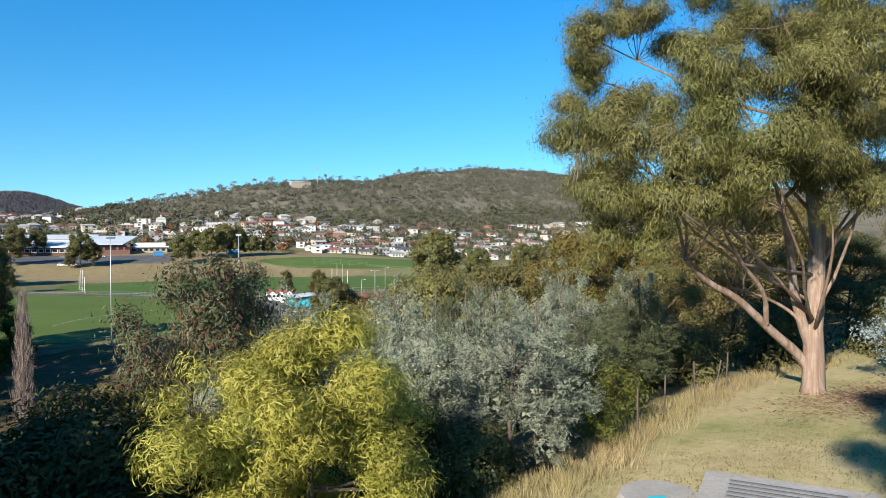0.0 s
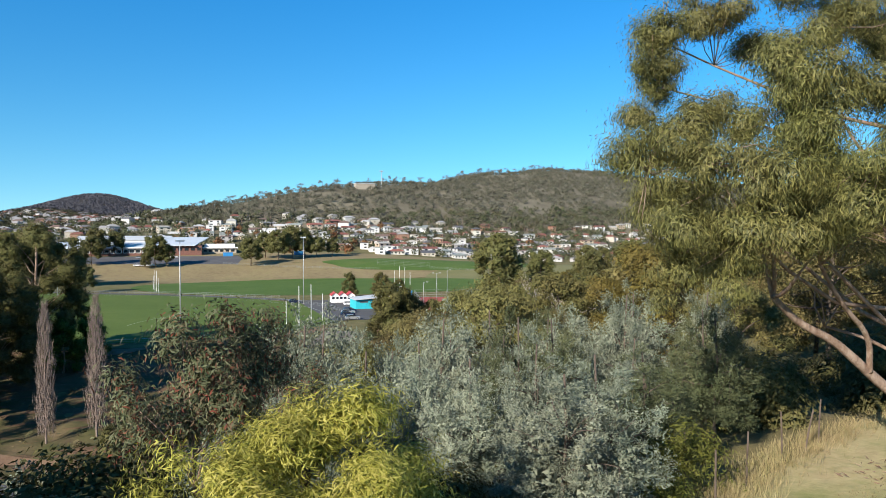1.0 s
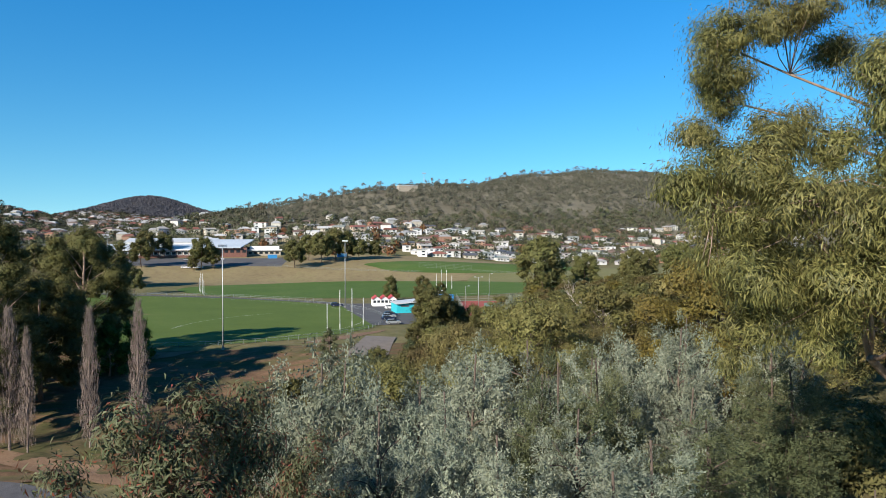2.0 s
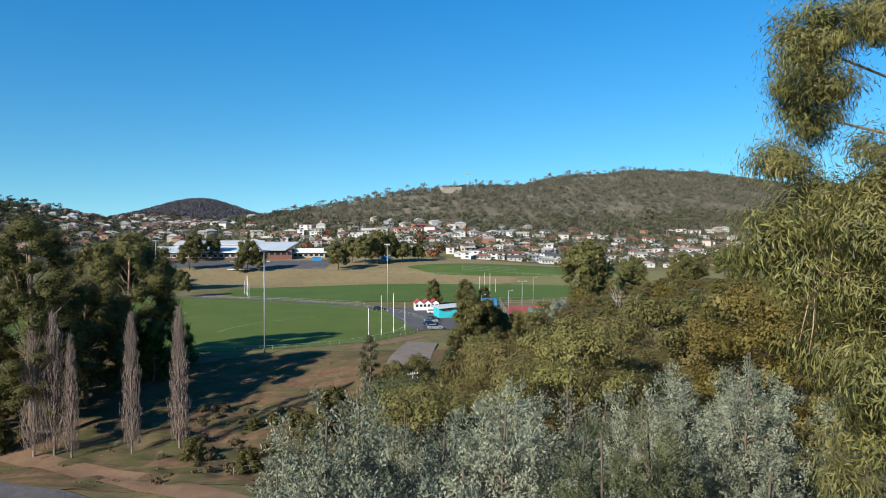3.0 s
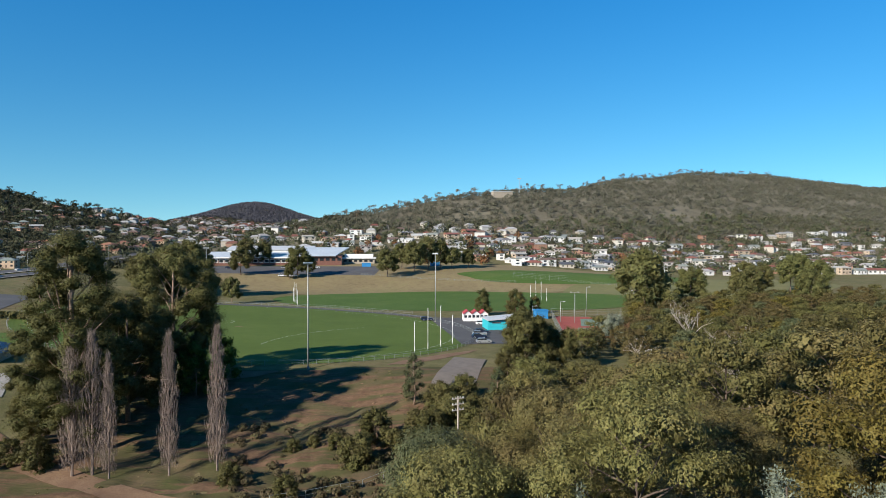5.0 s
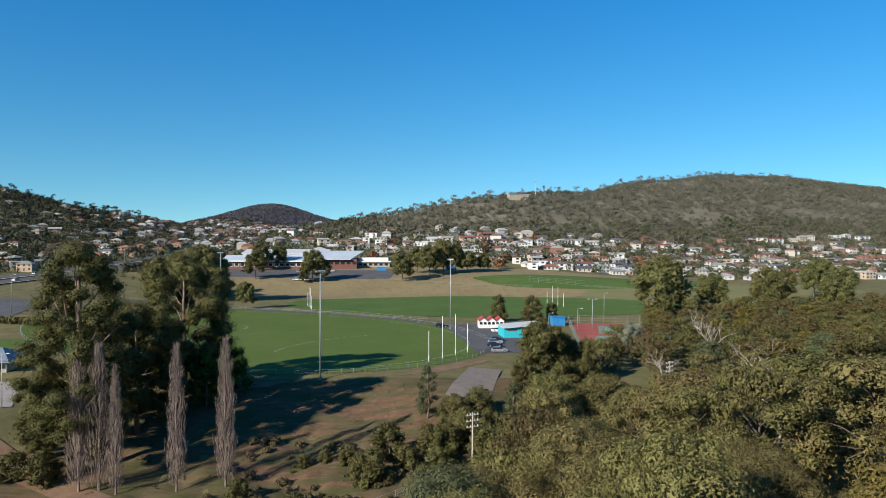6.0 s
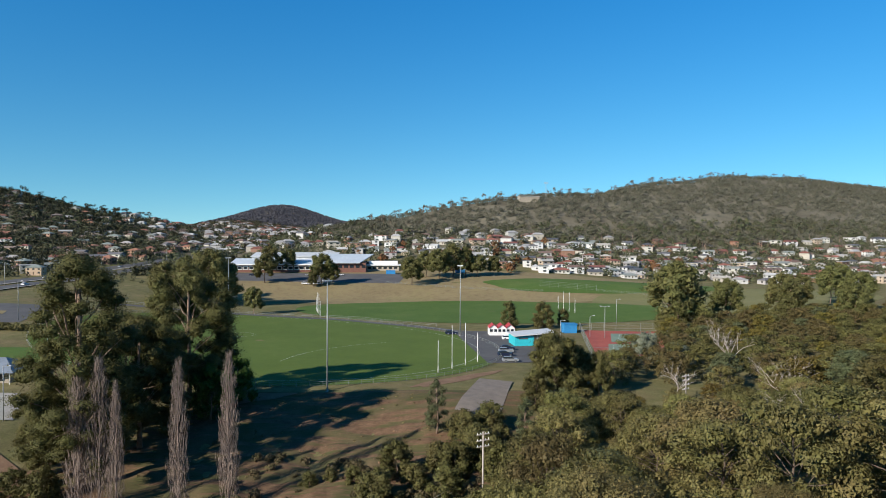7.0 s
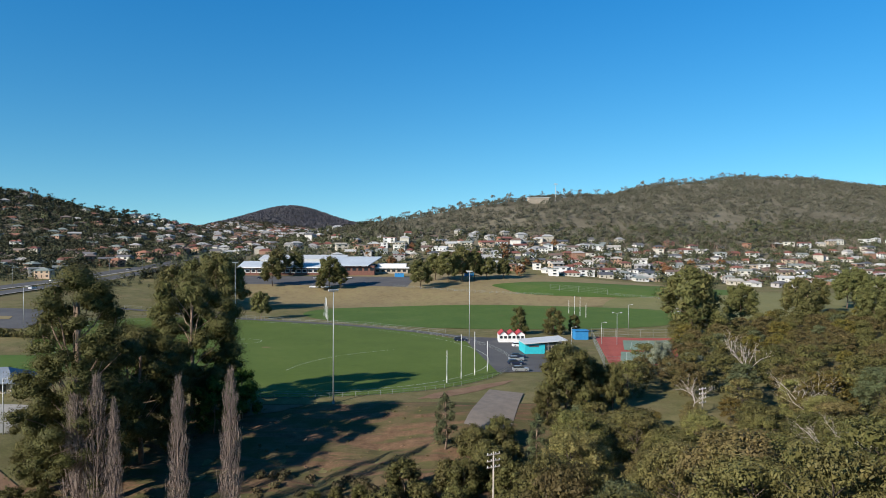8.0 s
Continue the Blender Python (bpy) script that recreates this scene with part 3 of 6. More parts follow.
def make_tree(name, label, category, rng, trunk, lobes, leaf_mat, bark, clusters, per, leaf, spread=0.35, droop=0.5, shell=0.5, up=0.2,
              tri=False, twigs=40, trunk_r=0.3, group="", frond=False, low=0.35, limb_r=0.42, outward=0.8, limb_step=1, core=0, spray=0.62, pads=True):
    """A tree or shrub at the origin. trunk: bent line of places; lobes: rounded masses of the crown; leaf: length and width."""
    ob = thing(name, Matrix.Identity(4), label, category, group)
    wood = Shape()
    tr = [Vector(p) for p in trunk]
    rad = [trunk_r * (1 - 0.6 * i / (len(tr) - 1)) for i in range(len(tr))]
    rad[0] *= 1.25
    wood.tube(tr, rad, 9)
    top = np.array(tr[-1])
    cl, out = in_lobes(rng, lobes, clusters, shell, up)
    knots = []
    for lo in lobes[::limb_step]:
        k = float(np.clip((lo[2] - tr[0].z) / (tr[-1].z - tr[0].z) * 0.8 + rng.uniform(-0.2, 0.05), low, 0.97))
        s = k * (len(tr) - 1)
        i = min(int(s), len(tr) - 2)
        start = np.array(tr[i].lerp(tr[i + 1], s - i))
        p, r = limb(rng, start, np.array(lo[:3]), trunk_r * limb_r, trunk_r * limb_r * 0.33)
        wood.tube(p, r, 6)
        knots += [(p[j], r[j]) for j in range(2, len(p))]
    kp = np.array([k[0] for k in knots])
    for j in range(min(twigs, len(cl))):
        i = int(np.argmin(np.linalg.norm(kp - cl[j], axis=1) + rng.uniform(0, 0.6)))
        p, r = limb(rng, kp[i], cl[j], max(knots[i][1] * 0.5, trunk_r * 0.035), trunk_r * 0.02, 0.15, 4)
        wood.tube(p, r, 4)
    part("trunk", wood.mesh("trunk"), bark, ob, soft=True)
    n = clusters * per
    idx = np.repeat(np.arange(clusters), per)
    size = rng.uniform(0.6, 1.4, (clusters, 1))[idx]
    p = cl[idx] + rng.normal(size=(n, 3)) * spread * size * np.array([1, 1, 0.75])
    ax = out[idx] * 0.6 + rng.normal(size=(n, 3)) * 0.7
    ax[:, 2] -= droop
    if frond:
        ax /= np.linalg.norm(ax, axis=1, keepdims=True)
        q, qa = [], []
        tilt = rng.normal(size=(n, 3)) + np.array([0, 0, 0.7])
        for s in np.linspace(0.1, 1.0, frond):
            for sg in (-1, 1):
                side = np.cross(ax, tilt)
                side /= np.maximum(np.linalg.norm(side, axis=1, keepdims=True), 1e-6)
                q.append(p + ax * leaf[0] * s)
                qa.append(side * sg + ax * 0.6)
        v, f = leaf_arrays(rng, np.concatenate(q), np.concatenate(qa), leaf[0] * 0.42, leaf[1], True, np.tile(out[idx], (2 * frond, 1)) * 0.9 + rng.normal(size=(2 * frond * n, 3)) * 0.3)
    else:
        face = out[idx] * outward + (p - cl[idx]) / spread * 0.45 + np.array([0, 0, 0.15])
        face /= np.maximum(np.linalg.norm(face, axis=1, keepdims=True), 1e-6)
        if pads:
            ax = rng.normal(size=(n, 3)) - np.array([0, 0, droop])
            ax -= face * np.sum(ax * face, axis=1, keepdims=True) * 0.9
        v, f = leaf_arrays(rng, p, ax, leaf[0], leaf[1], tri, face + rng.normal(size=(n, 3)) * (0.22 if tri else 0.5))
    if core:
        lob = np.array(lobes, float)
        v, f = joined((v, f), inner_leaves(rng, lob, core, spray, tri or bool(frond), (0.3, 0.64)))
    part("crown", mesh_of("crown", v, f), leaf_mat, ob)
    return ob


def turn(x, y, z, s=1.0, rz=0.0, sz=None):
    return Matrix.LocRotScale((x, y, z), Euler((0, 0, rz)), (s, s, sz or s))


def dome(rng, r, h, many=1.0):
    """Crown masses of a bushy tree with one broad rounded head."""
    out = [(rng.uniform(-0.1, 0.1) * r, rng.uniform(-0.1, 0.1) * r, h - 0.22 * r, r * 0.34, r * 0.34, r * 0.2)]
    for n, q, z, s in ((6, 0.44, 0.3, 0.29), (9, 0.76, 0.66, 0.27), (9, 0.88, 1.15, 0.26), (6, 0.72, 1.65, 0.28)):
        a0 = rng.uniform(0, 6.28)
        n = int(n * many + 0.5)
        for i in range(n):
            a = a0 + 2 * math.pi * (i + rng.uniform(-0.3, 0.3)) / n
            k = q * rng.uniform(0.82, 1.15) * r
            t = s * rng.uniform(0.75, 1.25) * r
            out.append((k * math.cos(a), k * math.sin(a), h - z * rng.uniform(0.8, 1.25) * r, t, t, t * 0.62))
    return out


def rounded(rng, n, r, h0, h1, flat=0.6):
    """Crown masses of a common bushy tree of radius r between two heights."""
    out = []
    for i in range(n):
        a = 2 * math.pi * (i + rng.uniform(0, 0.6)) / n
        q = rng.uniform(0.25, 0.7) * r
        z = h0 + (h1 - h0) * rng.uniform(0.25, 0.8)
        s = r * rng.uniform(0.38, 0.6)
        out.append((q * math.cos(a), q * math.sin(a), z, s, s, s * flat + 0.2))
    out.append((0, 0, h1 - r * 0.35, r * 0.55, r * 0.55, r * 0.4))
    return out


def broken(rng, masses, many=4, size=(0.48, 0.7), scatter=0.42, tall=0.8):
    """Breaks rounded masses (x, y, z, radius) into several smaller ones each."""
    out = []
    for x, y, z, r in masses:
        for _ in range(many):
            o = rng.normal(size=3) * r * scatter
            q = r * rng.uniform(*size)
            out.append((x + o[0], y + o[1], z + o[2], q, q, q * tall))
    return out




def place_tree(proto, spots, first=True):
    """Stands the tree at its first spot and copies it to the rest."""
    if not spots:
        for ob in list(proto.children) + [proto]:
            bpy.data.objects.remove(ob)
        return
    for m in spots[1:]:
        copy_thing(proto, m)
    proto.matrix_basis = spots[0]


def eased(line, rounds=2):
    """A bent line with its corners rounded off."""
    pts = [Vector(p) for p in line]
    for _ in range(rounds):
        out = [pts[0]]
        for a, b in zip(pts, pts[1:]):
            out += [a.lerp(b, 0.25), a.lerp(b, 0.75)]
        pts = out + [pts[-1]]
    return pts


# the great gum on the lawn
def great_gum():
    rng = np.random.default_rng(11)
    bx, by, bz = 38.7, -162.7, 20.35

    def at(x, y, z):
        return x - bx, y - by, z - bz

    trunk = [(0, 0, -0.2), (0.02, 0, 0.35), (0.05, 0.02, 1.2), (0.02, 0.03, 2.1), (0.14, 0.05, 3.1), (0.24, 0.1, 5.0), (0.12, 0.25, 7.0), (0.35, 0.4, 8.6), (0.1, 0.6, 10.2), (0.5, 0.7, 11.8)]
    low = [(30.1, -163.3, 27.7, 1.0), (31.1, -163.6, 27.8, 0.9), (30.4, -163.4, 26.4, 1.0), (30.5, -163.0, 25.3, 0.7), (31.7, -164.4, 27.4, 1.2), (33.3, -164.4, 28.9, 1.2), (32.3, -164.6, 26.4, 1.1), (31.5, -163.8, 25.4, 0.8), (33.9, -165.1, 27.5, 1.3), (33.6, -165.1, 26.3, 0.9), (35.8, -164.7, 28.9, 1.3), (37.0, -165.1, 30.0, 1.3), (36.0, -164.8, 27.2, 1.0), (38.1, -164.4, 28.3, 1.2), (38.0, -165.4, 30.5, 1.4), (40.2, -162.9, 34.1, 1.7), (40.1, -164.0, 28.8, 1.2), (40.9, -163.3, 27.2, 0.9), (38.9, -162.2, 28.0, 0.9)]
    high = [(33.0, -159.5, 31.7, 1.0), (32.8, -159.4, 30.4, 0.8), (34.4, -159.9, 32.3, 0.9), (36.1, -159.5, 31.4, 0.8), (37.3, -160.9, 32.4, 1.2), (38.7, -161.4, 31.6, 1.0), (40.3, -161.9, 32.4, 1.2), (34.8, -160.0, 34.3, 1.4), (38.2, -161.1, 34.7, 1.7)]
    more = [(rng.uniform(32.8, 39.6), rng.uniform(-164.8, -163.4), rng.uniform(26.3, 29.6), 0.85) for _ in range(14)]
    more += [(rng.uniform(35.0, 40.5), rng.uniform(-162.6, -160.8), rng.uniform(31.4, 34.5), 0.9) for _ in range(6)]
    tips = [(31.6, -159.6, 29.0, 0.7), (31.9, -159.8, 28.0, 0.8), (32.2, -159.6, 27.0, 0.8), (32.6, -160.2, 28.5, 0.9), (33.0, -160.4, 27.0, 0.9), (33.4, -160.6, 29.2, 0.8),
            (32.2, -158.9, 31.3, 0.6), (32.5, -159.0, 32.0, 0.6), (32.4, -158.9, 30.6, 0.5), (33.2, -160.2, 25.8, 0.8)]
    masses = [(*at(x, y, z), r) for x, y, z, r in [(x + (0.55 if x < 32 else 0.0), y, z, r) for x, y, z, r in low] + [(x + 0.8, y, z, r) for x, y, z, r in tips] + high + more]
    lobes = broken(rng, masses, 5, (0.42, 0.62), 0.45)
    tree = make_tree("gum_tree", "tall old gum tree with drooping olive leaves and pale peeling bark", "tree", rng, trunk, lobes, M_GUM, M_BARK,
                     3300, 150, (0.15, 0.02), 0.18, 1.5, 0.6, 0.25, tri=True, twigs=420, trunk_r=0.36, low=0.3, limb_r=0.17, outward=0.75, limb_step=22, core=8, spray=0.16)
    tree.matrix_basis = turn(bx, by, bz)
    bent = (([(38.78, -162.66, 20.95), (38.3, -162.55, 21.65), (37.4, -162.5, 22.3), (36.6, -162.6, 22.9), (35.76, -162.69, 23.5), (34.8, -162.7, 23.9), (33.9, -162.9, 24.6)], 0.17), ([(38.8, -162.66, 21.5), (38.4, -162.6, 22.5), (38.0, -162.6, 23.6), (37.72, -162.8, 24.86), (37.02, -163.06, 26.2)], 0.2),
            ([(38.8, -162.66, 23.6), (38.95, -162.7, 24.4), (39.3, -163.0, 25.2), (39.8, -163.48, 26.1)], 0.12), ([(37.0, -162.6, 22.6), (36.6, -163.0, 23.6), (35.4, -163.4, 24.4), (34.4, -163.8, 25.4)], 0.09), ([(38.42, -162.6, 22.4), (38.1, -162.55, 22.9), (37.3, -162.2, 23.4), (36.2, -162.0, 23.7)], 0.07))
    for line, r in bent:
        p = [at(*q) for q in line]
        p = eased(p)
        rr = [r * (1 - 0.6 * i / (len(p) - 1)) for i in range(len(p))]
        part("limb", Shape().tube(p, rr, 8).mesh("limb"), M_BARK, tree, soft=True)
        end = np.array(p[-1])
        for _ in range(3):
            q = end + rng.normal(size=3) * 0.45 + np.array([-0.25, -0.5, 1.3])
            p2, r2 = limb(rng, end, q, r * 0.38, r * 0.1, 0.12, 5)
            part("limb", Shape().tube(p2, r2, 6).mesh("limb"), M_BARK, tree, "thin pale limb", soft=True)


great_gum()


def shrubs_by_the_lawn():
    rng = np.random.default_rng(21)
    mass = [(-0.95, -0.3, 1.9, 0.8), (0.85, -0.3, 2.0, 0.85), (0, -0.5, 2.7, 0.9), (-0.3, 0.2, 3.5, 0.65), (0.5, 0.3, 3.45, 0.65), (1.15, 0.2, 2.7, 0.6), (-1.1, 0.2, 2.6, 0.55), (0, 0.2, 1.2, 1.2), (1.3, 0, 1.5, 0.7), (-0.6, -0.5, 3.0, 0.6), (0.9, 0.1, 3.2, 0.5), (-0.85, 0.1, 3.3, 0.55), (0.1, 0.1, 3.6, 0.5)]
    y = make_tree("wattle_shrub", "bright yellow-green wattle shrub in full sun", "shrub", rng, [(0, 0, 0), (0.1, 0, 1.4), (0.05, 0.1, 2.4), (0, 0, 3.3)],
                  broken(rng, mass, 5, (0.34, 0.55), 0.5, 1.0), M_YELLOW, M_TWIG, 1050, 78, (0.125, 0.017), 0.13, 0.5, 0.55, 0.35, tri=True, core=26, spray=0.2, twigs=220, trunk_r=0.08, limb_step=5, outward=0.6)
    y.matrix_basis = turn(22.75, -167.9, 19.75, 1.14, 0, 1.04)
    mass = [(-0.95, -0.1, 4.75, 0.5), (-0.3, -0.1, 5.5, 0.6), (0.35, 0.4, 5.5, 0.55), (0.1, 0, 4.7, 0.7), (0.9, 1.2, 5.5, 0.5), (1.5, 1.4, 5.1, 0.5), (-0.6, -0.1, 4.0, 0.6), (0.6, 0.3, 4.2, 0.6), (-1.2, 0.1, 4.2, 0.4), (1.1, 0.9, 4.6, 0.5)]
    r = make_tree("young_gum_tree", "young gum tree with grey-green and reddish leaves", "tree", rng, [(0, 0, 0), (0.1, 0, 1.8), (0, 0.1, 3.4), (-0.1, 0, 5.6)],
                  broken(rng, mass, 4, (0.36, 0.6), 0.5, 0.9), M_RED, M_BARK, 460, 34, (0.135, 0.03), 0.17, 0.6, 0.45, 0.3, tri=True, core=8, spray=0.3, twigs=200, trunk_r=0.05, outward=0.5, limb_step=2)
    r.matrix_basis = turn(21.05, -165.0, 18.75, 0.86, 0, 1.0)
    c = copy_thing(r, turn(23.0, -161.2, 18.0, 0.85, 2.1))
    d = make_tree("wattle_shrub", "dark green leafy shrub in shade below the lawn, some added to make it", "shrub", rng, [(0, 0, 0), (0.1, 0, 1.0), (0, 0.1, 2.0), (0, 0, 3.0)],
                  [(-0.8, 0, 1.8, 1.0, 0.9, 0.9), (0.8, 0, 1.9, 1.0, 0.9, 0.9), (0, 0, 2.7, 0.9, 0.9, 0.8), (0, 0, 1.2, 1.4, 1.2, 0.9)], M_DARK, M_TWIG, 260, 34, (0.15, 0.06), 0.22, 0.2, 0.5, 0.3, tri=True, core=50, spray=0.25, twigs=40, trunk_r=0.06)
    # the four near x = 25 stand in for the dark gap between the wattles
    # the large ones with x below 16 are unseen, added to cast shade
    place_tree(d, [turn(x, y, z, s, a, sz) for x, y, z, s, a, sz in ((18.9, -165.8, 18.6, 1.3, 0.4, 1.0), (20.9, -166.2, 19.0, 1.2, 1.4, 0.95), (17.0, -164.2, 18.0, 1.1, 2.0, 0.9), (20.2, -168.4, 19.2, 0.9, 3.0, 0.7), (19.0, -161.8, 17.4, 1.1, 4.0, 0.9), (42.6, -157.4, 18.2, 1.3, 1.0, 1.3), (45.2, -154.6, 17.0, 1.5, 2.0, 1.5), (41.2, -153.8, 16.4, 1.3, 3.0, 1.4), (47.6, -158.2, 18.6, 1.4, 4.0, 1.4), (38.6, -156.6, 17.6, 1.1, 5.0, 1.2), (44.2, -150.4, 15.2, 1.5, 0.5, 1.6), (51.0, -155.4, 18.0, 1.5, 1.5, 1.5), (54.5, -159.5, 19.0, 1.4, 2.5, 1.4), (14.2, -169.2, 18.8, 1.9, 0.3, 2.0), (15.2, -171.6, 19.4, 1.7, 1.7, 1.8), (12.4, -167.2, 18.2, 1.9, 2.9, 2.0), (13.2, -164.6, 17.6, 1.7, 4.1, 1.8), (18.0, -167.2, 18.9, 1.2, 2.2, 0.95), (18.3, -163.2, 18.0, 1.2, 3.3, 0.95), (19.4, -169.8, 19.3, 0.9, 0.8, 0.75), (25.4, -164.4, 18.7, 0.9, 1.1, 0.85), (24.4, -162.9, 18.2, 1.0, 2.6, 0.85), (26.5, -165.9, 19.4, 0.7, 3.9, 0.6), (24.6, -166.2, 19.2, 0.7, 5.2, 0.7), (19.1, -163.9, 18.1, 1.0, 1.9, 1.25), (18.2, -164.3, 18.0, 1.0, 0.2, 1.2), (19.9, -163.5, 18.2, 0.9, 4.4, 1.2), (19.6, -165.9, 19.0, 0.9, 5.4, 0.95))])
    low = make_tree("low_bush", "low yellow-green bush at the lawn's edge", "shrub", rng, [(0, 0, 0), (0, 0, 0.5), (0.05, 0, 1.0), (0, 0, 1.3)], [(-0.35, 0, 0.7, 0.5, 0.5, 0.5), (0.35, 0, 0.75, 0.5, 0.5, 0.5), (0, 0, 1.1, 0.5, 0.5, 0.4)],
                    M_LUSHY, M_TWIG, 110, 34, (0.10, 0.02), 0.13, 0.2, 0.4, 0.3, twigs=40, trunk_r=0.04)
    place_tree(low, [turn(31.3, -163.3, 19.9, 1.35), turn(30.3, -164.2, 19.9, 0.9, 2.0)])


shrubs_by_the_lawn()


def silver_wattles():
    rng = np.random.default_rng(31)
    protos = []
    silver, green = "silver wattle tree with feathery blue-grey leaves, some unseen and added for shade", "green wattle tree with feathery dull green leaves"
    for mat, lab, many, leaf, pairs in ((M_SILVER, silver, 14, (0.26, 0.034), 4), (M_SILVER, silver, 14, (0.26, 0.034), 4), (M_GREENW, green, 14, (0.26, 0.034), 4), (M_SILVER, silver, 12, (0.28, 0.046), 3), (M_SILVER, silver, 12, (0.28, 0.046), 3)):
        lobes = []
        for i in range(11):
            a, q = i * 2.4 + rng.uniform(-0.4, 0.4), 1.75 * math.sqrt((i + 0.5) / 11)
            top = 6.5 - 0.75 * q - rng.uniform(0, 1.3)
            lobes += [(q * math.cos(a) * (1 - 0.12 * k), q * math.sin(a) * (1 - 0.12 * k), top - 0.55 - 1.0 * k, 0.34 + 0.16 * k, 0.34 + 0.16 * k, 0.8) for k in range(3)]
        protos.append(make_tree("wattle_tree", lab, "tree", rng, [(0, 0, 0), (0.1, 0, 2.2), (0, 0.1, 4.2), (0.05, 0, 6.0)], lobes, mat, M_TWIG,
                                210 if pairs == 4 else 170, many, leaf, 0.10, -0.5, 0.55, 0.5, twigs=70, trunk_r=0.07, group="wattle thicket below the lawn", frond=pairs, tri=True, core=34, spray=0.3, limb_step=3))
    spots = [[] for _ in protos]
    # most with x up to 17 and y below -165 are unseen, added to cast shade
    rows = ((27.6, -165.2, 23.9, 0), (28.6, -164.4, 23.3, 1), (26.4, -162.8, 23.6, 1), (28.6, -161.2, 23.2, 0), (31.2, -161.6, 22.6, 2), (34.8, -159.4, 23.1, 2), (33.2, -157.6, 22.6, 0),
            (24.6, -159.8, 22.4, 0), (29.8, -156.6, 22.8, 2), (36.6, -156.2, 22.9, 2), (26.6, -156.4, 21.8, 1), (32.2, -153.4, 22.2, 2), (22.4, -155.6, 20.8, 1), (28.6, -151.4, 20.9, 0), (36.2, -151.6, 21.8, 0),
            (24.2, -149.4, 19.6, 0), (31.6, -147.6, 20.2, 1), (20.2, -151.6, 19.2, 1), (27.6, -144.6, 18.6, 1), (35.6, -145.4, 20.0, 0), (22.2, -143.4, 17.6, 0), (31.2, -140.6, 18.2, 0), (26.4, -137.6, 16.8, 1),
            (36.6, -137.6, 18.0, 1), (40.6, -150.6, 21.4, 0), (41.2, -143.2, 20.2, 1), (18.6, -146.4, 17.4, 0), (16.0, -167.6, 22.0, 0), (15.8, -168.6, 24.6, 3), (14.6, -167.0, 24.6, 4), (17.0, -169.8, 24.2, 3), (15.2, -170.6, 24.4, 4), (14.8, -162.6, 20.6, 0), (13.6, -171.4, 25.0, 4), (14.4, -172.8, 25.4, 3), (15.6, -171.8, 25.0, 4), (14.4, -153.6, 18.4, 0), (12.5, -172.6, 25.5, 3), (11.4, -169.0, 25.5, 4), (10.5, -165.5, 25.0, 3), (21.5, -148.5, 18.6, 3), (25.5, -146.5, 18.6, 4), (29.8, -144.2, 18.4, 3), (33.5, -149.8, 19.8, 4), (38.4, -147.2, 19.4, 3), (24.0, -140.4, 17.0, 4), (28.8, -140.6, 17.4, 3), (34.0, -142.8, 18.6, 4), (39.0, -141.0, 19.0, 3), (19.6, -146.4, 17.4, 4), (23.4, -152.4, 19.8, 3), (30.6, -152.8, 20.2, 4), (27.0, -149.0, 19.6, 3))
    for x, y, top, k in rows:
        if y > -155 and k < 2:
            k += 3
        g = ground_at(x, y)
        s = (min(top + (0.6 if x < 21.5 else 1.4 if y < -154 else 3.4), 26.4 if x < 13 else 25.6 if x < 17.1 else 23.9) - g) / 6.4 * rng.uniform(0.86, 1.06)
        spots[k].append(turn(x, y, g - 0.1, min(max(s * 0.84, 0.72), 1.1), rng.uniform(0, 6.28), s))
    for pr, sp in zip(protos, spots):
        place_tree(pr, sp)


silver_wattles()

def leaf_stuff(name, label, category, spots, sizes, mat, per, leaf, rng, squash=0.8):
    """Far woods: many small crowns of loose leaf clumps in one sheet."""
    n = len(spots)
    idx = np.repeat(np.arange(n), per)
    d = rng.normal(size=(n * per, 3))
    d[:, 2] = np.abs(d[:, 2]) * 0.9 - 0.15
    d /= np.linalg.norm(d, axis=1, keepdims=True)
    s = sizes[idx][:, None]
    p = spots[idx] + d * s * rng.uniform(0.55, 1.0, (n * per, 1)) * np.array([1, 1, squash]) + np.array([0, 0, 1.0]) * s * 0.7
    ax = rng.normal(size=(n * per, 3))
    ax -= d * np.sum(ax * d, axis=1, keepdims=True) * 0.85
    v, f = leaf_arrays(rng, p, ax, 1.0, 0.8, True, d + rng.normal(size=(n * per, 3)) * 0.25)
    k = np.repeat(s * leaf, 3, axis=0)
    v = np.repeat(p, 3, axis=0) + (v - np.repeat(p, 3, axis=0)) * k
    mid = np.concatenate([spots + np.array([0, 0, 0.7]) * sizes[:, None], sizes[:, None], sizes[:, None], sizes[:, None] * squash], 1)
    v, f = joined((v, f), inner_leaves(rng, mid, max(7, per // 2), 0.5))
    ob = part(name, mesh_of(name, v, f), mat)
    return tagged(ob, label, category, kind="stuff")


# bush on the slope
FOREST_Y = [-165, -150, -134, -120, -95, -75, -58, -40, -25, 0, 30, 62, 112]
FOREST_X = [47, 47, 42, 24, 30, 37, 43, 46, 50, 62, 78, 98, 112]


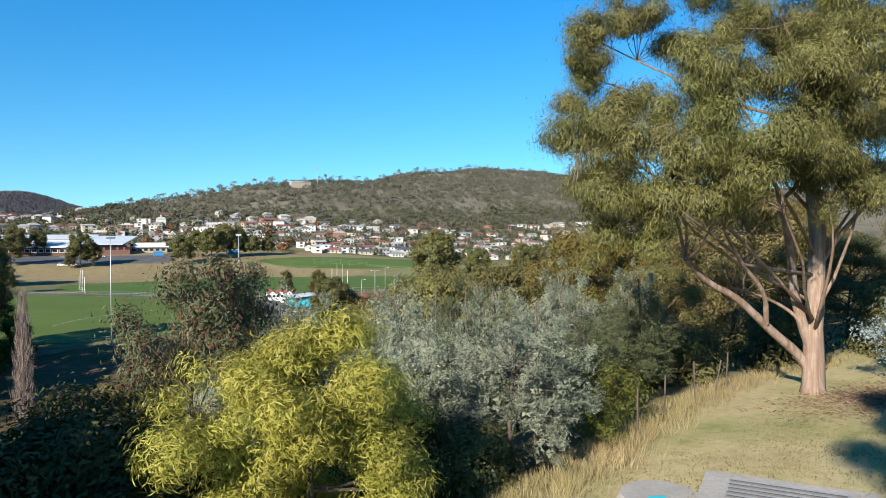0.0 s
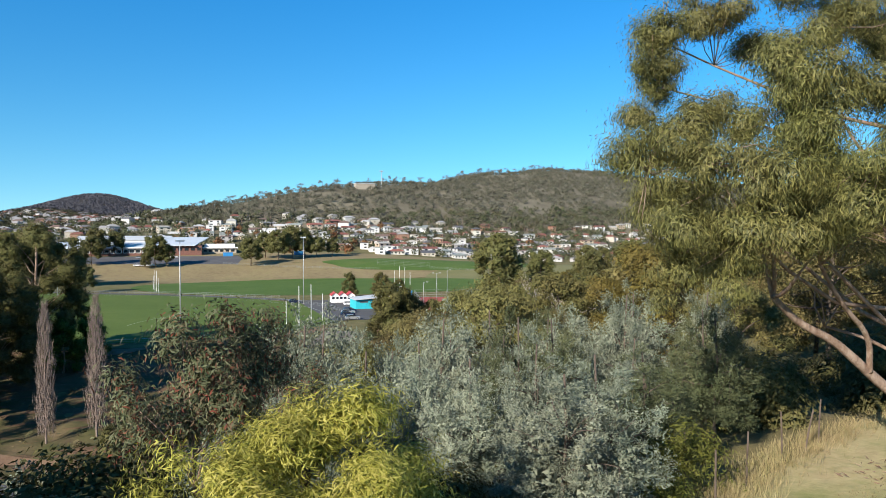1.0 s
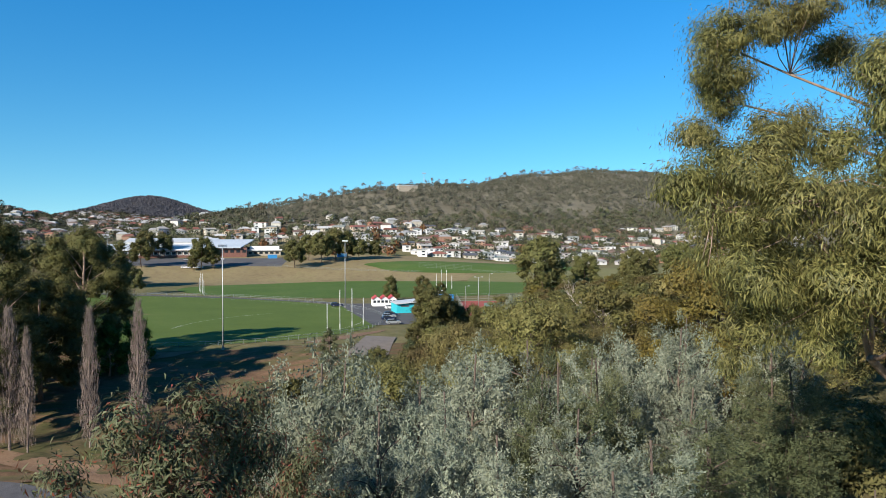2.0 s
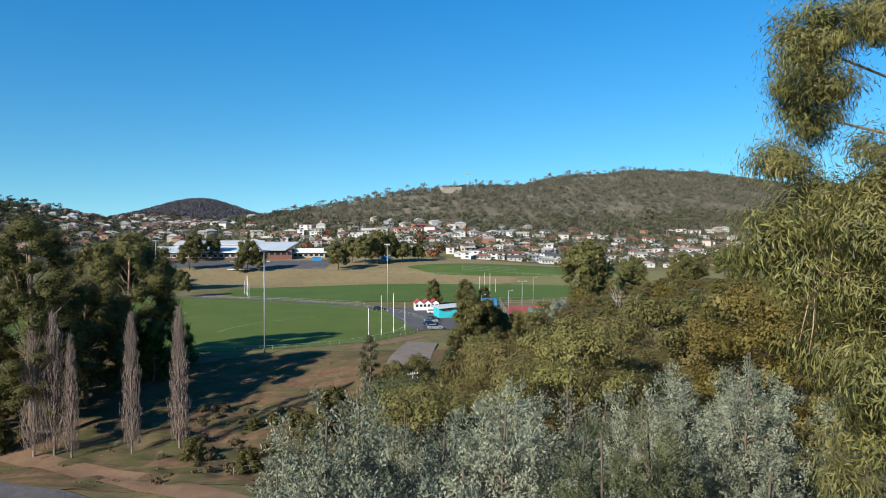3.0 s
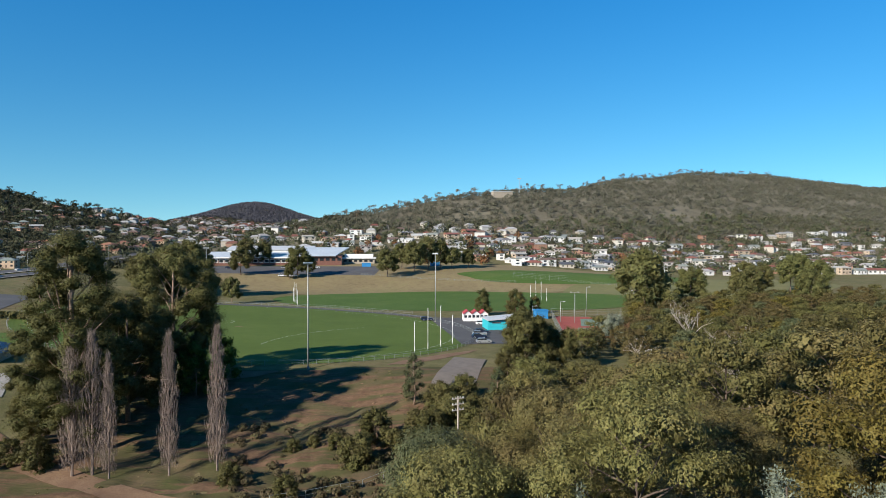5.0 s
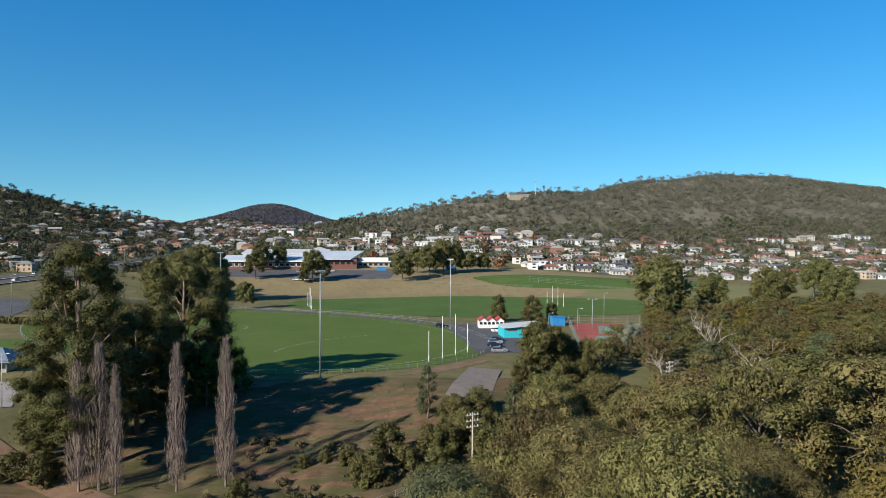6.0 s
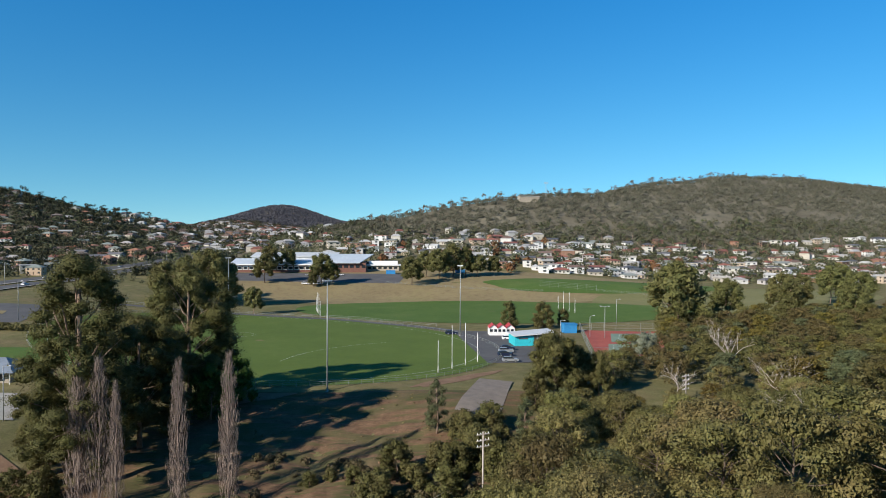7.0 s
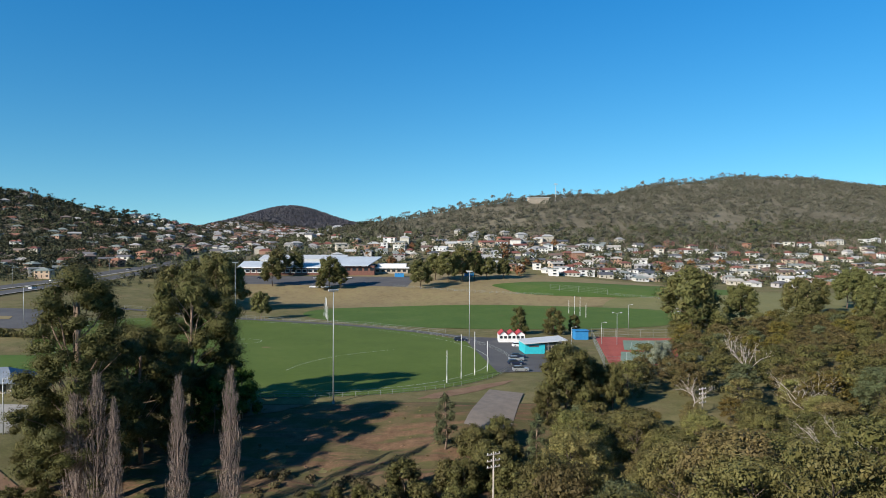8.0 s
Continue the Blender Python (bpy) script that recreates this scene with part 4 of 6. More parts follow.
def bushland():
    rng = np.random.default_rng(41)
    near, far, remote = [], [], []
    looks = ((M_OLIVE, "olive-green bushy gum in dense bushland"), (M_OLIVE, "olive-green bushy gum in dense bushland"), (M_GREENW, "grey-green wattle among the bushland"), (M_DARK, "dark green spreading gum in the bushland"), (M_OLIVE, "olive-green bushy gum in dense bushland"), (M_GOLD, "golden-olive bushy gum in dense bushland"))
    for k, (mat, lab) in enumerate(looks):
        r = (3.7, 4.2, 3.2, 4.3, 3.9, 3.5)[k]
        lobes = dome(rng, r, 8.6, 1.25)
        stem = [(0, 0, 0), (0.2, 0, 2.5), (0, 0.2, 5.0), (0.1, 0, 6.8)]
        for tier, clusters, per, leaf, twigs, core, spray in ((near, 1450, 22, (0.15, 0.058), 60, 110, 0.19), (far, 760, 12, (0.24, 0.115), 20, 52, 0.34), (remote, 350, 6, (0.42, 0.25), 0, 18, 0.46)):
            tier.append(make_tree("bush_tree", lab, "tree", rng, stem, lobes, mat, M_TWIG, clusters, per, leaf, 0.2, 0.1, 0.78, 0.75, tri=True, twigs=twigs, core=core, spray=spray, trunk_r=0.12, group="bushland on the slope", outward=1.0, limb_step=2))
    protos = near + far + remote
    spots, lower = [[] for _ in protos], [[] for _ in looks]
    y = -162.0
    while y < 118:
        step = 8.7
        x0 = np.interp(y, FOREST_Y, FOREST_X)
        x1 = max(30 + 0.72 * (y + 172) + 14, 74)
        x = x0 + rng.uniform(0, 3)
        while x < x1:
            px, py = x + rng.uniform(-1.5, 1.5), y + rng.uniform(-1.5, 1.5)
            g = ground_at(px, py)
            h = float(np.clip(canopy(px, py) + rng.uniform(-3.6, 3.0) - g, 5.0, 13.5))
            if py > -30:
                h = rng.uniform(6.0, 8.6)
            if 56 < px < 86 and -72 < py < 0:
                h = min(h, canopy(px, py) - (4.2 if py > -46 else 2.0) - g)
            if math.hypot(px - 62.5, py + 88) < 7.0 or h < 3:
                x += step
                continue
            k = rng.choice(6, p=[0.29, 0.23, 0.05, 0.1, 0.22, 0.11])
            away = math.hypot(px - 26, py + 155)
            s = h / 8.4
            tier = 0 if away < 54 else 6 if away < 130 else 12
            m = turn(px, py, g - 0.1, min(s, 1.25) * rng.uniform(0.9, 1.15), rng.uniform(0, 6.28), s)
            (lower[k] if away > 168 else spots[k + tier]).append(m)
            x += step * rng.uniform(0.9, 1.5)
        y += step * 0.92
    # past the first few hundred, the trees of one kind are one sheet
    for k, (mat, lab) in enumerate(looks):
        me = next(o for o in remote[k].children if o.name.startswith("crown")).data
        co, vi = np.empty(len(me.vertices) * 3), np.empty(len(me.loops), int)
        me.vertices.foreach_get("co", co)
        me.loops.foreach_get("vertex_index", vi)
        co, vi = co.reshape(-1, 3), vi.reshape(-1, 3)
        mats = [np.array(m) for m in lower[k]]
        if mats:
            v = np.concatenate([co @ m[:3, :3].T + m[:3, 3] for m in mats])
            f = np.concatenate([vi + i * len(co) for i in range(len(mats))])
            tagged(part("bushland", mesh_of("bushland", v, f), mat), lab.replace("bushy gum in dense bushland", "bushland on the lower slope").replace("gum in the bushland", "bushland on the lower slope").replace("wattle among the bushland", "wattles on the lower slope"), "bushland", kind="stuff")
    for pr, sp in zip(protos, spots):
        place_tree(pr, sp)
    print("bush trees", [len(sp) for sp in spots], [len(sp) for sp in lower])


bushland()


def big_gums():
    """Large separate gums round the fields."""
    rng = np.random.default_rng(51)
    def gum(h, r, mat, lab, n=330, per=26, leaf=(0.42, 0.14), lean=0.0, masses=16, form=(0.8, 1.0, 0.75, 0.3), core=36, base=0.14):
        lobes = []
        for i in range(masses):
            z = (base + (0.92 - base) * (i + 0.5) / masses) * h
            w = float(np.interp(z / h, (0.12, 0.4, 0.75, 1.0), form))
            a = i * 2.4 + rng.uniform(-0.5, 0.5)
            q = r * w * rng.uniform(0.45, 0.82)
            s = r * rng.uniform(0.28, 0.44) * (0.62 + 0.38 * w) * min(1.0, 4.6 / masses ** 0.5 + 0.05)
            lobes.append((q * math.cos(a), q * math.sin(a), z, s, s, s * 0.8))
        lobes.append((0, 0, h * 0.94, r * 0.3, r * 0.3, r * 0.26))
        return make_tree("gum_tree", lab, "tree", rng, [(0, 0, 0), (0.3, 0, h * 0.25), (lean, 0.3, h * 0.55), (0, 0, h * 0.85)], lobes, mat, M_BARK, n, per, leaf, 0.035 * r + 0.16, 0.2, 0.72, 0.35,
                        tri=True, twigs=50, trunk_r=h * 0.016, core=core + 40, spray=0.48, outward=1.0, limb_r=0.26, limb_step=3)
    tall = gum(38, 9.2, M_DARK, "tall dark gum tree with pale limbs behind bare poplars", 3000, 30, (0.27, 0.14), masses=96, form=(0.95, 1.0, 0.74, 0.4), core=60)
    place_tree(tall, [turn(-34, -43, ground_at(-34, -43) - 0.3, 1.24, 0.4, 1.04)])
    wide = gum(30, 10.5, M_DARK, "broad dark gum tree shading the oval", 2800, 30, (0.27, 0.14), masses=92, form=(0.8, 1.0, 1.0, 0.62), core=60)
    place_tree(wide, [turn(-29, -7, ground_at(-29, -7) - 0.3, 1.12, 1.0, 1.02), turn(-31, -27, ground_at(-31, -27) - 0.3, 0.96, 2.4, 0.84), turn(-37, -20, ground_at(-37, -20) - 0.3, 0.8, 5.0), turn(-42, -38, ground_at(-42, -38) - 0.3, 0.55, 4.0)])
    low = gum(12, 5.0, M_LUSH, "fresh green leafy tree below the tall gums", 300, 20, (0.42, 0.24))
    place_tree(low, [turn(-22, -14, ground_at(-22, -14) - 0.3, 1.0), turn(-18, -8, ground_at(-18, -8) - 0.3, 0.9, 2.0)])
    mid = gum(14, 6.2, M_MIDGUM, "mid-sized gum tree on a dry bank", 620, 15, (0.34, 0.18), masses=26, form=(0.8, 1.0, 0.9, 0.5), base=0.28)
    spots = []
    for x, y, s in ((-82, 182, 1.5), (-58, 151, 0.85), (-45, 250, 1.35), (-49.5, 247, 0.6), (-39, 252, 0.95), (-80, 256, 1.2), (8, 254, 1.2), (24, 276, 1.35), (33, 284, 1.5), (41, 288, 1.35), (16, 286, 1.2), (49, 290, 1.0), (60, 296, 0.9), (112, 95, 1.85),
                    (142, 124, 1.2), (172, 140, 1.2), (185, 150, 1.1), (-88, 300, 1.3), (-78, 310, 1.1), (-96, 190, 1.3), (-105, 200, 1.5), (-86, 176, 1.9), (-110, 182, 1.3), (210, 170, 1.2), (225, 190, 1.3), (160, 108, 1.1), (180, 100, 1.1), (200, 130, 1.2)):
        spots.append(turn(x, y, ground_at(x, y) - 0.2, s * rng.uniform(0.9, 1.1), rng.uniform(0, 6.28), s))
    place_tree(mid, spots)
    club = gum(13, 6.0, M_DARK, "broad rounded gum tree near the clubrooms", 900, 22, (0.26, 0.13), masses=34, form=(0.95, 1.0, 0.9, 0.5), core=50, base=0.1)
    place_tree(club, [turn(50.5, -7, ground_at(50.5, -7) - 0.3, 1.08, 0.5, 1.14), turn(55.5, -4, ground_at(55.5, -4) - 0.3, 0.75, 2.0, 0.85), turn(61, -5, ground_at(61, -5) - 0.3, 0.55, 3.0, 0.78), turn(46, -12, ground_at(46, -12) - 0.3, 0.55, 4.0, 0.55)])
    grey = gum(7.5, 4.4, M_SILVER, "rounded grey-leaved tree beside the courts", 300, 18, (0.34, 0.17), masses=14, form=(1.0, 1.0, 0.8, 0.4), base=0.1)
    place_tree(grey, [turn(81, 30, ground_at(81, 30) - 0.3, 1.1, 0, 1.2), turn(88, 24, ground_at(88, 24) - 0.3, 0.9, 2.0, 0.9)])
    sap = gum(11, 2.6, M_GREENW, "slender young gum beside the gravel pad", 200, 16, (0.32, 0.17))
    place_tree(sap, [turn(25.2, -24, ground_at(25.2, -24) - 0.2, 1.0), turn(41, -36, ground_at(41, -36) - 0.2, 0.95, 2.0), turn(46, -44, ground_at(46, -44) - 0.2, 1.0, 3.0)])
    bush = gum(5.0, 3.0, M_DARK, "rounded dark green bush on the bank", 200, 16, (0.3, 0.16), base=0.05)
    place_tree(bush, [turn(x, y, ground_at(x, y) - 0.4, s, a) for x, y, s, a in ((31, -27, 1.1, 0), (35, -25, 1.0, 1), (37, -30, 0.9, 2), (16, -48, 1.2, 3), (28, -38, 0.8, 4), (-38, -47, 1.15, 5), (-44, -45, 1.0, 1), (-4, -54, 0.8, 2), (6, -60, 0.8, 1), (24, -56, 0.9, 2), (33, -33, 1.0, 5), (18.4, -39.4, 1.25, 1), (32.4, -35, 1.25, 2), (30.5, -26, 1.1, 3), (35.6, -22.6, 1.2, 4), (7.3, -40, 0.5, 5), (3.7, -41, 0.55, 0), (11.3, -41, 0.6, 1), (25.5, -38, 1.0, 2), (34, -39, 1.35, 3), (28.3, -41, 1.2, 4), (22, -44, 0.9, 5), (27, -47, 1.0, 0), (36, -45, 1.2, 1), (39, -51, 1.2, 2), (33, -56, 1.1, 3), (29, -62, 1.1, 4))])
    con = gum(8.5, 3.2, M_DARK, "compact dark conifer beside the clubrooms", 420, 20, (0.26, 0.13), masses=26, form=(1.0, 1.0, 0.8, 0.4), base=0.06)
    place_tree(con, [turn(52.5, 113, 0, 1.2), turn(65.3, 112, 0, 1.45, 1.0, 1.2), turn(74, 116, 0, 0.85, 2.0)])


big_gums()


def poplars():
    rng = np.random.default_rng(61)
    h = 16.0
    ob = thing("poplar_tree", Matrix.Identity(4), "bare upright poplar with grey-brown winter twigs", "tree", "row of poplars")
    wood = Shape()
    wood.tube([(0, 0, 0), (0.1, 0, 5), (0, 0.1, 10), (0, 0, h)], [0.22, 0.16, 0.1, 0.02], 7)
    for i in range(90):
        z = rng.uniform(1.2, h * 0.8)
        a = rng.uniform(0, 6.28)
        q = 1.7 * (1 - 0.5 * z / h) * rng.uniform(0.5, 1.0)
        ln = rng.uniform(2.0, 4.2) * (1 - 0.4 * z / h)
        wood.tube([(0, 0, z), (q * 0.6 * math.cos(a), q * 0.6 * math.sin(a), z + ln * 0.35), (q * math.cos(a), q * math.sin(a), z + ln)], [0.05, 0.035, 0.012], 4)
    part("trunk", wood.mesh("trunk"), M_POPLAR, ob)
    n = 2300
    z = rng.uniform(0.8, h * 0.97, n)
    prof = np.interp(z / h, [0, 0.12, 0.45, 0.8, 1.0], [0.9, 1.75, 1.7, 1.0, 0.15]) * (1 + 0.25 * np.sin(z * 2.3) * np.sin(z * 0.9))
    a = rng.uniform(0, 6.28, n)
    q = prof * np.sqrt(rng.uniform(0.05, 1, n))
    p = np.stack([q * np.cos(a), q * np.sin(a), z], 1)
    ax = np.stack([np.cos(a) * 0.22, np.sin(a) * 0.22, np.ones(n)], 1) + rng.normal(size=(n, 3)) * 0.14
    v, f = leaf_arrays(rng, p, ax, 1.1, 0.04)
    part("crown", mesh_of("crown", v, f), M_POPLAR, ob, "bare twigs")
    place_tree(ob, [turn(x, y, ground_at(x, y) - 0.2, s, rng.uniform(0, 6.28), sz) for x, y, s, sz in ((-30.6, -50.0, 1.1, 1.46), (-27.6, -49.4, 1.15, 1.5), (-24.4, -50.6, 0.72, 1.3), (-15.0, -49.8, 0.9, 1.5), (-7.6, -48.2, 0.95, 1.54))])


poplars()


def dead_tree(rng, h, name, label):
    ob = thing(name, Matrix.Identity(4), label, "tree")
    wood = Shape()
    def grow(a, d, ln, r, depth):
        b = a + d * ln
        p, rr = limb(rng, a, b, r, r * 0.5, 0.1, 5)
        wood.tube(p, rr, 5)
        if depth:
            for _ in range(rng.integers(2, 5)):
                nd = d + rng.normal(size=3) * 0.55 + np.array([0, 0, 0.12])
                nd /= np.linalg.norm(nd)
                grow(p[rng.integers(2, 5)], nd, ln * rng.uniform(0.5, 0.8), r * 0.5, depth - 1)
    grow(np.zeros(3), np.array([0.05, 0.0, 1.0]), h * 0.42, h * 0.014, 0)
    for i in range(5):
        a = i * 1.257 + rng.uniform(-0.4, 0.4)
        d = np.array([math.cos(a) * 0.75, math.sin(a) * 0.75, 0.8])
        grow(np.array([0.02 * h, 0, h * (0.36 + 0.012 * i)]), d / np.linalg.norm(d), h * rng.uniform(0.26, 0.36), h * 0.0065, 3)
    part("trunk", wood.mesh("trunk"), M_PALE, ob, soft=True)
    return ob


def dead_trees():
    rng = np.random.default_rng(71)
    a = dead_tree(rng, 13, "dead_tree", "bare dead gum with bleached pale branches")
    b = dead_tree(rng, 11, "dead_tree", "bare dead gum with bleached pale branches")
    place_tree(a, [turn(x, y, ground_at(x, y), s, r) for x, y, s, r in ((95, 8, 1.15, 0),)])
    place_tree(b, [turn(x, y, ground_at(x, y), s, r) for x, y, s, r in ((65, -84.5, 0.9, 1), (76, -12, 0.78, 5), (84, -40, 1.0, 2))])


dead_trees()


def fan(rng, n, u0, u1, d0, d1):
    u = rng.uniform(u0, u1, n)
    d = np.sqrt(rng.uniform(d0 ** 2, d1 ** 2, n))
    x, y = EYE_X + u * d, EYE_Y + d
    return x, y, u, d


def hill_woods():
    rng = np.random.default_rng(81)
    x, y, u, d = fan(rng, 26000, -0.17, 0.85, 560, 1330)
    foot = np.interp(u, [-0.2, -0.1, 0.1, 0.3, 0.45, 0.6, 0.85], [630, 622, 612, 625, 675, 725, 780])
    crest = np.interp(u, COLUMN_U, CREST_D)
    keep = (d > foot) & (d < crest + 25)
    clear = np.sin(x * 0.021 + 1.0) * np.sin(y * 0.035 + 0.4 * np.sin(x * 0.03)) + 0.35 * rng.normal(size=len(x))
    keep &= (clear < 0.62) | (d > crest - 30) | (d < foot + 25)
    x, y, d = x[keep][:11000], y[keep][:11000], d[keep][:11000]
    s = rng.uniform(1.7, 3.4, len(x)) * np.where(rng.random(len(x)) < 0.18, 1.35, 1.0)
    leaf_stuff("hill_woods", "grey-green dry woodland covering the hill", "woods", np.stack([x, y, height(x, y)], 1), s, M_FARBUSH, 22, 0.36, rng, 0.85)
    # taller gums that stand clear of the skyline and along the foot of the hill
    u = rng.uniform(-0.13, 0.8, 330)
    low = rng.random(330) < 0.4
    d = np.where(low, np.interp(u, [-0.2, -0.1, 0.1, 0.3, 0.45, 0.6, 0.85], [625, 618, 608, 620, 665, 715, 770]) + rng.uniform(-12, 16, 330), np.interp(u, COLUMN_U, CREST_D) + rng.uniform(-14, 4, 330))
    x, y = EYE_X + u * d, EYE_Y + d
    z, h = height(x, y), rng.uniform(3.0, 9.0, 330) * np.where(low, 0.8, 1.0)
    spots, sizes = [], []
    trunks = Shape()
    for i in range(330):
        trunks.tube([(x[i], y[i], z[i] - 0.5), (x[i] + 0.4, y[i], z[i] + h[i] * 0.6), (x[i], y[i], z[i] + h[i])], [0.28, 0.2, 0.1], 4)
        for k in range(4):
            spots.append((x[i] + rng.normal() * h[i] * 0.2, y[i] + rng.normal() * h[i] * 0.2, z[i] + h[i] * rng.uniform(0.55, 0.95)))
            sizes.append(h[i] * rng.uniform(0.16, 0.27))
    leaf_stuff("skyline_trees", "taller gums along the crest and the foot of the hill", "woods", np.array(spots), np.array(sizes), M_FARBUSH, 20, 0.42, rng, 0.7)
    tagged(part("skyline_trunks", trunks.mesh("skyline_trunks"), M_BARK), "pale trunks of gums along the crest", "woods", kind="stuff")
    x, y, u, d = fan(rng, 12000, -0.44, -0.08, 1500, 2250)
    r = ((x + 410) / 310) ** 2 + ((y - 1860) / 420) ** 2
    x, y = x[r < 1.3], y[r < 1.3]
    leaf_stuff("far_woods", "dark haze-tinted woodland on a distant round hill", "woods", np.stack([x, y, height(x, y)], 1), rng.uniform(4, 6.5, len(x)), M_HAZEHILL, 6, 0.55, rng, 0.32)


hill_woods()


HIGHWAY = [(-194, 20), (-192, 120), (-191, 166), (-189, 211), (-181.5, 255), (-173, 328), (-158, 420), (-146, 560)]


def off_highway(x, y, near=13.0, far=34.0):
    """True where a place is clear of both carriageways."""
    mid = np.interp(y, [p[1] for p in HIGHWAY], [p[0] for p in HIGHWAY])
    return (x > mid + near) | (x < mid - far)


def tree_kinds_in_town():
    rng = np.random.default_rng(91)
    x, y, u, d = fan(rng, 5600, -0.78, 0.8, 485, 800)
    foot = np.interp(u, [-0.8, -0.2, -0.1, 0.1, 0.3, 0.45, 0.6, 0.85], [900, 900, 650, 640, 690, 760, 800, 860])
    k = d < foot
    x, y = x[k][:4200], y[k][:4200]
    leaf_stuff("garden_trees", "dark green garden trees between the houses", "garden trees", np.stack([x, y, height(x, y)], 1), rng.uniform(1.3, 3.6, len(x)) * np.where(rng.random(len(x)) < 0.12, 1.5, 1.0), M_TOWNTREE, 26, 0.4, rng, 1.1)
    x, y, u, d = fan(rng, 2600, -0.85, -0.3, 425, 720)
    x, y = x[off_highway(x, y)], y[off_highway(x, y)]
    leaf_stuff("slope_trees", "dark trees between houses on the slope", "garden trees", np.stack([x, y, height(x, y)], 1), rng.uniform(1.6, 4.0, len(x)), M_TOWNTREE, 26, 0.4, rng, 1.1)
    x, y, u, d = fan(rng, 1000, -0.85, -0.36, 660, 830)
    leaf_stuff("ridge_trees", "dark trees among houses on a ridge", "garden trees", np.stack([x, y, height(x, y)], 1), rng.uniform(1.6, 4.2, len(x)), M_TOWNTREE, 30, 0.4, rng, 1.1)
    x, y, u, d = fan(rng, 2900, -0.45, -0.08, 620, 1600)
    leaf_stuff("valley_trees", "dark trees across the far suburb", "garden trees", np.stack([x, y, height(x, y)], 1), rng.uniform(2.2, 4.6, len(x)), M_TOWNTREE, 16, 0.42, rng, 1.0)
    x, y, u, d = fan(rng, 1700, 0.0, 0.8, 500, 800)
    k = d < np.interp(u, [0.0, 0.18, 0.3, 0.45, 0.6, 0.85], [640, 660, 690, 760, 800, 860])
    leaf_stuff("street_trees", "green trees along the hillside streets", "garden trees", np.stack([x[k], y[k], height(x[k], y[k])], 1), rng.uniform(1.5, 3.4, k.sum()), M_TOWNTREE, 26, 0.4, rng, 1.1)
    x, y, u, d = fan(rng, 260, -0.8, -0.36, 385, 450)
    k = off_highway(x, y)
    leaf_stuff("roadside_trees", "dark trees along the far side of the highway", "roadside trees", np.stack([x[k], y[k], height(x[k], y[k])], 1), rng.uniform(1.4, 3.0, k.sum()), M_TOWNTREE, 26, 0.4, rng, 1.0)
    u = rng.uniform(-0.8, -0.3, 70)
    d = np.interp(u, COLUMN_U, CREST_D) + rng.uniform(-40, 4, 70)
    x, y, h = EYE_X + u * d, EYE_Y + d, rng.uniform(4, 11, 70)
    z = height(x, y)
    spots, sizes, trunks = [], [], Shape()
    for i in range(70):
        trunks.tube([(x[i], y[i], z[i] - 0.5), (x[i] + 0.3, y[i], z[i] + h[i] * 0.6), (x[i], y[i], z[i] + h[i])], [0.3, 0.2, 0.1], 4)
        for k in range(5):
            spots.append((x[i] + rng.normal() * h[i] * 0.22, y[i] + rng.normal() * h[i] * 0.22, z[i] + h[i] * rng.uniform(0.5, 0.95)))
            sizes.append(h[i] * rng.uniform(0.17, 0.28))
    leaf_stuff("ridge_gums", "tall dark gums standing above the ridge", "garden trees", np.array(spots), np.array(sizes), M_TOWNTREE, 22, 0.42, rng, 0.7)
    tagged(part("ridge_trunks", trunks.mesh("ridge_trunks"), M_TWIG), "trunks of tall gums on the ridge", "garden trees", kind="stuff")
    x, y, u, d = fan(rng, 26, -0.25, 0.4, 470, 600)
    leaf_stuff("autumn_trees", "russet autumn trees between houses", "garden trees", np.stack([x, y, height(x, y)], 1), rng.uniform(2.5, 4.5, len(x)), M_AUTUMN, 80, 0.4, rng, 1.1)


tree_kinds_in_town()


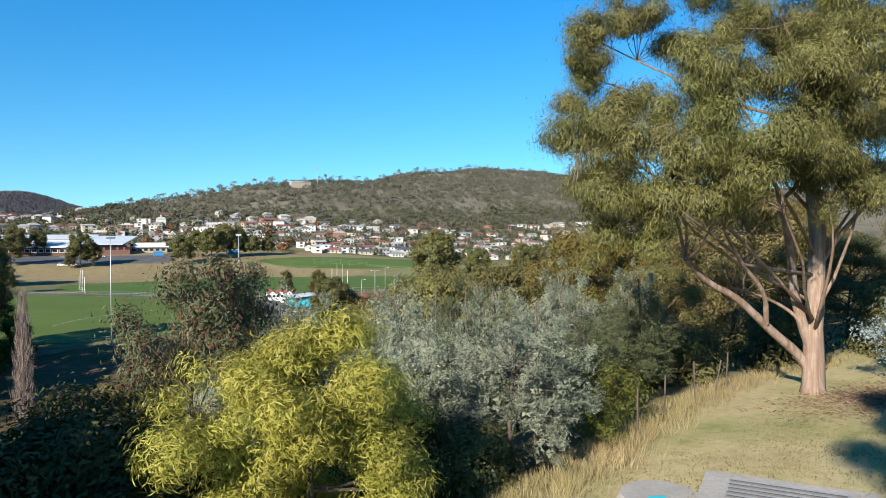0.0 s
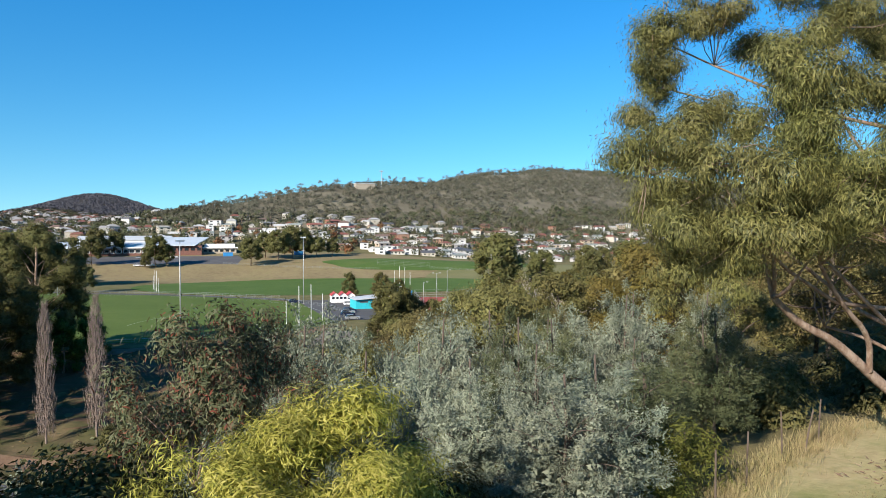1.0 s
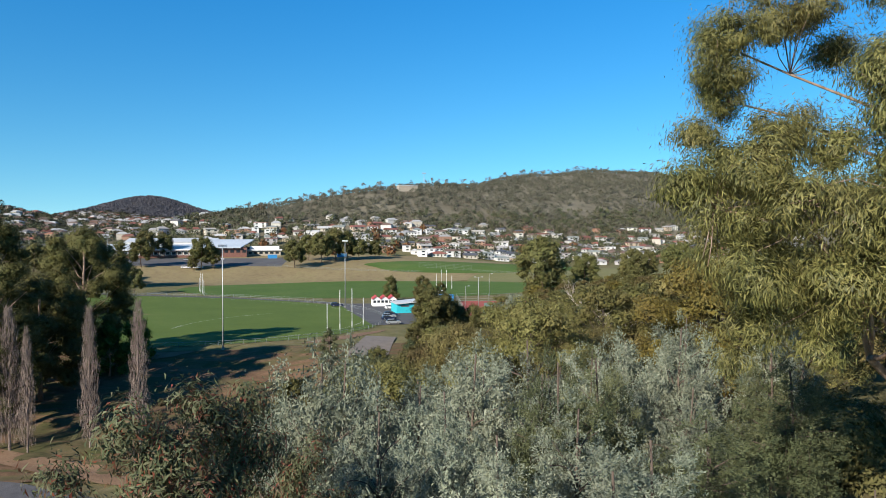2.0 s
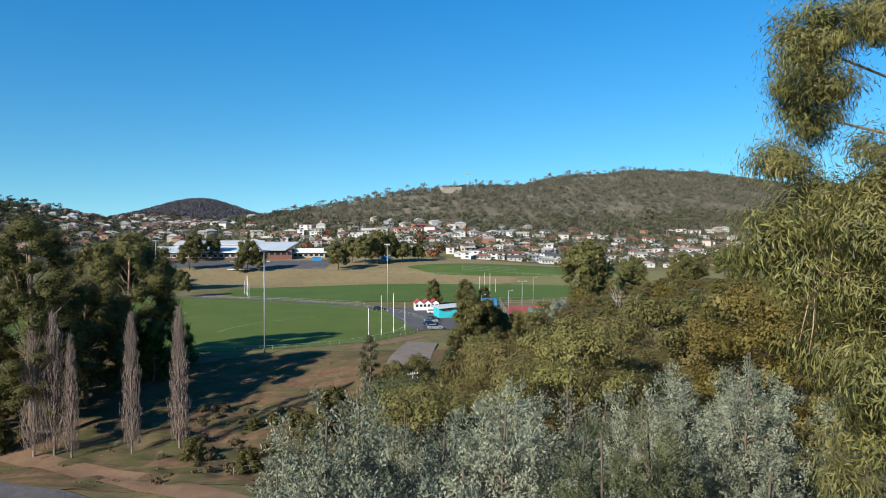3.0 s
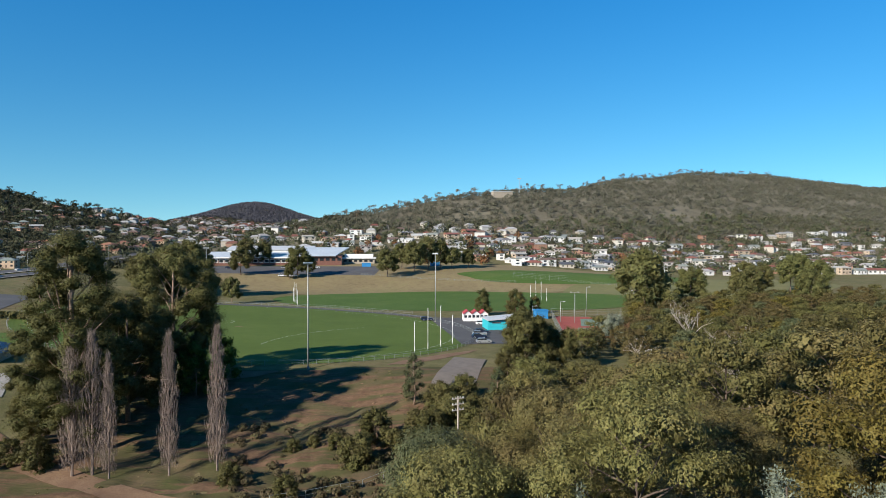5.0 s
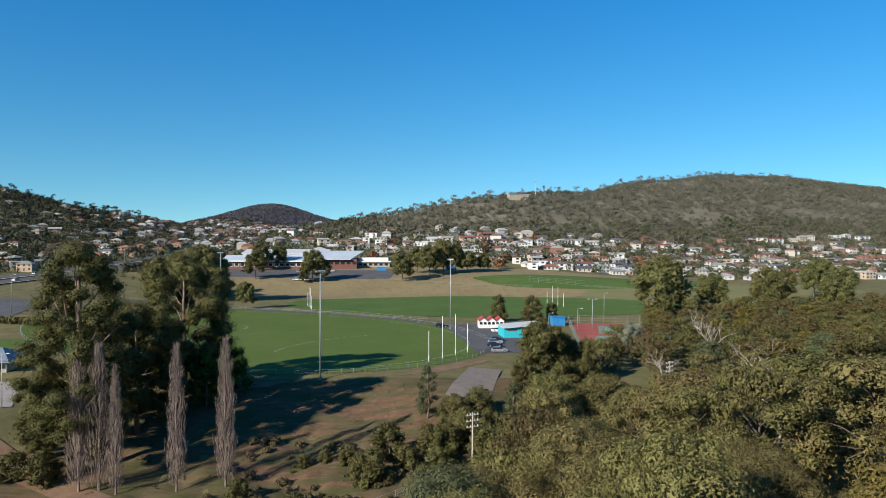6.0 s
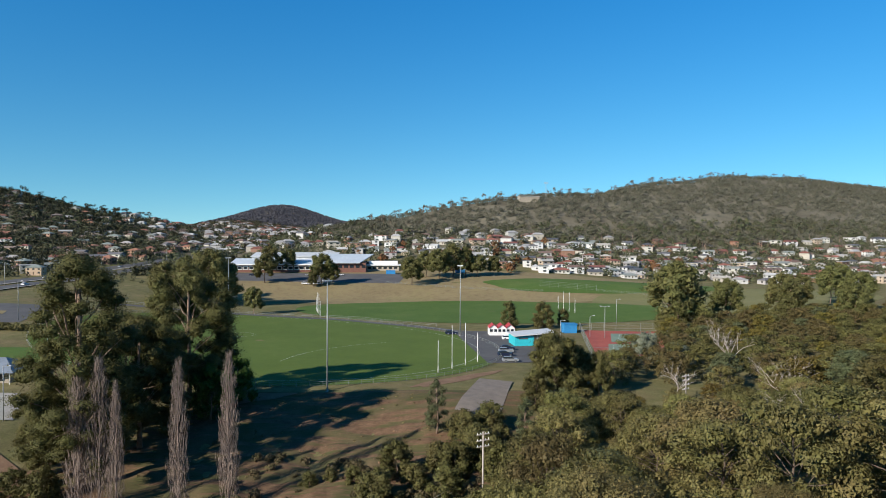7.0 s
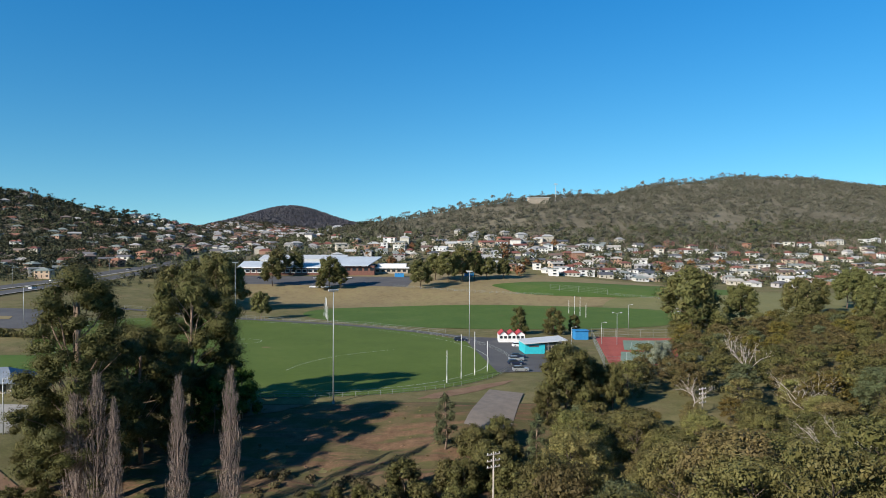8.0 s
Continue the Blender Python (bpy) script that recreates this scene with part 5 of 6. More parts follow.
# ---- houses ----
def house(w, d, h, roof, rise, brick=False, wide_windows=False):
    """A small house: walls with eaves, a roof, a door and its windows."""
    ob = thing("house", Matrix.Identity(4), "suburban house with painted walls and a pitched roof" if not brick else "brick suburban house with a tiled roof", "house", "hillside suburb")
    wall = Shape().box(-w / 2, w / 2, -d / 2, d / 2, -2.0, h)
    part("wall", wall.mesh("wall"), M_BRICKWALLS if brick else M_WALLS, ob)
    e = 0.55
    s = Shape()
    a, b = w / 2 + e, d / 2 + e
    if roof == "hip":
        r = max(0.2, (a - b))
        v = [(-a, -b, h), (a, -b, h), (a, b, h), (-a, b, h), (-r, 0, h + rise), (r, 0, h + rise), (-a, -b, h - 0.2), (a, -b, h - 0.2), (a, b, h - 0.2), (-a, b, h - 0.2)]
        s.add(v, [(0, 1, 5, 4), (1, 2, 5), (2, 3, 4, 5), (3, 0, 4), (6, 7, 1, 0), (7, 8, 2, 1), (8, 9, 3, 2), (9, 6, 0, 3), (9, 8, 7, 6)])
    elif roof == "gable":
        s.prism([(-b, h - 0.15), (b, h - 0.15), (b, h + 0.05), (0, h + rise), (-b, h + 0.05)], -a, a).swapped()
    else:
        s.add([(-a, -b, h), (a, -b, h), (a, b, h), (-a, b, h), (-a, -b, h + 0.25), (a, -b, h + 0.25), (a, b, h + rise), (-a, b, h + rise)], [(3, 2, 1, 0), (4, 5, 6, 7), (0, 1, 5, 4), (1, 2, 6, 5), (2, 3, 7, 6), (3, 0, 4, 7)])
    part("roof", s.mesh("roof"), M_BRICKROOFS if brick else M_ROOFS, ob)
    ww, wh = (2.6, 1.4) if wide_windows else (1.6, 1.25)
    pane = Shape().box(-ww / 2, ww / 2, -0.05, 0.05, -wh / 2, wh / 2).mesh("window")
    pane.materials.append(M_GLASS)
    n = max(2, int(w / (ww * 1.9)))
    for storey in range(1 if h < 4 else 2):
        z = 1.5 + 2.8 * storey
        for i in range(n):
            x = (i + 0.5) / n * w - w / 2
            if storey == 0 and i == n // 2:
                continue
            part("window", pane, None, ob, at=Matrix.Translation((x, -d / 2 - 0.03, z)))
        for sx in (-1, 1):
            part("window", pane, None, ob, at=turn(sx * (w / 2 + 0.03), -d * 0.1, z, 1, math.pi / 2))
    part("door", Shape().box(-0.5, 0.5, -0.06, 0.06, 0, 2.05).mesh("door"), M_TWIG, ob, at=Matrix.Translation(((n // 2 + 0.5) / n * w - w / 2, -d / 2 - 0.03, 0.1)))
    return ob


def suburb():
    rng = np.random.default_rng(101)
    kinds = [house(13, 8.5, 3.0, "hip", 2.0), house(15, 8, 3.0, "gable", 1.9), house(11, 8, 5.6, "hip", 1.7), house(13, 8, 5.7, "flat", 0.6, wide_windows=True), house(12, 9, 3.0, "gable", 2.2), house(14, 9, 5.6, "gable", 1.8, wide_windows=True)]
    bricks = [house(14, 9, 3.0, "hip", 2.2, True), house(12, 9, 5.6, "hip", 2.0, True), house(15, 9, 3.0, "gable", 2.0, True)]
    first = {}
    taken = []
    def put(x, y, turned, pool):
        for a, b in taken:
            if (a - x) ** 2 + (b - y) ** 2 < 10.0 ** 2 or not off_highway(x, y, 16, 36):
                return
        taken.append((x, y))
        k = pool[rng.integers(len(pool))]
        z = min(ground_at(x + 4, y - 4), ground_at(x - 4, y - 4), ground_at(x, y)) + 0.6
        k_s = rng.uniform(0.66, 0.86)
        m = turn(x, y, z, k_s, turned, 0.78)
        if k in first:
            copy_thing(k, m)
        else:
            first[k] = m
    # streets on the slope below the wooded hill
    for row in range(9):
        n = 70
        for i in range(n):
            u = -0.16 + 0.86 * (i + rng.uniform(-0.3, 0.3)) / n
            d0 = float(np.interp(u, [-0.2, -0.1, 0.12, 0.3, 0.45, 0.6, 0.85], [505, 500, 492, 490, 478, 480, 500]))
            d1 = float(np.interp(u, [-0.2, -0.1, 0.12, 0.3, 0.45, 0.6, 0.85], [612, 606, 596, 615, 665, 705, 750]))
            d = d0 + (d1 - d0) * (row / 8) ** 1.1 + rng.uniform(-6, 6)
            if rng.random() < (0.46 if u < 0.2 else 0.34) or (u < 0.02 and d < 560 and row < 4 and rng.random() < 0.6):
                continue
            put(EYE_X + u * d, EYE_Y + d, rng.choice([0.0, 0.15, -0.2, 1.57, 0.4]) + rng.uniform(-0.1, 0.1), kinds)
    # the ridge across the highway
    for row in range(14):
        for i in range(34):
            u = -0.74 + 0.44 * (i + rng.uniform(-0.4, 0.4)) / 34
            d = 425 + 24 * row + rng.uniform(-10, 10)
            if (u > -0.36 and d < 600) or rng.random() < 0.5 or (d < 640 and not off_highway(EYE_X + u * d, EYE_Y + d, 900.0, 36.0)):
                continue
            put(EYE_X + u * d, EYE_Y + d, rng.uniform(-0.5, 0.7), bricks if rng.random() < 0.86 else kinds)
    for k, m in first.items():
        k.matrix_basis = m
    print("houses", len(taken))
    # the suburb in the far valley, too far to tell one from the next
    walls, roofs = Shape(), Shape()
    for i in range(520):
        u, d = rng.uniform(-0.46, -0.08), rng.uniform(600, 1500)
        if u > -0.16 and d < 800:
            continue
        x, y = EYE_X + u * d, EYE_Y + d
        w, h, z = rng.uniform(3.4, 5.6), rng.choice([2.6, 4.6]), ground_at(x, y)
        m = turn(x, y, z, 1, rng.uniform(-0.6, 0.6))
        walls.box(-w, w, -4, 4, -2, h, m)
        roofs.add([m @ Vector(p) for p in ((-w - 0.5, -4.5, h), (w + 0.5, -4.5, h), (w + 0.5, 4.5, h), (-w - 0.5, 4.5, h), (-w * 0.5, 0, h + 1.9), (w * 0.5, 0, h + 1.9))], [(0, 1, 5, 4), (1, 2, 5), (2, 3, 4, 5), (3, 0, 4)])
    for i in range(170):
        u, k = rng.uniform(-0.14, 0.78), rng.uniform(0.15, 1.0)
        d = float(np.interp(u, [-0.2, 0.12, 0.3, 0.45, 0.6, 0.85], [530, 515, 515, 540, 560, 580])) + 110 * k
        x, y = EYE_X + u * d, EYE_Y + d
        if any((a - x) ** 2 + (b - y) ** 2 < 100 for a, b in taken):
            continue
        w, h, z = rng.uniform(3.2, 5.0), rng.choice([2.6, 4.4]), ground_at(x, y)
        m = turn(x, y, z, 1, rng.uniform(-0.5, 0.5))
        walls.box(-w, w, -3.5, 3.5, -2, h, m)
        roofs.add([m @ Vector(p) for p in ((-w - 0.5, -4, h), (w + 0.5, -4, h), (w + 0.5, 4, h), (-w - 0.5, 4, h), (-w * 0.5, 0, h + 1.7), (w * 0.5, 0, h + 1.7))], [(0, 1, 5, 4), (1, 2, 5), (2, 3, 4, 5), (3, 0, 4)])
    tagged(part("far_houses", walls.mesh("far_houses"), M_FARWALLS), "pale walls of distant suburban houses", "houses", kind="stuff")
    tagged(part("far_roofs", roofs.mesh("far_roofs"), M_FARROOFS), "roofs of distant suburban houses", "houses", kind="stuff")


suburb()


# ---- sports ground ----
def light_tower(x, y, h, rz):
    ob = thing("light_tower", turn(x, y, ground_at(x, y), 1, rz), "tall grey steel floodlight tower beside the oval", "floodlight", "floodlights round the oval")
    part("pole", Shape().tube([(0, 0, -0.3), (0, 0, h * 0.5), (0, 0, h)], [0.17, 0.13, 0.09], 10).mesh("pole"), M_STEEL, ob, soft=True)
    part("base", Shape().tube([(0, 0, -0.2), (0, 0, 0.5)], [0.34, 0.3], 10).mesh("base"), M_CONCRETE, ob)
    part("crossarm", Shape().box(-1.15, 1.15, -0.05, 0.05, h - 0.06, h + 0.06).mesh("crossarm"), M_STEEL, ob)
    head = Shape().box(-0.2, 0.2, -0.16, 0.1, -0.12, 0.12).box(-0.05, 0.05, -0.04, 0.04, -0.3, -0.1).mesh("lamp_head")
    head.materials.append(M_GREYROOF)
    for i in range(5):
        part("lamp_head", head, None, ob, at=turn(-1.0 + 0.5 * i, 0, h + 0.3))


for tx, ty, a in ((0, 0, 0.6), (32.6, 88.9, 2.6), (-64.6, 136, 3.6)):
    light_tower(tx, ty, 25.0, a)


def goal_set(points, tall, short, label):
    for i, (x, y) in enumerate(points):
        h = tall if i in (1, 2) else short
        ob = thing("goal_post", turn(x, y, ground_at(x, y)), label, "goal post", "football goal posts")
        part("post", Shape().tube([(0, 0, -0.1), (0, 0, h)], [0.085, 0.07], 8).mesh("post"), M_POSTWHITE, ob, soft=True)
        part("padding", Shape().tube([(0, 0, 0.05), (0, 0, 1.8)], [0.13, 0.13], 8).mesh("padding"), M_WHITE, ob, soft=True)


goal_set([(25.2, 20.0), (28.86, 25.29), (32.54, 30.53), (36.16, 35.81)], 11.6, 8.3, "tall white goal post on the oval")
goal_set([(-32.6, 165.4), (-31.1, 160.4), (-29.6, 155.2), (-28.1, 150.0)], 9.4, 6.6, "white goal post of the upper oval")
goal_set([(83.3, 183.0), (85.0, 177.6), (86.7, 172.1), (88.4, 166.6)], 9.2, 6.6, "white goal post of the upper oval")


def oval_line(name, o, k0, k1, t0, t1, label):
    t = np.linspace(t0, t1, 120)
    xs = [[on_oval(o, a, k)[0] for k in (k0, k1)] for a in t]
    ys = [[on_oval(o, a, k)[1] for k in (k0, k1)] for a in t]
    drape(name, xs, ys, M_LINE, 0.14, label, "line marking")


oval_line("trim_boundary", OVAL, 0.985, 0.9868, 0, 2 * math.pi, "white painted boundary line on the turf")


def arc_line(cx, cy, r, t0, t1, w=0.25):
    t = np.linspace(t0, t1, 60)
    xs = [[cx + q * math.cos(a) for q in (r, r + w)] for a in t]
    ys = [[cy + q * math.sin(a) for q in (r, r + w)] for a in t]
    drape("trim_arc", xs, ys, M_LINE, 0.14, "white painted arc on the turf", "line marking")


arc_line(30.7, 27.9, 50, 2.05, 3.0, 0.14)
arc_line(-45, 86, 5, 0, 6.29, 0.16)


def oval_fence():
    ob = thing("fence", Matrix.Identity(4), "low grey wire fence round the oval", "fence")
    rails = Shape()
    post = Shape().tube([(0, 0, -0.2), (0, 0, 1.1)], [0.045, 0.045], 5).mesh("post")
    post.materials.append(M_FENCE)
    n = 150
    last = None
    for i in range(n + 1):
        x, y = on_oval(OVAL, 2 * math.pi * i / n, 1.075)
        z = ground_at(x, y)
        if i < n:
            part("post", post, None, ob, at=Matrix.Translation((x, y, z)))
        if last:
            for k, r in ((1.05, 0.035), (0.55, 0.018), (0.15, 0.018)):
                rails.tube([(*last[:2], last[2] + k), (x, y, z + k)], [r, r], 4)
        last = (x, y, z)
    part("rail", rails.mesh("rail"), M_FENCE, ob)


oval_fence()

ribbon("road_oval", [(-120, 150), (-60, 147), (-15, 136), (18, 115), (36, 98)], 4.5, M_ASPHALT, 0.17, "narrow asphalt drive behind the oval", "road")


def patch(name, corners, material, lift, label, category):
    a, b, c, d = [Vector((*p, 0)) for p in corners]
    k = np.linspace(0, 1, 13)
    xs = [[(a.lerp(b, u)).lerp(d.lerp(c, u), v).x for u in k] for v in k]
    ys = [[(a.lerp(b, u)).lerp(d.lerp(c, u), v).y for u in k] for v in k]
    return drape(name, xs, ys, material, lift, label, category)


patch("pavement_carpark", [(39, 34), (60, 36), (66, 98), (30, 104)], M_ASPHALT, 0.12, "grey asphalt car park beside the clubrooms", "car park")
patch("ground_pad", [(28.8, -15), (37.5, -20), (43.2, 8), (35.4, 12)], M_GRAVEL, 0.24, "bare grey gravel pad below the oval", "gravel pad")


def kiosk():
    ob = thing("clubhouse", turn(47.6, 93.5, ground_at(47, 93), 1, 0.02), "small white clubhouse with three red gables", "clubhouse")
    part("wall", Shape().box(-4.6, 4.6, -3, 3, -0.3, 2.9).mesh("wall"), M_WHITE, ob)
    roof = Shape()
    for i in range(3):
        x = -3.07 + 3.07 * i
        s = Shape().prism([(x - 1.6, 2.85), (x - 1.6, 2.72), (x, 4.0), (x + 1.6, 2.72), (x + 1.6, 2.85), (x, 4.15)], -3.4, 3.4)
        part("roof", s.mesh("roof"), M_REDROOF, ob)
        part("gable", Shape().prism([(x - 1.5, 2.8), (x + 1.5, 2.8), (x, 3.95)], -3.05, -2.9).mesh("gable"), M_WHITE, ob)
    w = Shape().box(-0.5, 0.5, -0.04, 0.04, -0.45, 0.45).mesh("window")
    w.materials.append(M_GLASS)
    for i in range(6):
        part("window", w, None, ob, at=Matrix.Translation((-3.8 + 1.5 * i, -3.03, 1.9)))


kiosk()


def pavilion():
    rz = 0.12
    ob = thing("pavilion", turn(56.0, 70.5, ground_at(56, 70), 1, rz), "low pavilion with a turquoise end and pale skillion roof", "pavilion")
    part("wall", Shape().box(-7.0, -0.6, -4.6, 4.5, -0.3, 3.2).mesh("wall"), M_TEAL, ob, "turquoise painted wall")
    part("wall", Shape().box(-0.6, 5.4, -4.2, 4.5, -0.3, 3.0).mesh("wall"), M_TAN, ob, "tan block wall")
    part("roof", Shape().prism([(-7.4, 3.3), (6.6, 4.3), (6.6, 4.5), (-7.4, 3.5)], -5.6, 5.4).mesh("roof"), M_GREYROOF, ob)
    part("sign", Shape().box(-5.6, -2.6, -4.66, -4.6, 2.3, 2.8).mesh("sign"), M_ASPHALT, ob, "dark sign band")
    w = Shape().box(-0.8, 0.8, -0.04, 0.04, -0.7, 0.7).mesh("window")
    w.materials.append(M_GLASS)
    for i in range(3):
        part("window", w, None, ob, at=Matrix.Translation((0.6 + 1.9 * i, -4.23, 1.7)))
    for x in (0.2, 3.0, 5.9):
        part("post", Shape().tube([(x, -5.6, -0.2), (x, -5.6, 3.7)], [0.07, 0.07], 6).mesh("post"), M_STEEL, ob)


pavilion()


def car(x, y, rz, paint, label):
    ob = thing("car", turn(x, y, ground_at(x, y) + 0.13, 1, rz), label, "car", "parked cars")
    body = Shape().prism([(-2.2, 0.35), (-2.1, 0.25), (2.1, 0.25), (2.25, 0.4), (2.25, 0.75), (2.05, 0.9), (1.0, 0.98), (-2.0, 1.0), (-2.2, 0.85)], -0.88, 0.88)
    part("body", body.mesh("body"), paint, ob)
    part("roof", Shape().prism([(-1.75, 1.42), (-1.5, 1.5), (0.15, 1.5), (0.35, 1.42)], -0.7, 0.7).mesh("roof"), paint, ob)
    part("glass", Shape().prism([(-2.0, 0.98), (1.05, 0.98), (0.3, 1.44), (-1.75, 1.44)], -0.76, 0.76).mesh("glass"), M_GLASS, ob)
    wheel = Shape().tube([(0, -0.12, 0), (0, 0.12, 0)], [0.33, 0.33], 12).mesh("wheel")
    wheel.materials.append(M_RUBBER)
    rim = Shape().tube([(0, -0.135, 0), (0, 0.135, 0)], [0.2, 0.2], 10).mesh("rim")
    rim.materials.append(M_STEEL)
    for wx in (-1.35, 1.4):
        for wy in (-0.82, 0.82):
            w = part("wheel", wheel, None, ob, at=Matrix.Translation((wx, wy, 0.33)))
            part("rim", rim, None, w, "silver wheel rim")
    lampm = Shape().box(2.2, 2.27, -0.8, -0.45, 0.6, 0.75).mesh("headlight")
    part("headlight", lampm, M_GREYROOF, ob)
    part("headlight", lampm, None, ob, at=Matrix.Translation((0, 1.25, 0)))
    return ob


P_SILVER = surface("silver_car_paint", (0.42, 0.43, 0.45), (0.48, 0.49, 0.5), 0.5, 0.3, 0.5, bump=0)
P_DARK = surface("dark_blue_car_paint", (0.02, 0.03, 0.06), (0.03, 0.04, 0.08), 0.5, 0.25, 0.2, bump=0)
P_WHITE = surface("white_car_paint", (0.75, 0.75, 0.75), (0.8, 0.8, 0.8), 0.5, 0.3, 0.0, bump=0)
for x, y, rz, m, lab in ((45.3, 36.2, 0.1, P_SILVER, "silver wagon parked beside the oval"), (44.8, 46, 0.15, P_DARK, "dark blue wagon parked beside the oval"), (45.6, 52.5, 0.1, P_SILVER, "silver car parked in a row"), (46.6, 57.5, 0.1, P_DARK, "dark car parked in a row"),
                         (49.0, 80, 0.1, P_WHITE, "white van parked by the clubrooms"), (29.5, 93, 0.2, P_DARK, "dark car parked by the drive")):
    car(x, y, rz, m, lab)


def shed():
    ob = thing("shed", turn(73.5, 100, ground_at(73, 100), 1, 0.1), "small blue shed behind the pavilion", "shed")
    part("wall", Shape().box(-2.4, 2.4, -2, 2, -0.2, 3.2).mesh("wall"), M_BLUE, ob)
    part("roof", Shape().prism([(-2.7, 3.2), (2.7, 3.2), (2.7, 3.4), (-2.7, 3.5)], -2.3, 2.3).mesh("roof"), M_BLUE, ob)


shed()
patch("pavement_court", [(72, 46), (92, 46), (108, 100), (80, 106)], M_REDCOURT, 0.14, "red surrounds of the hard courts", "court")
patch("pavement_court_green", [(76, 49), (91, 49), (97, 70), (81, 70)], M_GREENCOURT, 0.18, "pale green hard court with white lines", "court")
patch("pavement_court_green", [(83, 74), (98, 74), (105, 95), (88, 96)], M_GREENCOURT, 0.18, "pale green hard court with white lines", "court")


def court_lines(x0, x1, y0, y1, slant):
    """White lines of one hard court, along and across."""
    def line(a, b):
        ribbon("trim_court_line", [a, b], 0.12, M_LINE, 0.21, "white painted line on a hard court", "line marking", 3.0)

    def q(u, v):
        return x0 + (x1 - x0) * u + slant * v, y0 + (y1 - y0) * v

    for u in (0.08, 0.5, 0.92):
        line(q(u, 0.06), q(u, 0.94))
    for v in (0.06, 0.3, 0.5, 0.7, 0.94):
        line(q(0.08, v), q(0.92, v))


court_lines(76.5, 90.5, 49.5, 69.5, 5.0)
court_lines(84.0, 98.0, 74.5, 95.0, 6.0)


def lamp_post(x, y, h, rz=0.0, heads=1):
    ob = thing("street_lamp", turn(x, y, ground_at(x, y), 1, rz), "slim grey steel lamp post", "street lamp")
    part("pole", Shape().tube([(0, 0, -0.2), (0, 0, h)], [0.11, 0.07], 8).mesh("pole"), M_STEEL, ob, soft=True)
    for i in range(heads):
        s = 1 - 2 * i
        arm = part("arm", Shape().tube([(0, 0, h - 0.1), (s * 1.2, 0, h + 0.1)], [0.05, 0.04], 5).mesh("arm"), M_STEEL, ob)
        part("lamp_head", Shape().box(min(s * 1.0, s * 1.7), max(s * 1.0, s * 1.7), -0.2, 0.2, h, h + 0.18).mesh("lamp_head"), M_GREYROOF, arm)


for x, y, h, a, n in ((78.5, 87, 7.6, 0, 1), (83.2, 84.6, 11.2, 0, 2), (98.4, 129, 10, 0, 1), (68, 86.7, 6, 0, 1), (-125, 89, 14, 0, 1), (-61.5, -19.6, 11, 0, 1), (121, 134, 7.4, 0, 2), (117.5, 130, 6.6, 0, 2), (-194, 235, 11, 0.8, 1), (-187, 275, 11, 0.8, 1), (-183, 312, 11, 0.8, 1), (-200, 200, 11, 0.8, 1), (-176, 350, 11, 0.8, 1)):
    lamp_post(x, y, h, a, n)


def telegraph_pole(x, y, top, rz, arms):
    g = ground_at(x, y)
    h = top - g
    ob = thing("power_pole", turn(x, y, g, 1, rz), "pale weathered power pole with crossarms", "power pole")
    part("pole", Shape().tube([(0, 0, -0.3), (0, 0, h)], [0.17, 0.11], 8).mesh("pole"), M_PALE, ob, soft=True)
    for i in range(arms):
        z = h - 0.4 - 0.95 * i
        part("crossarm", Shape().box(-1.15, 1.15, -0.07, 0.07, z - 0.07, z + 0.07).mesh("crossarm"), M_PALE, ob)
        for k in (-1.0, -0.4, 0.4, 1.0):
            part("insulator", Shape().tube([(k, 0, z + 0.07), (k, 0, z + 0.3)], [0.07, 0.05], 6).mesh("insulator"), M_POSTWHITE, ob)


telegraph_pole(32.6, -51, 4.4, 0.5, 3)
telegraph_pole(79, -8.2, 5.2, 0.6, 4)


M_DARKBRICK = surface("dark_brick_wall", (0.15, 0.07, 0.055), (0.21, 0.10, 0.075), 1.0, 0.85, bump=0.2, dist=0.01)


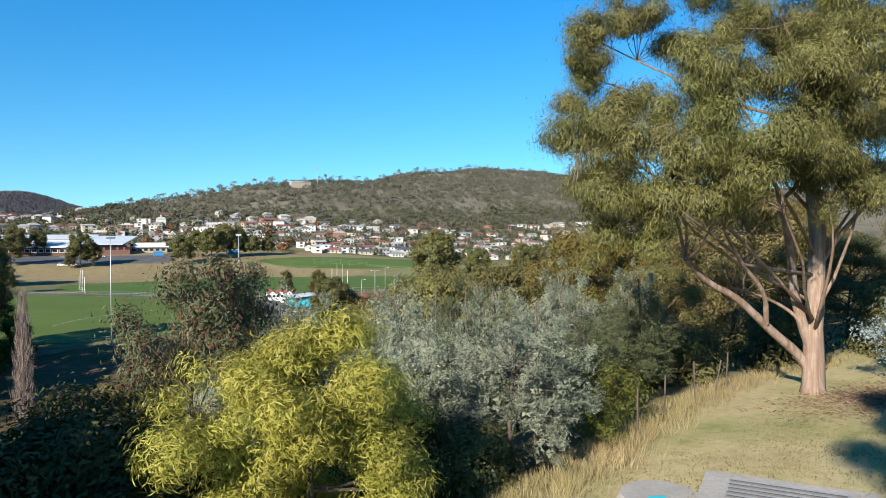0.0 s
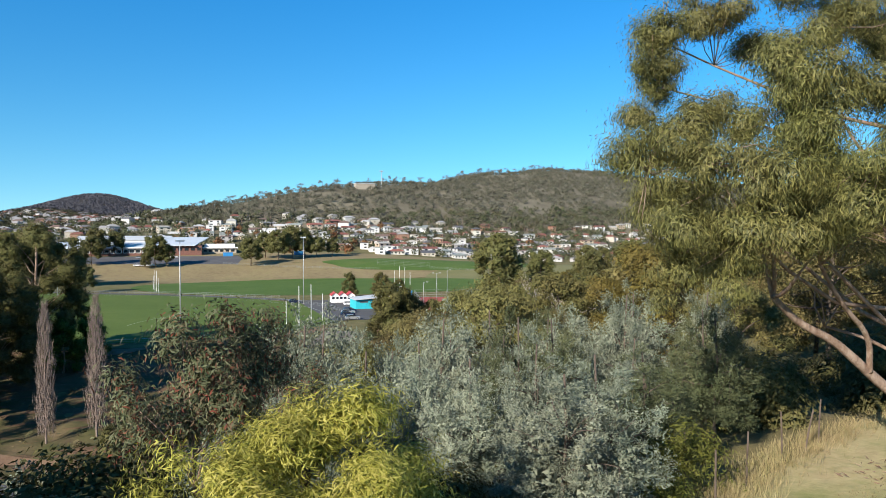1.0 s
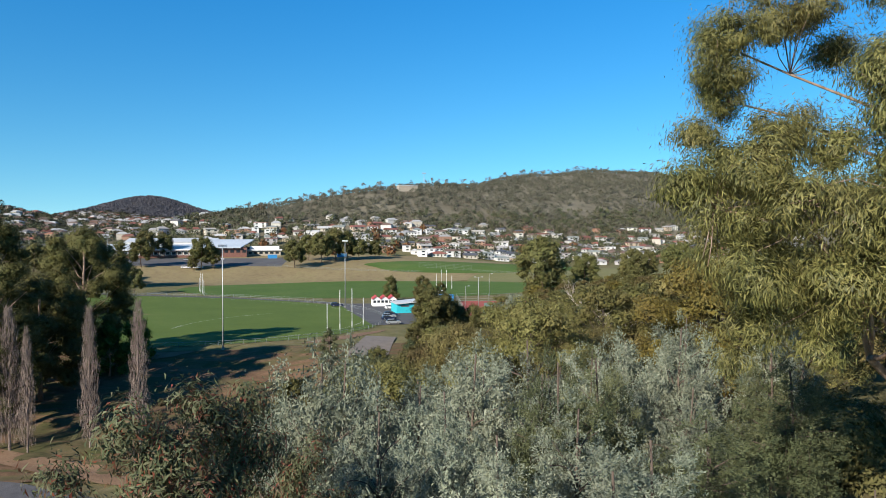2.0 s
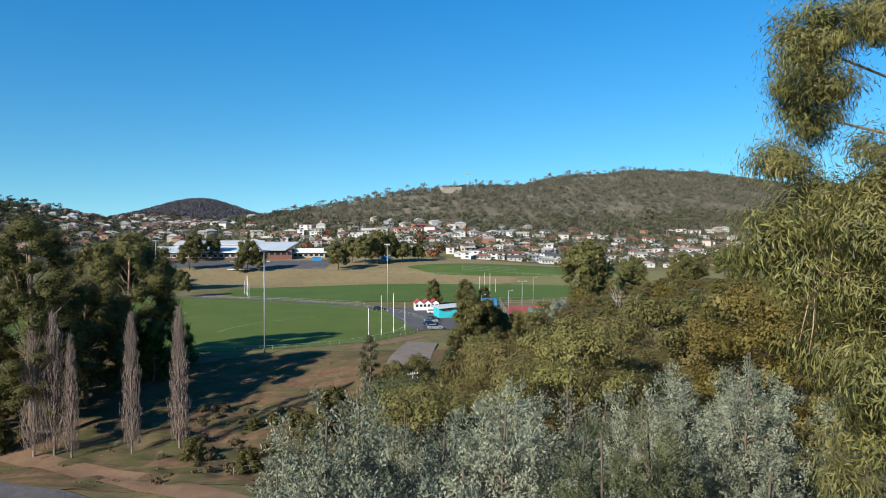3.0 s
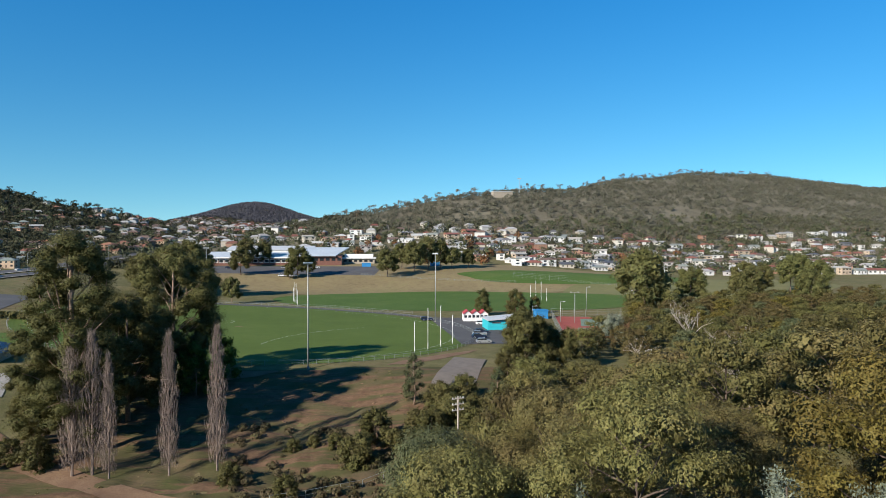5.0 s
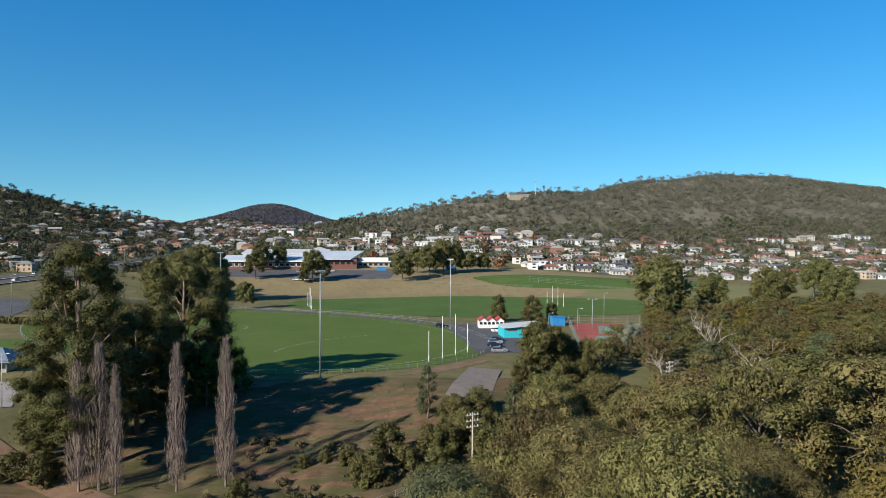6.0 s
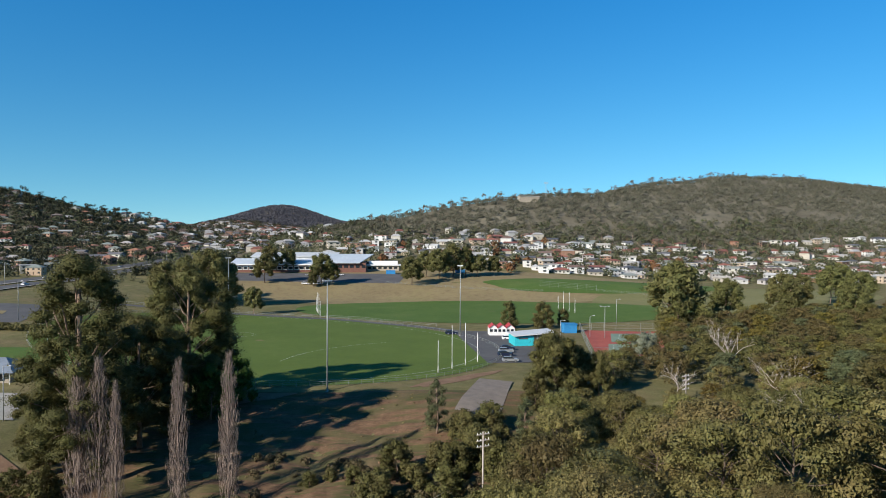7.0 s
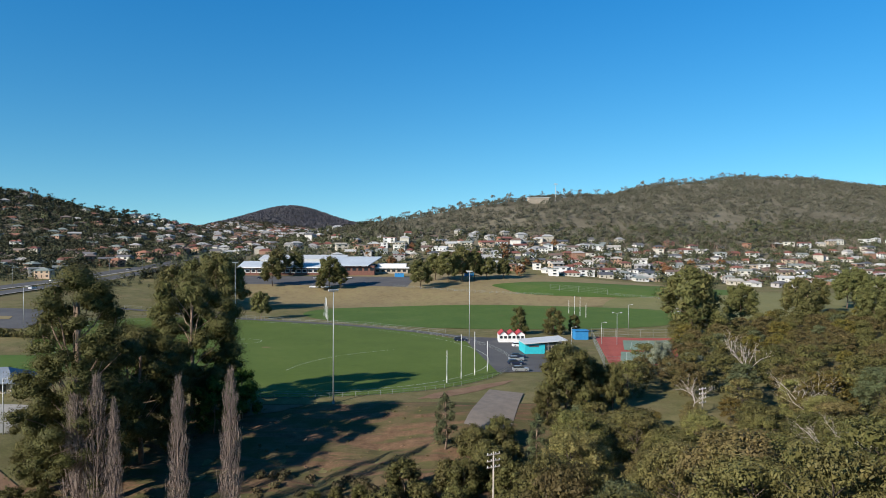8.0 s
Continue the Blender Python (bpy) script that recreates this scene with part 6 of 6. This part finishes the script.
def school():
    ob = thing("school_building", turn(-70, 318, ground_at(-70, 308) + 0.3, 1, 0.06, 1.2), "long low school with pale blue steel roofs and brick walls", "building")
    part("wall", Shape().box(-46, 14, -9, 9, -2, 3.9).mesh("wall"), M_DARKBRICK, ob, "brick wall of the front wing")
    part("wall", Shape().box(-36, 22, 9, 27, -2, 7.9).mesh("wall"), M_WHITE, ob, "pale wall of the taller back wing")
    part("roof", Shape().prism([(-10.5, 4.0), (9.0, 7.0), (9.0, 7.3), (-10.5, 4.35)], -47, 15).swapped().mesh("roof"), M_SCHOOLROOF, ob)
    part("roof", Shape().prism([(8.4, 8.0), (28, 10.2), (28, 10.6), (8.4, 8.4)], -37, 23).swapped().mesh("roof"), M_GREYROOF, ob, "paler roof of the taller back wing")
    part("roof", Shape().add([(-26, 2, 6.3), (-12, 2, 6.3), (-12, 9, 7.6), (-26, 9, 7.6), (-12, 2, 8.6), (-12, 9, 9.6)], [(0, 1, 4), (1, 2, 5, 4), (2, 3, 5), (3, 0, 4, 5)]).mesh("roof"), M_SCHOOLROOF, ob, "raised skylight roof")
    part("wall", Shape().box(17, 44, -12, 14, -1, 5.2).mesh("wall"), M_DARKBRICK, ob)
    part("roof", Shape().add([(14, -14, 5.0), (40, -14, 5.0), (48, 17, 9.4), (16, 17, 9.4), (14, -14, 5.4), (40, -14, 5.4), (48, 17, 9.8), (16, 17, 9.8)], [(3, 2, 1, 0), (4, 5, 6, 7), (0, 1, 5, 4), (1, 2, 6, 5), (2, 3, 7, 6), (3, 0, 4, 7)]).mesh("roof"), M_SCHOOLROOF, ob)
    w = Shape().box(-1.25, 1.25, -0.05, 0.05, -0.75, 0.75).mesh("window")
    w.materials.append(M_GLASS)
    band = Shape().box(-1.55, 1.55, -0.1, 0.04, -1.0, 1.0).box(-0.08, 0.08, -0.14, 0.04, -0.8, 0.8).mesh("window_frame")
    band.materials.append(M_WHITE)
    for i in range(16):
        at = Matrix.Translation((-44 + 3.75 * i, -9.1, 2.2))
        f = part("window_frame", band, None, ob, at=at)
        part("pane", w, None, f, at=Matrix.Translation((0, -0.1, 0)))
    for i in range(7):
        part("window", w, None, ob, at=Matrix.Translation((19 + 3.9 * i, -12.03, 3.2)))
    part("fascia", Shape().box(-47.2, 15.2, -10.8, -10.55, 3.8, 4.5).mesh("fascia"), M_WHITE, ob)


school()


def hall():
    ob = thing("school_hall", turn(-19, 325, ground_at(-19, 319) - 0.4, 1, 0.05), "flat-roofed pale school hall beside the trees", "building")
    part("wall", Shape().box(-15, 15, -6, 6, -1.5, 4.0).mesh("wall"), M_TAN, ob)
    part("roof", Shape().box(-16, 16, -7.2, 7, 4.0, 4.7).mesh("roof"), M_WHITE, ob)
    part("upper_roof", Shape().box(-6, 14, -2, 6, 4.7, 7.0).mesh("upper_roof"), M_WHITE, ob)
    w = Shape().box(-1.1, 1.1, -0.05, 0.05, -0.7, 0.7).mesh("window")
    w.materials.append(M_GLASS)
    for i in range(8):
        part("window", w, None, ob, at=Matrix.Translation((-12.6 + 3.6 * i, -6.03, 2.4)))


hall()


def container(x, y, rz):
    ob = thing("shed", turn(x, y, ground_at(x, y), 1, rz), "pale blue storage shed beside the school", "shed")
    part("wall", Shape().box(-3, 3, -1.3, 1.3, -0.3, 2.6).mesh("wall"), M_BLUE, ob)
    part("roof", Shape().box(-3.2, 3.2, -1.5, 1.5, 2.6, 2.75).mesh("roof"), M_GREYROOF, ob)


container(-8, 300, 0.1)
container(38, 306, 0.3)
patch("pavement_school", [(-118, 262), (0, 258), (4, 300), (-112, 304)], M_ASPHALT, 0.10, "grey asphalt yard in front of the school", "car park")

# ---- roads and lots by the oval's far side ----
def beside(off):
    return [(x + off, y - 0.25 * off) for x, y in HIGHWAY]


ribbon("road_highway", beside(0.0), 10.5, M_ASPHALT, 0.55, "grey asphalt carriageway of a highway", "road", 8)
ribbon("road_highway_far", beside(-17.0), 10.5, M_ASPHALT, 0.75, "grey asphalt carriageway of a highway", "road", 8)
ribbon("trim_kerb", beside(6.4), 1.0, M_CONCRETE, 0.75, "pale concrete kerb along the highway", "kerb", 8)
ribbon("trim_median", beside(-8.4), 2.2, M_CONCRETE, 1.0, "pale concrete median barrier", "barrier", 8)
patch("pavement_lot", [(-180, 78), (-122, 84), (-132, 128), (-184, 126)], M_ASPHALT, 0.12, "worn asphalt car park with dry islands", "car park")
patch("ground_island", [(-158, 100), (-138, 101), (-141, 108), (-160, 107)], M_DRY, 0.20, "dry grass island in the car park", "grass")
patch("pavement_slab", [(-76, -4), (-66, -4), (-60, -19), (-74, -22)], M_CONCRETE, 0.12, "pale concrete apron beside a low building", "concrete apron")
ellipse_sheet("ground_green", -92, 30, 0.3, 22, 16, M_TURF2, 0.10, "green lawn behind tall gums", "grass", 0.08)


def low_building():
    ob = thing("low_building", turn(-84, 9, ground_at(-80, 5) - 0.2, 1, 0.12), "low grey-roofed building with a veranda", "building")
    part("wall", Shape().box(-8, 8, -5, 5, -0.5, 3.0).mesh("wall"), M_TAN, ob)
    part("roof", Shape().add([(-9.5, -7, 3.0), (9.5, -7, 3.0), (9.5, 6, 3.0), (-9.5, 6, 3.0), (-5, -0.5, 5.6), (5, -0.5, 5.6), (-9.5, -7, 2.8), (9.5, -7, 2.8), (9.5, 6, 2.8), (-9.5, 6, 2.8)],
                             [(0, 1, 5, 4), (1, 2, 5), (2, 3, 4, 5), (3, 0, 4), (6, 7, 1, 0), (7, 8, 2, 1), (8, 9, 3, 2), (9, 6, 0, 3), (9, 8, 7, 6)]).mesh("roof"), M_GREYBLUE, ob)
    for i in range(5):
        x = -8.6 + 4.3 * i
        part("post", Shape().tube([(x, -6.6, -0.4), (x, -6.6, 2.9)], [0.07, 0.07], 6).mesh("post"), M_WHITE, ob)
    w = Shape().box(-1.0, 1.0, -0.05, 0.05, -0.8, 0.8).mesh("window")
    w.materials.append(M_GLASS)
    for i in range(4):
        part("window", w, None, ob, at=Matrix.Translation((-6 + 3.9 * i, -5.03, 1.5)))


M_GREYBLUE = surface("grey_blue_steel_roof", (0.17, 0.20, 0.24), (0.24, 0.27, 0.31), 0.3, 0.5, bump=0.1, dist=0.01)
low_building()


def hedge_row():
    rng = np.random.default_rng(131)
    t = np.linspace(0, 1, 60)
    x, y = -135 + 52 * t, 72 - 6 * t + rng.normal(size=60) * 0.5
    leaf_stuff("hedge", "dark clipped hedge behind the green lawn", "hedge", np.stack([x, y, height(x, y)], 1), rng.uniform(1.2, 1.8, 60), M_DARK, 60, 0.5, rng)


hedge_row()


def run_of_fence(name, line, h, label, gap=3.0, wires=(1.0, 0.5)):
    """Posts and rails along a bent line."""
    ob = thing(name, Matrix.Identity(4), label, "fence")
    post = Shape().tube([(0, 0, -0.2), (0, 0, h)], [0.05, 0.05], 5).mesh("post")
    post.materials.append(M_FENCE)
    rail = Shape()
    pts = []
    for a, b in zip(line, line[1:]):
        n = max(1, int(math.dist(a, b) / gap))
        pts += [(a[0] + (b[0] - a[0]) * i / n, a[1] + (b[1] - a[1]) * i / n) for i in range(n)]
    pts.append(line[-1])
    pts = [(x, y, ground_at(x, y)) for x, y in pts]
    for i, p in enumerate(pts):
        part("post", post, None, ob, at=Matrix.Translation(p))
        if i:
            q = pts[i - 1]
            for k in wires:
                rail.tube([(q[0], q[1], q[2] + h * k), (p[0], p[1], p[2] + h * k)], [0.03, 0.03], 4)
    part("rail", rail.mesh("rail"), M_FENCE, ob)


run_of_fence("fence", [(70, 44), (93, 44), (110, 102), (79, 108), (70, 44)], 3.0, "tall grey wire fence round the hard courts", 4.0, (1.0, 0.66, 0.33, 0.05))
run_of_fence("fence", [(84, 252), (115.5, 243)], 3.6, "pale wire net fence along the upper field", 5.0, (1.0, 0.75, 0.5, 0.25))
run_of_fence("fence", [(-8, 257), (40, 246), (84, 240.5)], 1.3, "low pale wire fence along the top of the dry bank", 4.0, (1.0, 0.66, 0.33))
run_of_fence("fence", [(115.5, 243), (142, 234), (170, 226)], 1.4, "low pale wire fence beside the upper field", 4.0, (1.0, 0.66, 0.33))
run_of_fence("fence", [(-120, 154), (-60, 150), (-10, 139), (24, 116)], 1.2, "low wire fence along the drive", 4.0)
run_of_fence("fence", [(4, -62), (14, -58), (30, -46)], 1.3, "old wire fence below the bank", 4.0)

# ---- bank below the oval ----
gx, gy = np.meshgrid(np.arange(-48, 47, 1.1), np.arange(-66, -1, 1.1))
drape("ground_slope", gx, gy, M_SLOPE, 0.15, "brown earth and thin dry grass on the bank below the oval", "bank")
ellipse_sheet("ground_soil", 30, 12, 0.75, 15, 2.4, M_EARTH, 0.07, "bare red-brown soil below the oval", "soil", 0.1)
ellipse_sheet("ground_soil", -20, -5, 0.2, 12, 2.5, M_EARTH, 0.24, "bare soil under the tall gums", "soil", 0.12)
ribbon("road_track", [(-80, -24), (-58, -32), (-41, -45), (-22, -56), (-4, -66), (14, -80)], 5.0, M_EARTH, 0.26, "reddish dirt track below the poplars", "track")
ribbon("road_ballast", [(-80, -44), (-52, -54), (-28, -64), (-8, -76), (8, -92)], 4.5, M_BALLAST, 0.28, "dark grey gravel bed below the dirt track", "gravel bed")


M_DRYTUFT = leafage("dry_tuft_blades", [(0.14, 0.11, 0.055), (0.19, 0.15, 0.075), (0.12, 0.115, 0.045), (0.24, 0.19, 0.10)], 0.05, 0.2, 0.8, 0.1)


def bank_tussocks():
    rng = np.random.default_rng(141)
    x, y = rng.uniform(-45, 44, 1500), rng.uniform(-64, -3, 1500)
    lump = np.sin(x * 0.21 + 1.0) * np.sin(y * 0.33 + 0.5 * np.sin(x * 0.2)) + 0.4 * rng.normal(size=len(x))
    k = (lump > 0.1) & ~((x > 26) & (y > -22))
    x, y = x[k][:620], y[k][:620]
    leaf_stuff("tussocks", "dry straw tussocks scattered over the bank", "dry grass", np.stack([x, y, height(x, y) - 0.25], 1), rng.uniform(0.15, 0.5, len(x)), M_DRYTUFT, 40, 0.4, rng, 0.6)
    x, y = rng.uniform(-30, 44, 260), rng.uniform(-64, -32, 260)
    k = x > -10 + 0.0 * y
    leaf_stuff("low_scrub", "low brown-green scrub at the foot of the bank", "scrub", np.stack([x[k], y[k], height(x[k], y[k]) - 0.2], 1), rng.uniform(0.5, 1.3, k.sum()), M_SCRUB, 60, 0.36, rng, 0.8)


M_SCRUB = leafage("scrub_leaves", [(0.07, 0.055, 0.03), (0.10, 0.08, 0.04), (0.14, 0.10, 0.06), (0.075, 0.075, 0.03)], 0.2, 0.2)
bank_tussocks()


def clods():
    """Broken lumps of earth and rock on the bank."""
    rng = np.random.default_rng(151)
    for i in range(26):
        x, y = rng.uniform(-22, 22), rng.uniform(-40, -6)
        r = rng.uniform(0.25, 0.8)
        bm = bmesh.new()
        bmesh.ops.create_icosphere(bm, subdivisions=2, radius=r)
        for v in bm.verts:
            v.co *= 0.75 + 0.5 * noise.noise(v.co * (1.5 / r) + Vector((i * 3.1, 0, 0)))
            v.co.z *= 0.55
        ob = part("rock", bm, M_EARTH, soft=False)
        ob.matrix_basis = turn(x, y, ground_at(x, y) + r * 0.12, 1, rng.uniform(0, 6.28))
        tagged(ob, "lump of broken earth and rock on the bank", "rock", "rocks on the bank")


clods()

# ---- lawn ----
patch("ground_lawn", [(25.5, -192), (66, -192), (50, -153.5), (26.4, -166.9)], M_LAWN, 0.05, "dry straw-coloured lawn under a tall gum", "lawn")


def litter_sticks():
    rng = np.random.default_rng(171)
    n = 3600
    a, q = rng.uniform(0, 6.28, n), rng.beta(1.2, 1.6, n) 
    x, y = 39.6 + 4.2 * q * np.cos(a) + rng.normal(size=n) * 0.4, -164.4 + 2.1 * q * np.sin(a) + rng.normal(size=n) * 0.3
    ax = np.concatenate([rng.normal(size=(n, 2)), rng.normal(size=(n, 1)) * 0.15 + 0.1], 1)
    v, f = leaf_arrays(rng, np.stack([x, y, height(x, y) + 0.07], 1), ax, 0.2, 0.026)
    tagged(part("bark_litter", mesh_of("bark_litter", v, f), M_BARKBITS), "fallen strips of bark and dry leaves", "leaf litter", kind="stuff")


litter_sticks()


def shade_tree():
    """An unseen gum added behind the camera to shade the grass, and a young wattle."""
    rng = np.random.default_rng(181)
    mass = [(-0.9, 0.3, 8.6, 0.9), (0.8, -0.2, 9.2, 1.0), (0, 0, 10.6, 1.1), (0.2, 0.6, 12.2, 0.9), (-0.4, -0.2, 13.4, 0.8)]
    t = make_tree("gum_tree", "tall slender unseen gum tree added to shade the lawn", "tree", rng, [(0, 0, 0), (0.1, 0, 4.0), (0, 0.1, 8.0), (0.1, 0, 12.0)], broken(rng, mass, 5, (0.4, 0.6), 0.5), M_GUM, M_BARK, 420, 40, (0.2, 0.06), 0.2, 1.0, 0.5, 0.3, tri=True, core=24, spray=0.4, twigs=60, trunk_r=0.2, limb_step=4)
    t.matrix_basis = turn(19.1, -183.4, ground_at(19.1, -183.4) - 0.1)
    b = make_tree("wattle_shrub", "young blue-leaved wattle beside the lawn", "shrub", rng, [(0, 0, 0), (0.05, 0, 0.9), (0, 0.05, 1.8), (0, 0, 2.6)], broken(rng, [(-0.4, 0, 1.4, 0.5), (0.4, 0, 1.6, 0.5), (0, 0, 2.2, 0.5), (0, 0.2, 0.9, 0.6)], 4, (0.4, 0.6), 0.5), M_BLUELEAF, M_TWIG, 160, 26, (0.10, 0.035), 0.14, 0.2, 0.5, 0.3, tri=True, core=10, spray=0.3, twigs=40, trunk_r=0.04, limb_step=3)
    b.matrix_basis = turn(41.4, -163.2, ground_at(41.4, -163.2) - 0.05, 1.25)


shade_tree()


def lawn_grass():
    rng = np.random.default_rng(161)
    line = np.array([(26.2, -167.2), (28.6, -166.2), (31.0, -164.4), (34.0, -162.3), (38.0, -160.2), (44.5, -158.6)])
    n = 11000
    t = rng.uniform(0, len(line) - 1.001, n)
    i = t.astype(int)
    p = line[i] + (line[i + 1] - line[i]) * (t - i)[:, None] + rng.normal(size=(n, 2)) * np.array([0.35, 0.42])
    clump = np.sin(p[:, 0] * 5.1) * np.sin(p[:, 1] * 4.3) + 0.7 * rng.normal(size=n)
    p = p[clump > -0.2]
    q = np.concatenate([p, p])
    z = height(q[:, 0], q[:, 1])
    ax = np.concatenate([rng.normal(size=(len(q), 2)) * 0.42, np.ones((len(q), 1))], 1)
    v, f = leaf_arrays(rng, np.stack([q[:, 0], q[:, 1], z], 1), ax, 0.36, 0.009)
    tagged(part("long_grass", mesh_of("long_grass", v, f), M_STRAW), "long dry straw grass along the lawn's edge", "dry grass", kind="stuff")
    x, y = rng.uniform(28, 47, 60000), rng.uniform(-171, -159, 60000)
    k = (y < -166.6 + (x - 28.2) * 0.34) & (np.sin(x * 2.1) * np.sin(y * 1.7 + x) + 0.8 * rng.normal(size=len(x)) > 0)
    x, y = x[k], y[k]
    ax = np.concatenate([rng.normal(size=(len(x), 2)) * 0.7, np.ones((len(x), 1))], 1)
    v, f = leaf_arrays(rng, np.stack([x, y, height(x, y) + 0.04], 1), ax, 0.06, 0.016, True)
    tagged(part("short_grass", mesh_of("short_grass", v, f), M_SHORT), "short dry grass of the lawn", "dry grass", kind="stuff")


lawn_grass()


def slabs():
    rz = -0.8
    ob = thing("concrete_slab", turn(30.6, -167.75, ground_at(31.6, -168.4) + 0.0, 1, rz), "weathered concrete slab with a ribbed grey panel", "concrete slab")
    part("slab", Shape().box(0, 6.0, -3.2, 0, -0.3, 0.14).mesh("slab"), M_CONCRETE, ob)
    part("panel", Shape().box(0.45, 2.4, -2.6, -0.4, 0.14, 0.17).mesh("panel"), M_STEEL, ob, "ribbed grey panel")
    rib = Shape().box(-0.95, 0.95, -0.02, 0.02, 0, 0.03).mesh("rib")
    rib.materials.append(M_ASPHALT)
    for i in range(10):
        part("rib", rib, None, ob, at=Matrix.Translation((1.42, -2.45 + 0.21 * i, 0.17)))
    cover = thing("tank_cover", turn(29.2, -168.2, ground_at(29.2, -168.2) - 0.02, 1, -0.2), "grey rounded concrete cover with a teal patch", "cover")
    bm = bmesh.new()
    bmesh.ops.create_cone(bm, cap_ends=True, segments=20, radius1=0.85, radius2=0.72, depth=0.25)
    part("lid", bm, M_CONCRETE, cover)
    part("patch", Shape().box(-0.3, 0.02, -0.3, -0.1, 0.125, 0.135).mesh("patch"), M_TEAL, cover, "teal painted patch")


slabs()


def stakes():
    for x, y, h, lean in ((31.6, -164.0, 1.3, 0.0), (33.2, -162.9, 1.3, 0.05), (35.2, -161.7, 1.35, -0.05), (37.2, -160.7, 1.3, 0.08), (36.2, -161.3, 1.2, 0.3)):
        ob = thing("fence_post", turn(x, y, ground_at(x, y)), "thin dark metal fence stake at the lawn's edge", "fence post", "stakes along the lawn")
        part("stake", Shape().tube([(0, 0, -0.2), (lean * 0.5, 0, h * 0.5), (lean, 0, h)], [0.025, 0.025, 0.022], 6).mesh("stake"), M_TWIG, ob)
    ob = thing("marker_stake", turn(26.75, -166.3, 19.9), "leaning white timber stake in dry grass", "stake")
    part("stake", Shape().tube([(0.15, 0, -0.2), (0, 0, 0.4), (-0.1, 0, 0.75)], [0.05, 0.05, 0.03], 6).mesh("stake"), M_POSTWHITE, ob)
    ob = thing("timber_edging", turn(25.6, -167.1, 19.95, 1, 0.05), "pale timber edging board below the lawn", "edging")
    part("board", Shape().box(-1.1, 1.1, -0.06, 0.06, -0.3, 0.28).mesh("board"), M_TIMBER, ob)
    part("capping", Shape().box(-1.12, 1.12, -0.1, 0.1, 0.28, 0.32).mesh("capping"), M_TIMBER, ob)


stakes()

# ---- far details ----
for x, y, rz, m, lab in ((-55, 252.5, 0.1, P_WHITE, "white car parked under a tree"), (-51, 252.5, 0.1, P_WHITE, "white car parked under a tree"), (-47, 252.8, 0.1, P_WHITE, "white car parked under a tree"),
                         (-95, 285, 0.2, P_DARK, "dark car parked in the school yard"), (-60, 288, 0.1, P_SILVER, "silver car parked in the school yard"), (-40, 290, 0.3, P_WHITE, "white car parked in the school yard"),
                         (-189.5, 200, 1.55, P_WHITE, "white car on the highway"), (-183, 250, 1.45, P_DARK, "dark car on the highway"), (-202, 240, 1.45, P_WHITE, "white car on the far carriageway"), (-192, 312, 1.45, P_SILVER, "silver car on the far carriageway"), (-170, 346, 1.4, P_DARK, "dark car on the highway")):
    car(x, y, rz, m, lab)


def hilltop():
    ob = thing("hilltop_building", turn(119, 592, ground_at(119, 592), 1, 0.2), "pale building on the wooded hilltop", "building")
    part("wall", Shape().box(-11, 11, -4, 4, -1, 5.4).mesh("wall"), M_TAN, ob)
    part("roof", Shape().box(-11.6, 11.6, -4.6, 4.6, 5.4, 5.9).mesh("roof"), M_GREYROOF, ob)
    mast = thing("mast", turn(140, 606, ground_at(140, 606), 1, 0), "slim steel mast on the wooded hilltop", "mast")
    part("pole", Shape().tube([(0, 0, -0.5), (0, 0, 19)], [0.4, 0.2], 6).mesh("pole"), M_STEEL, mast)
    part("platform", Shape().box(-2.2, 2.2, -0.6, 0.6, 17.5, 18.3).mesh("platform"), M_STEEL, mast)


hilltop()
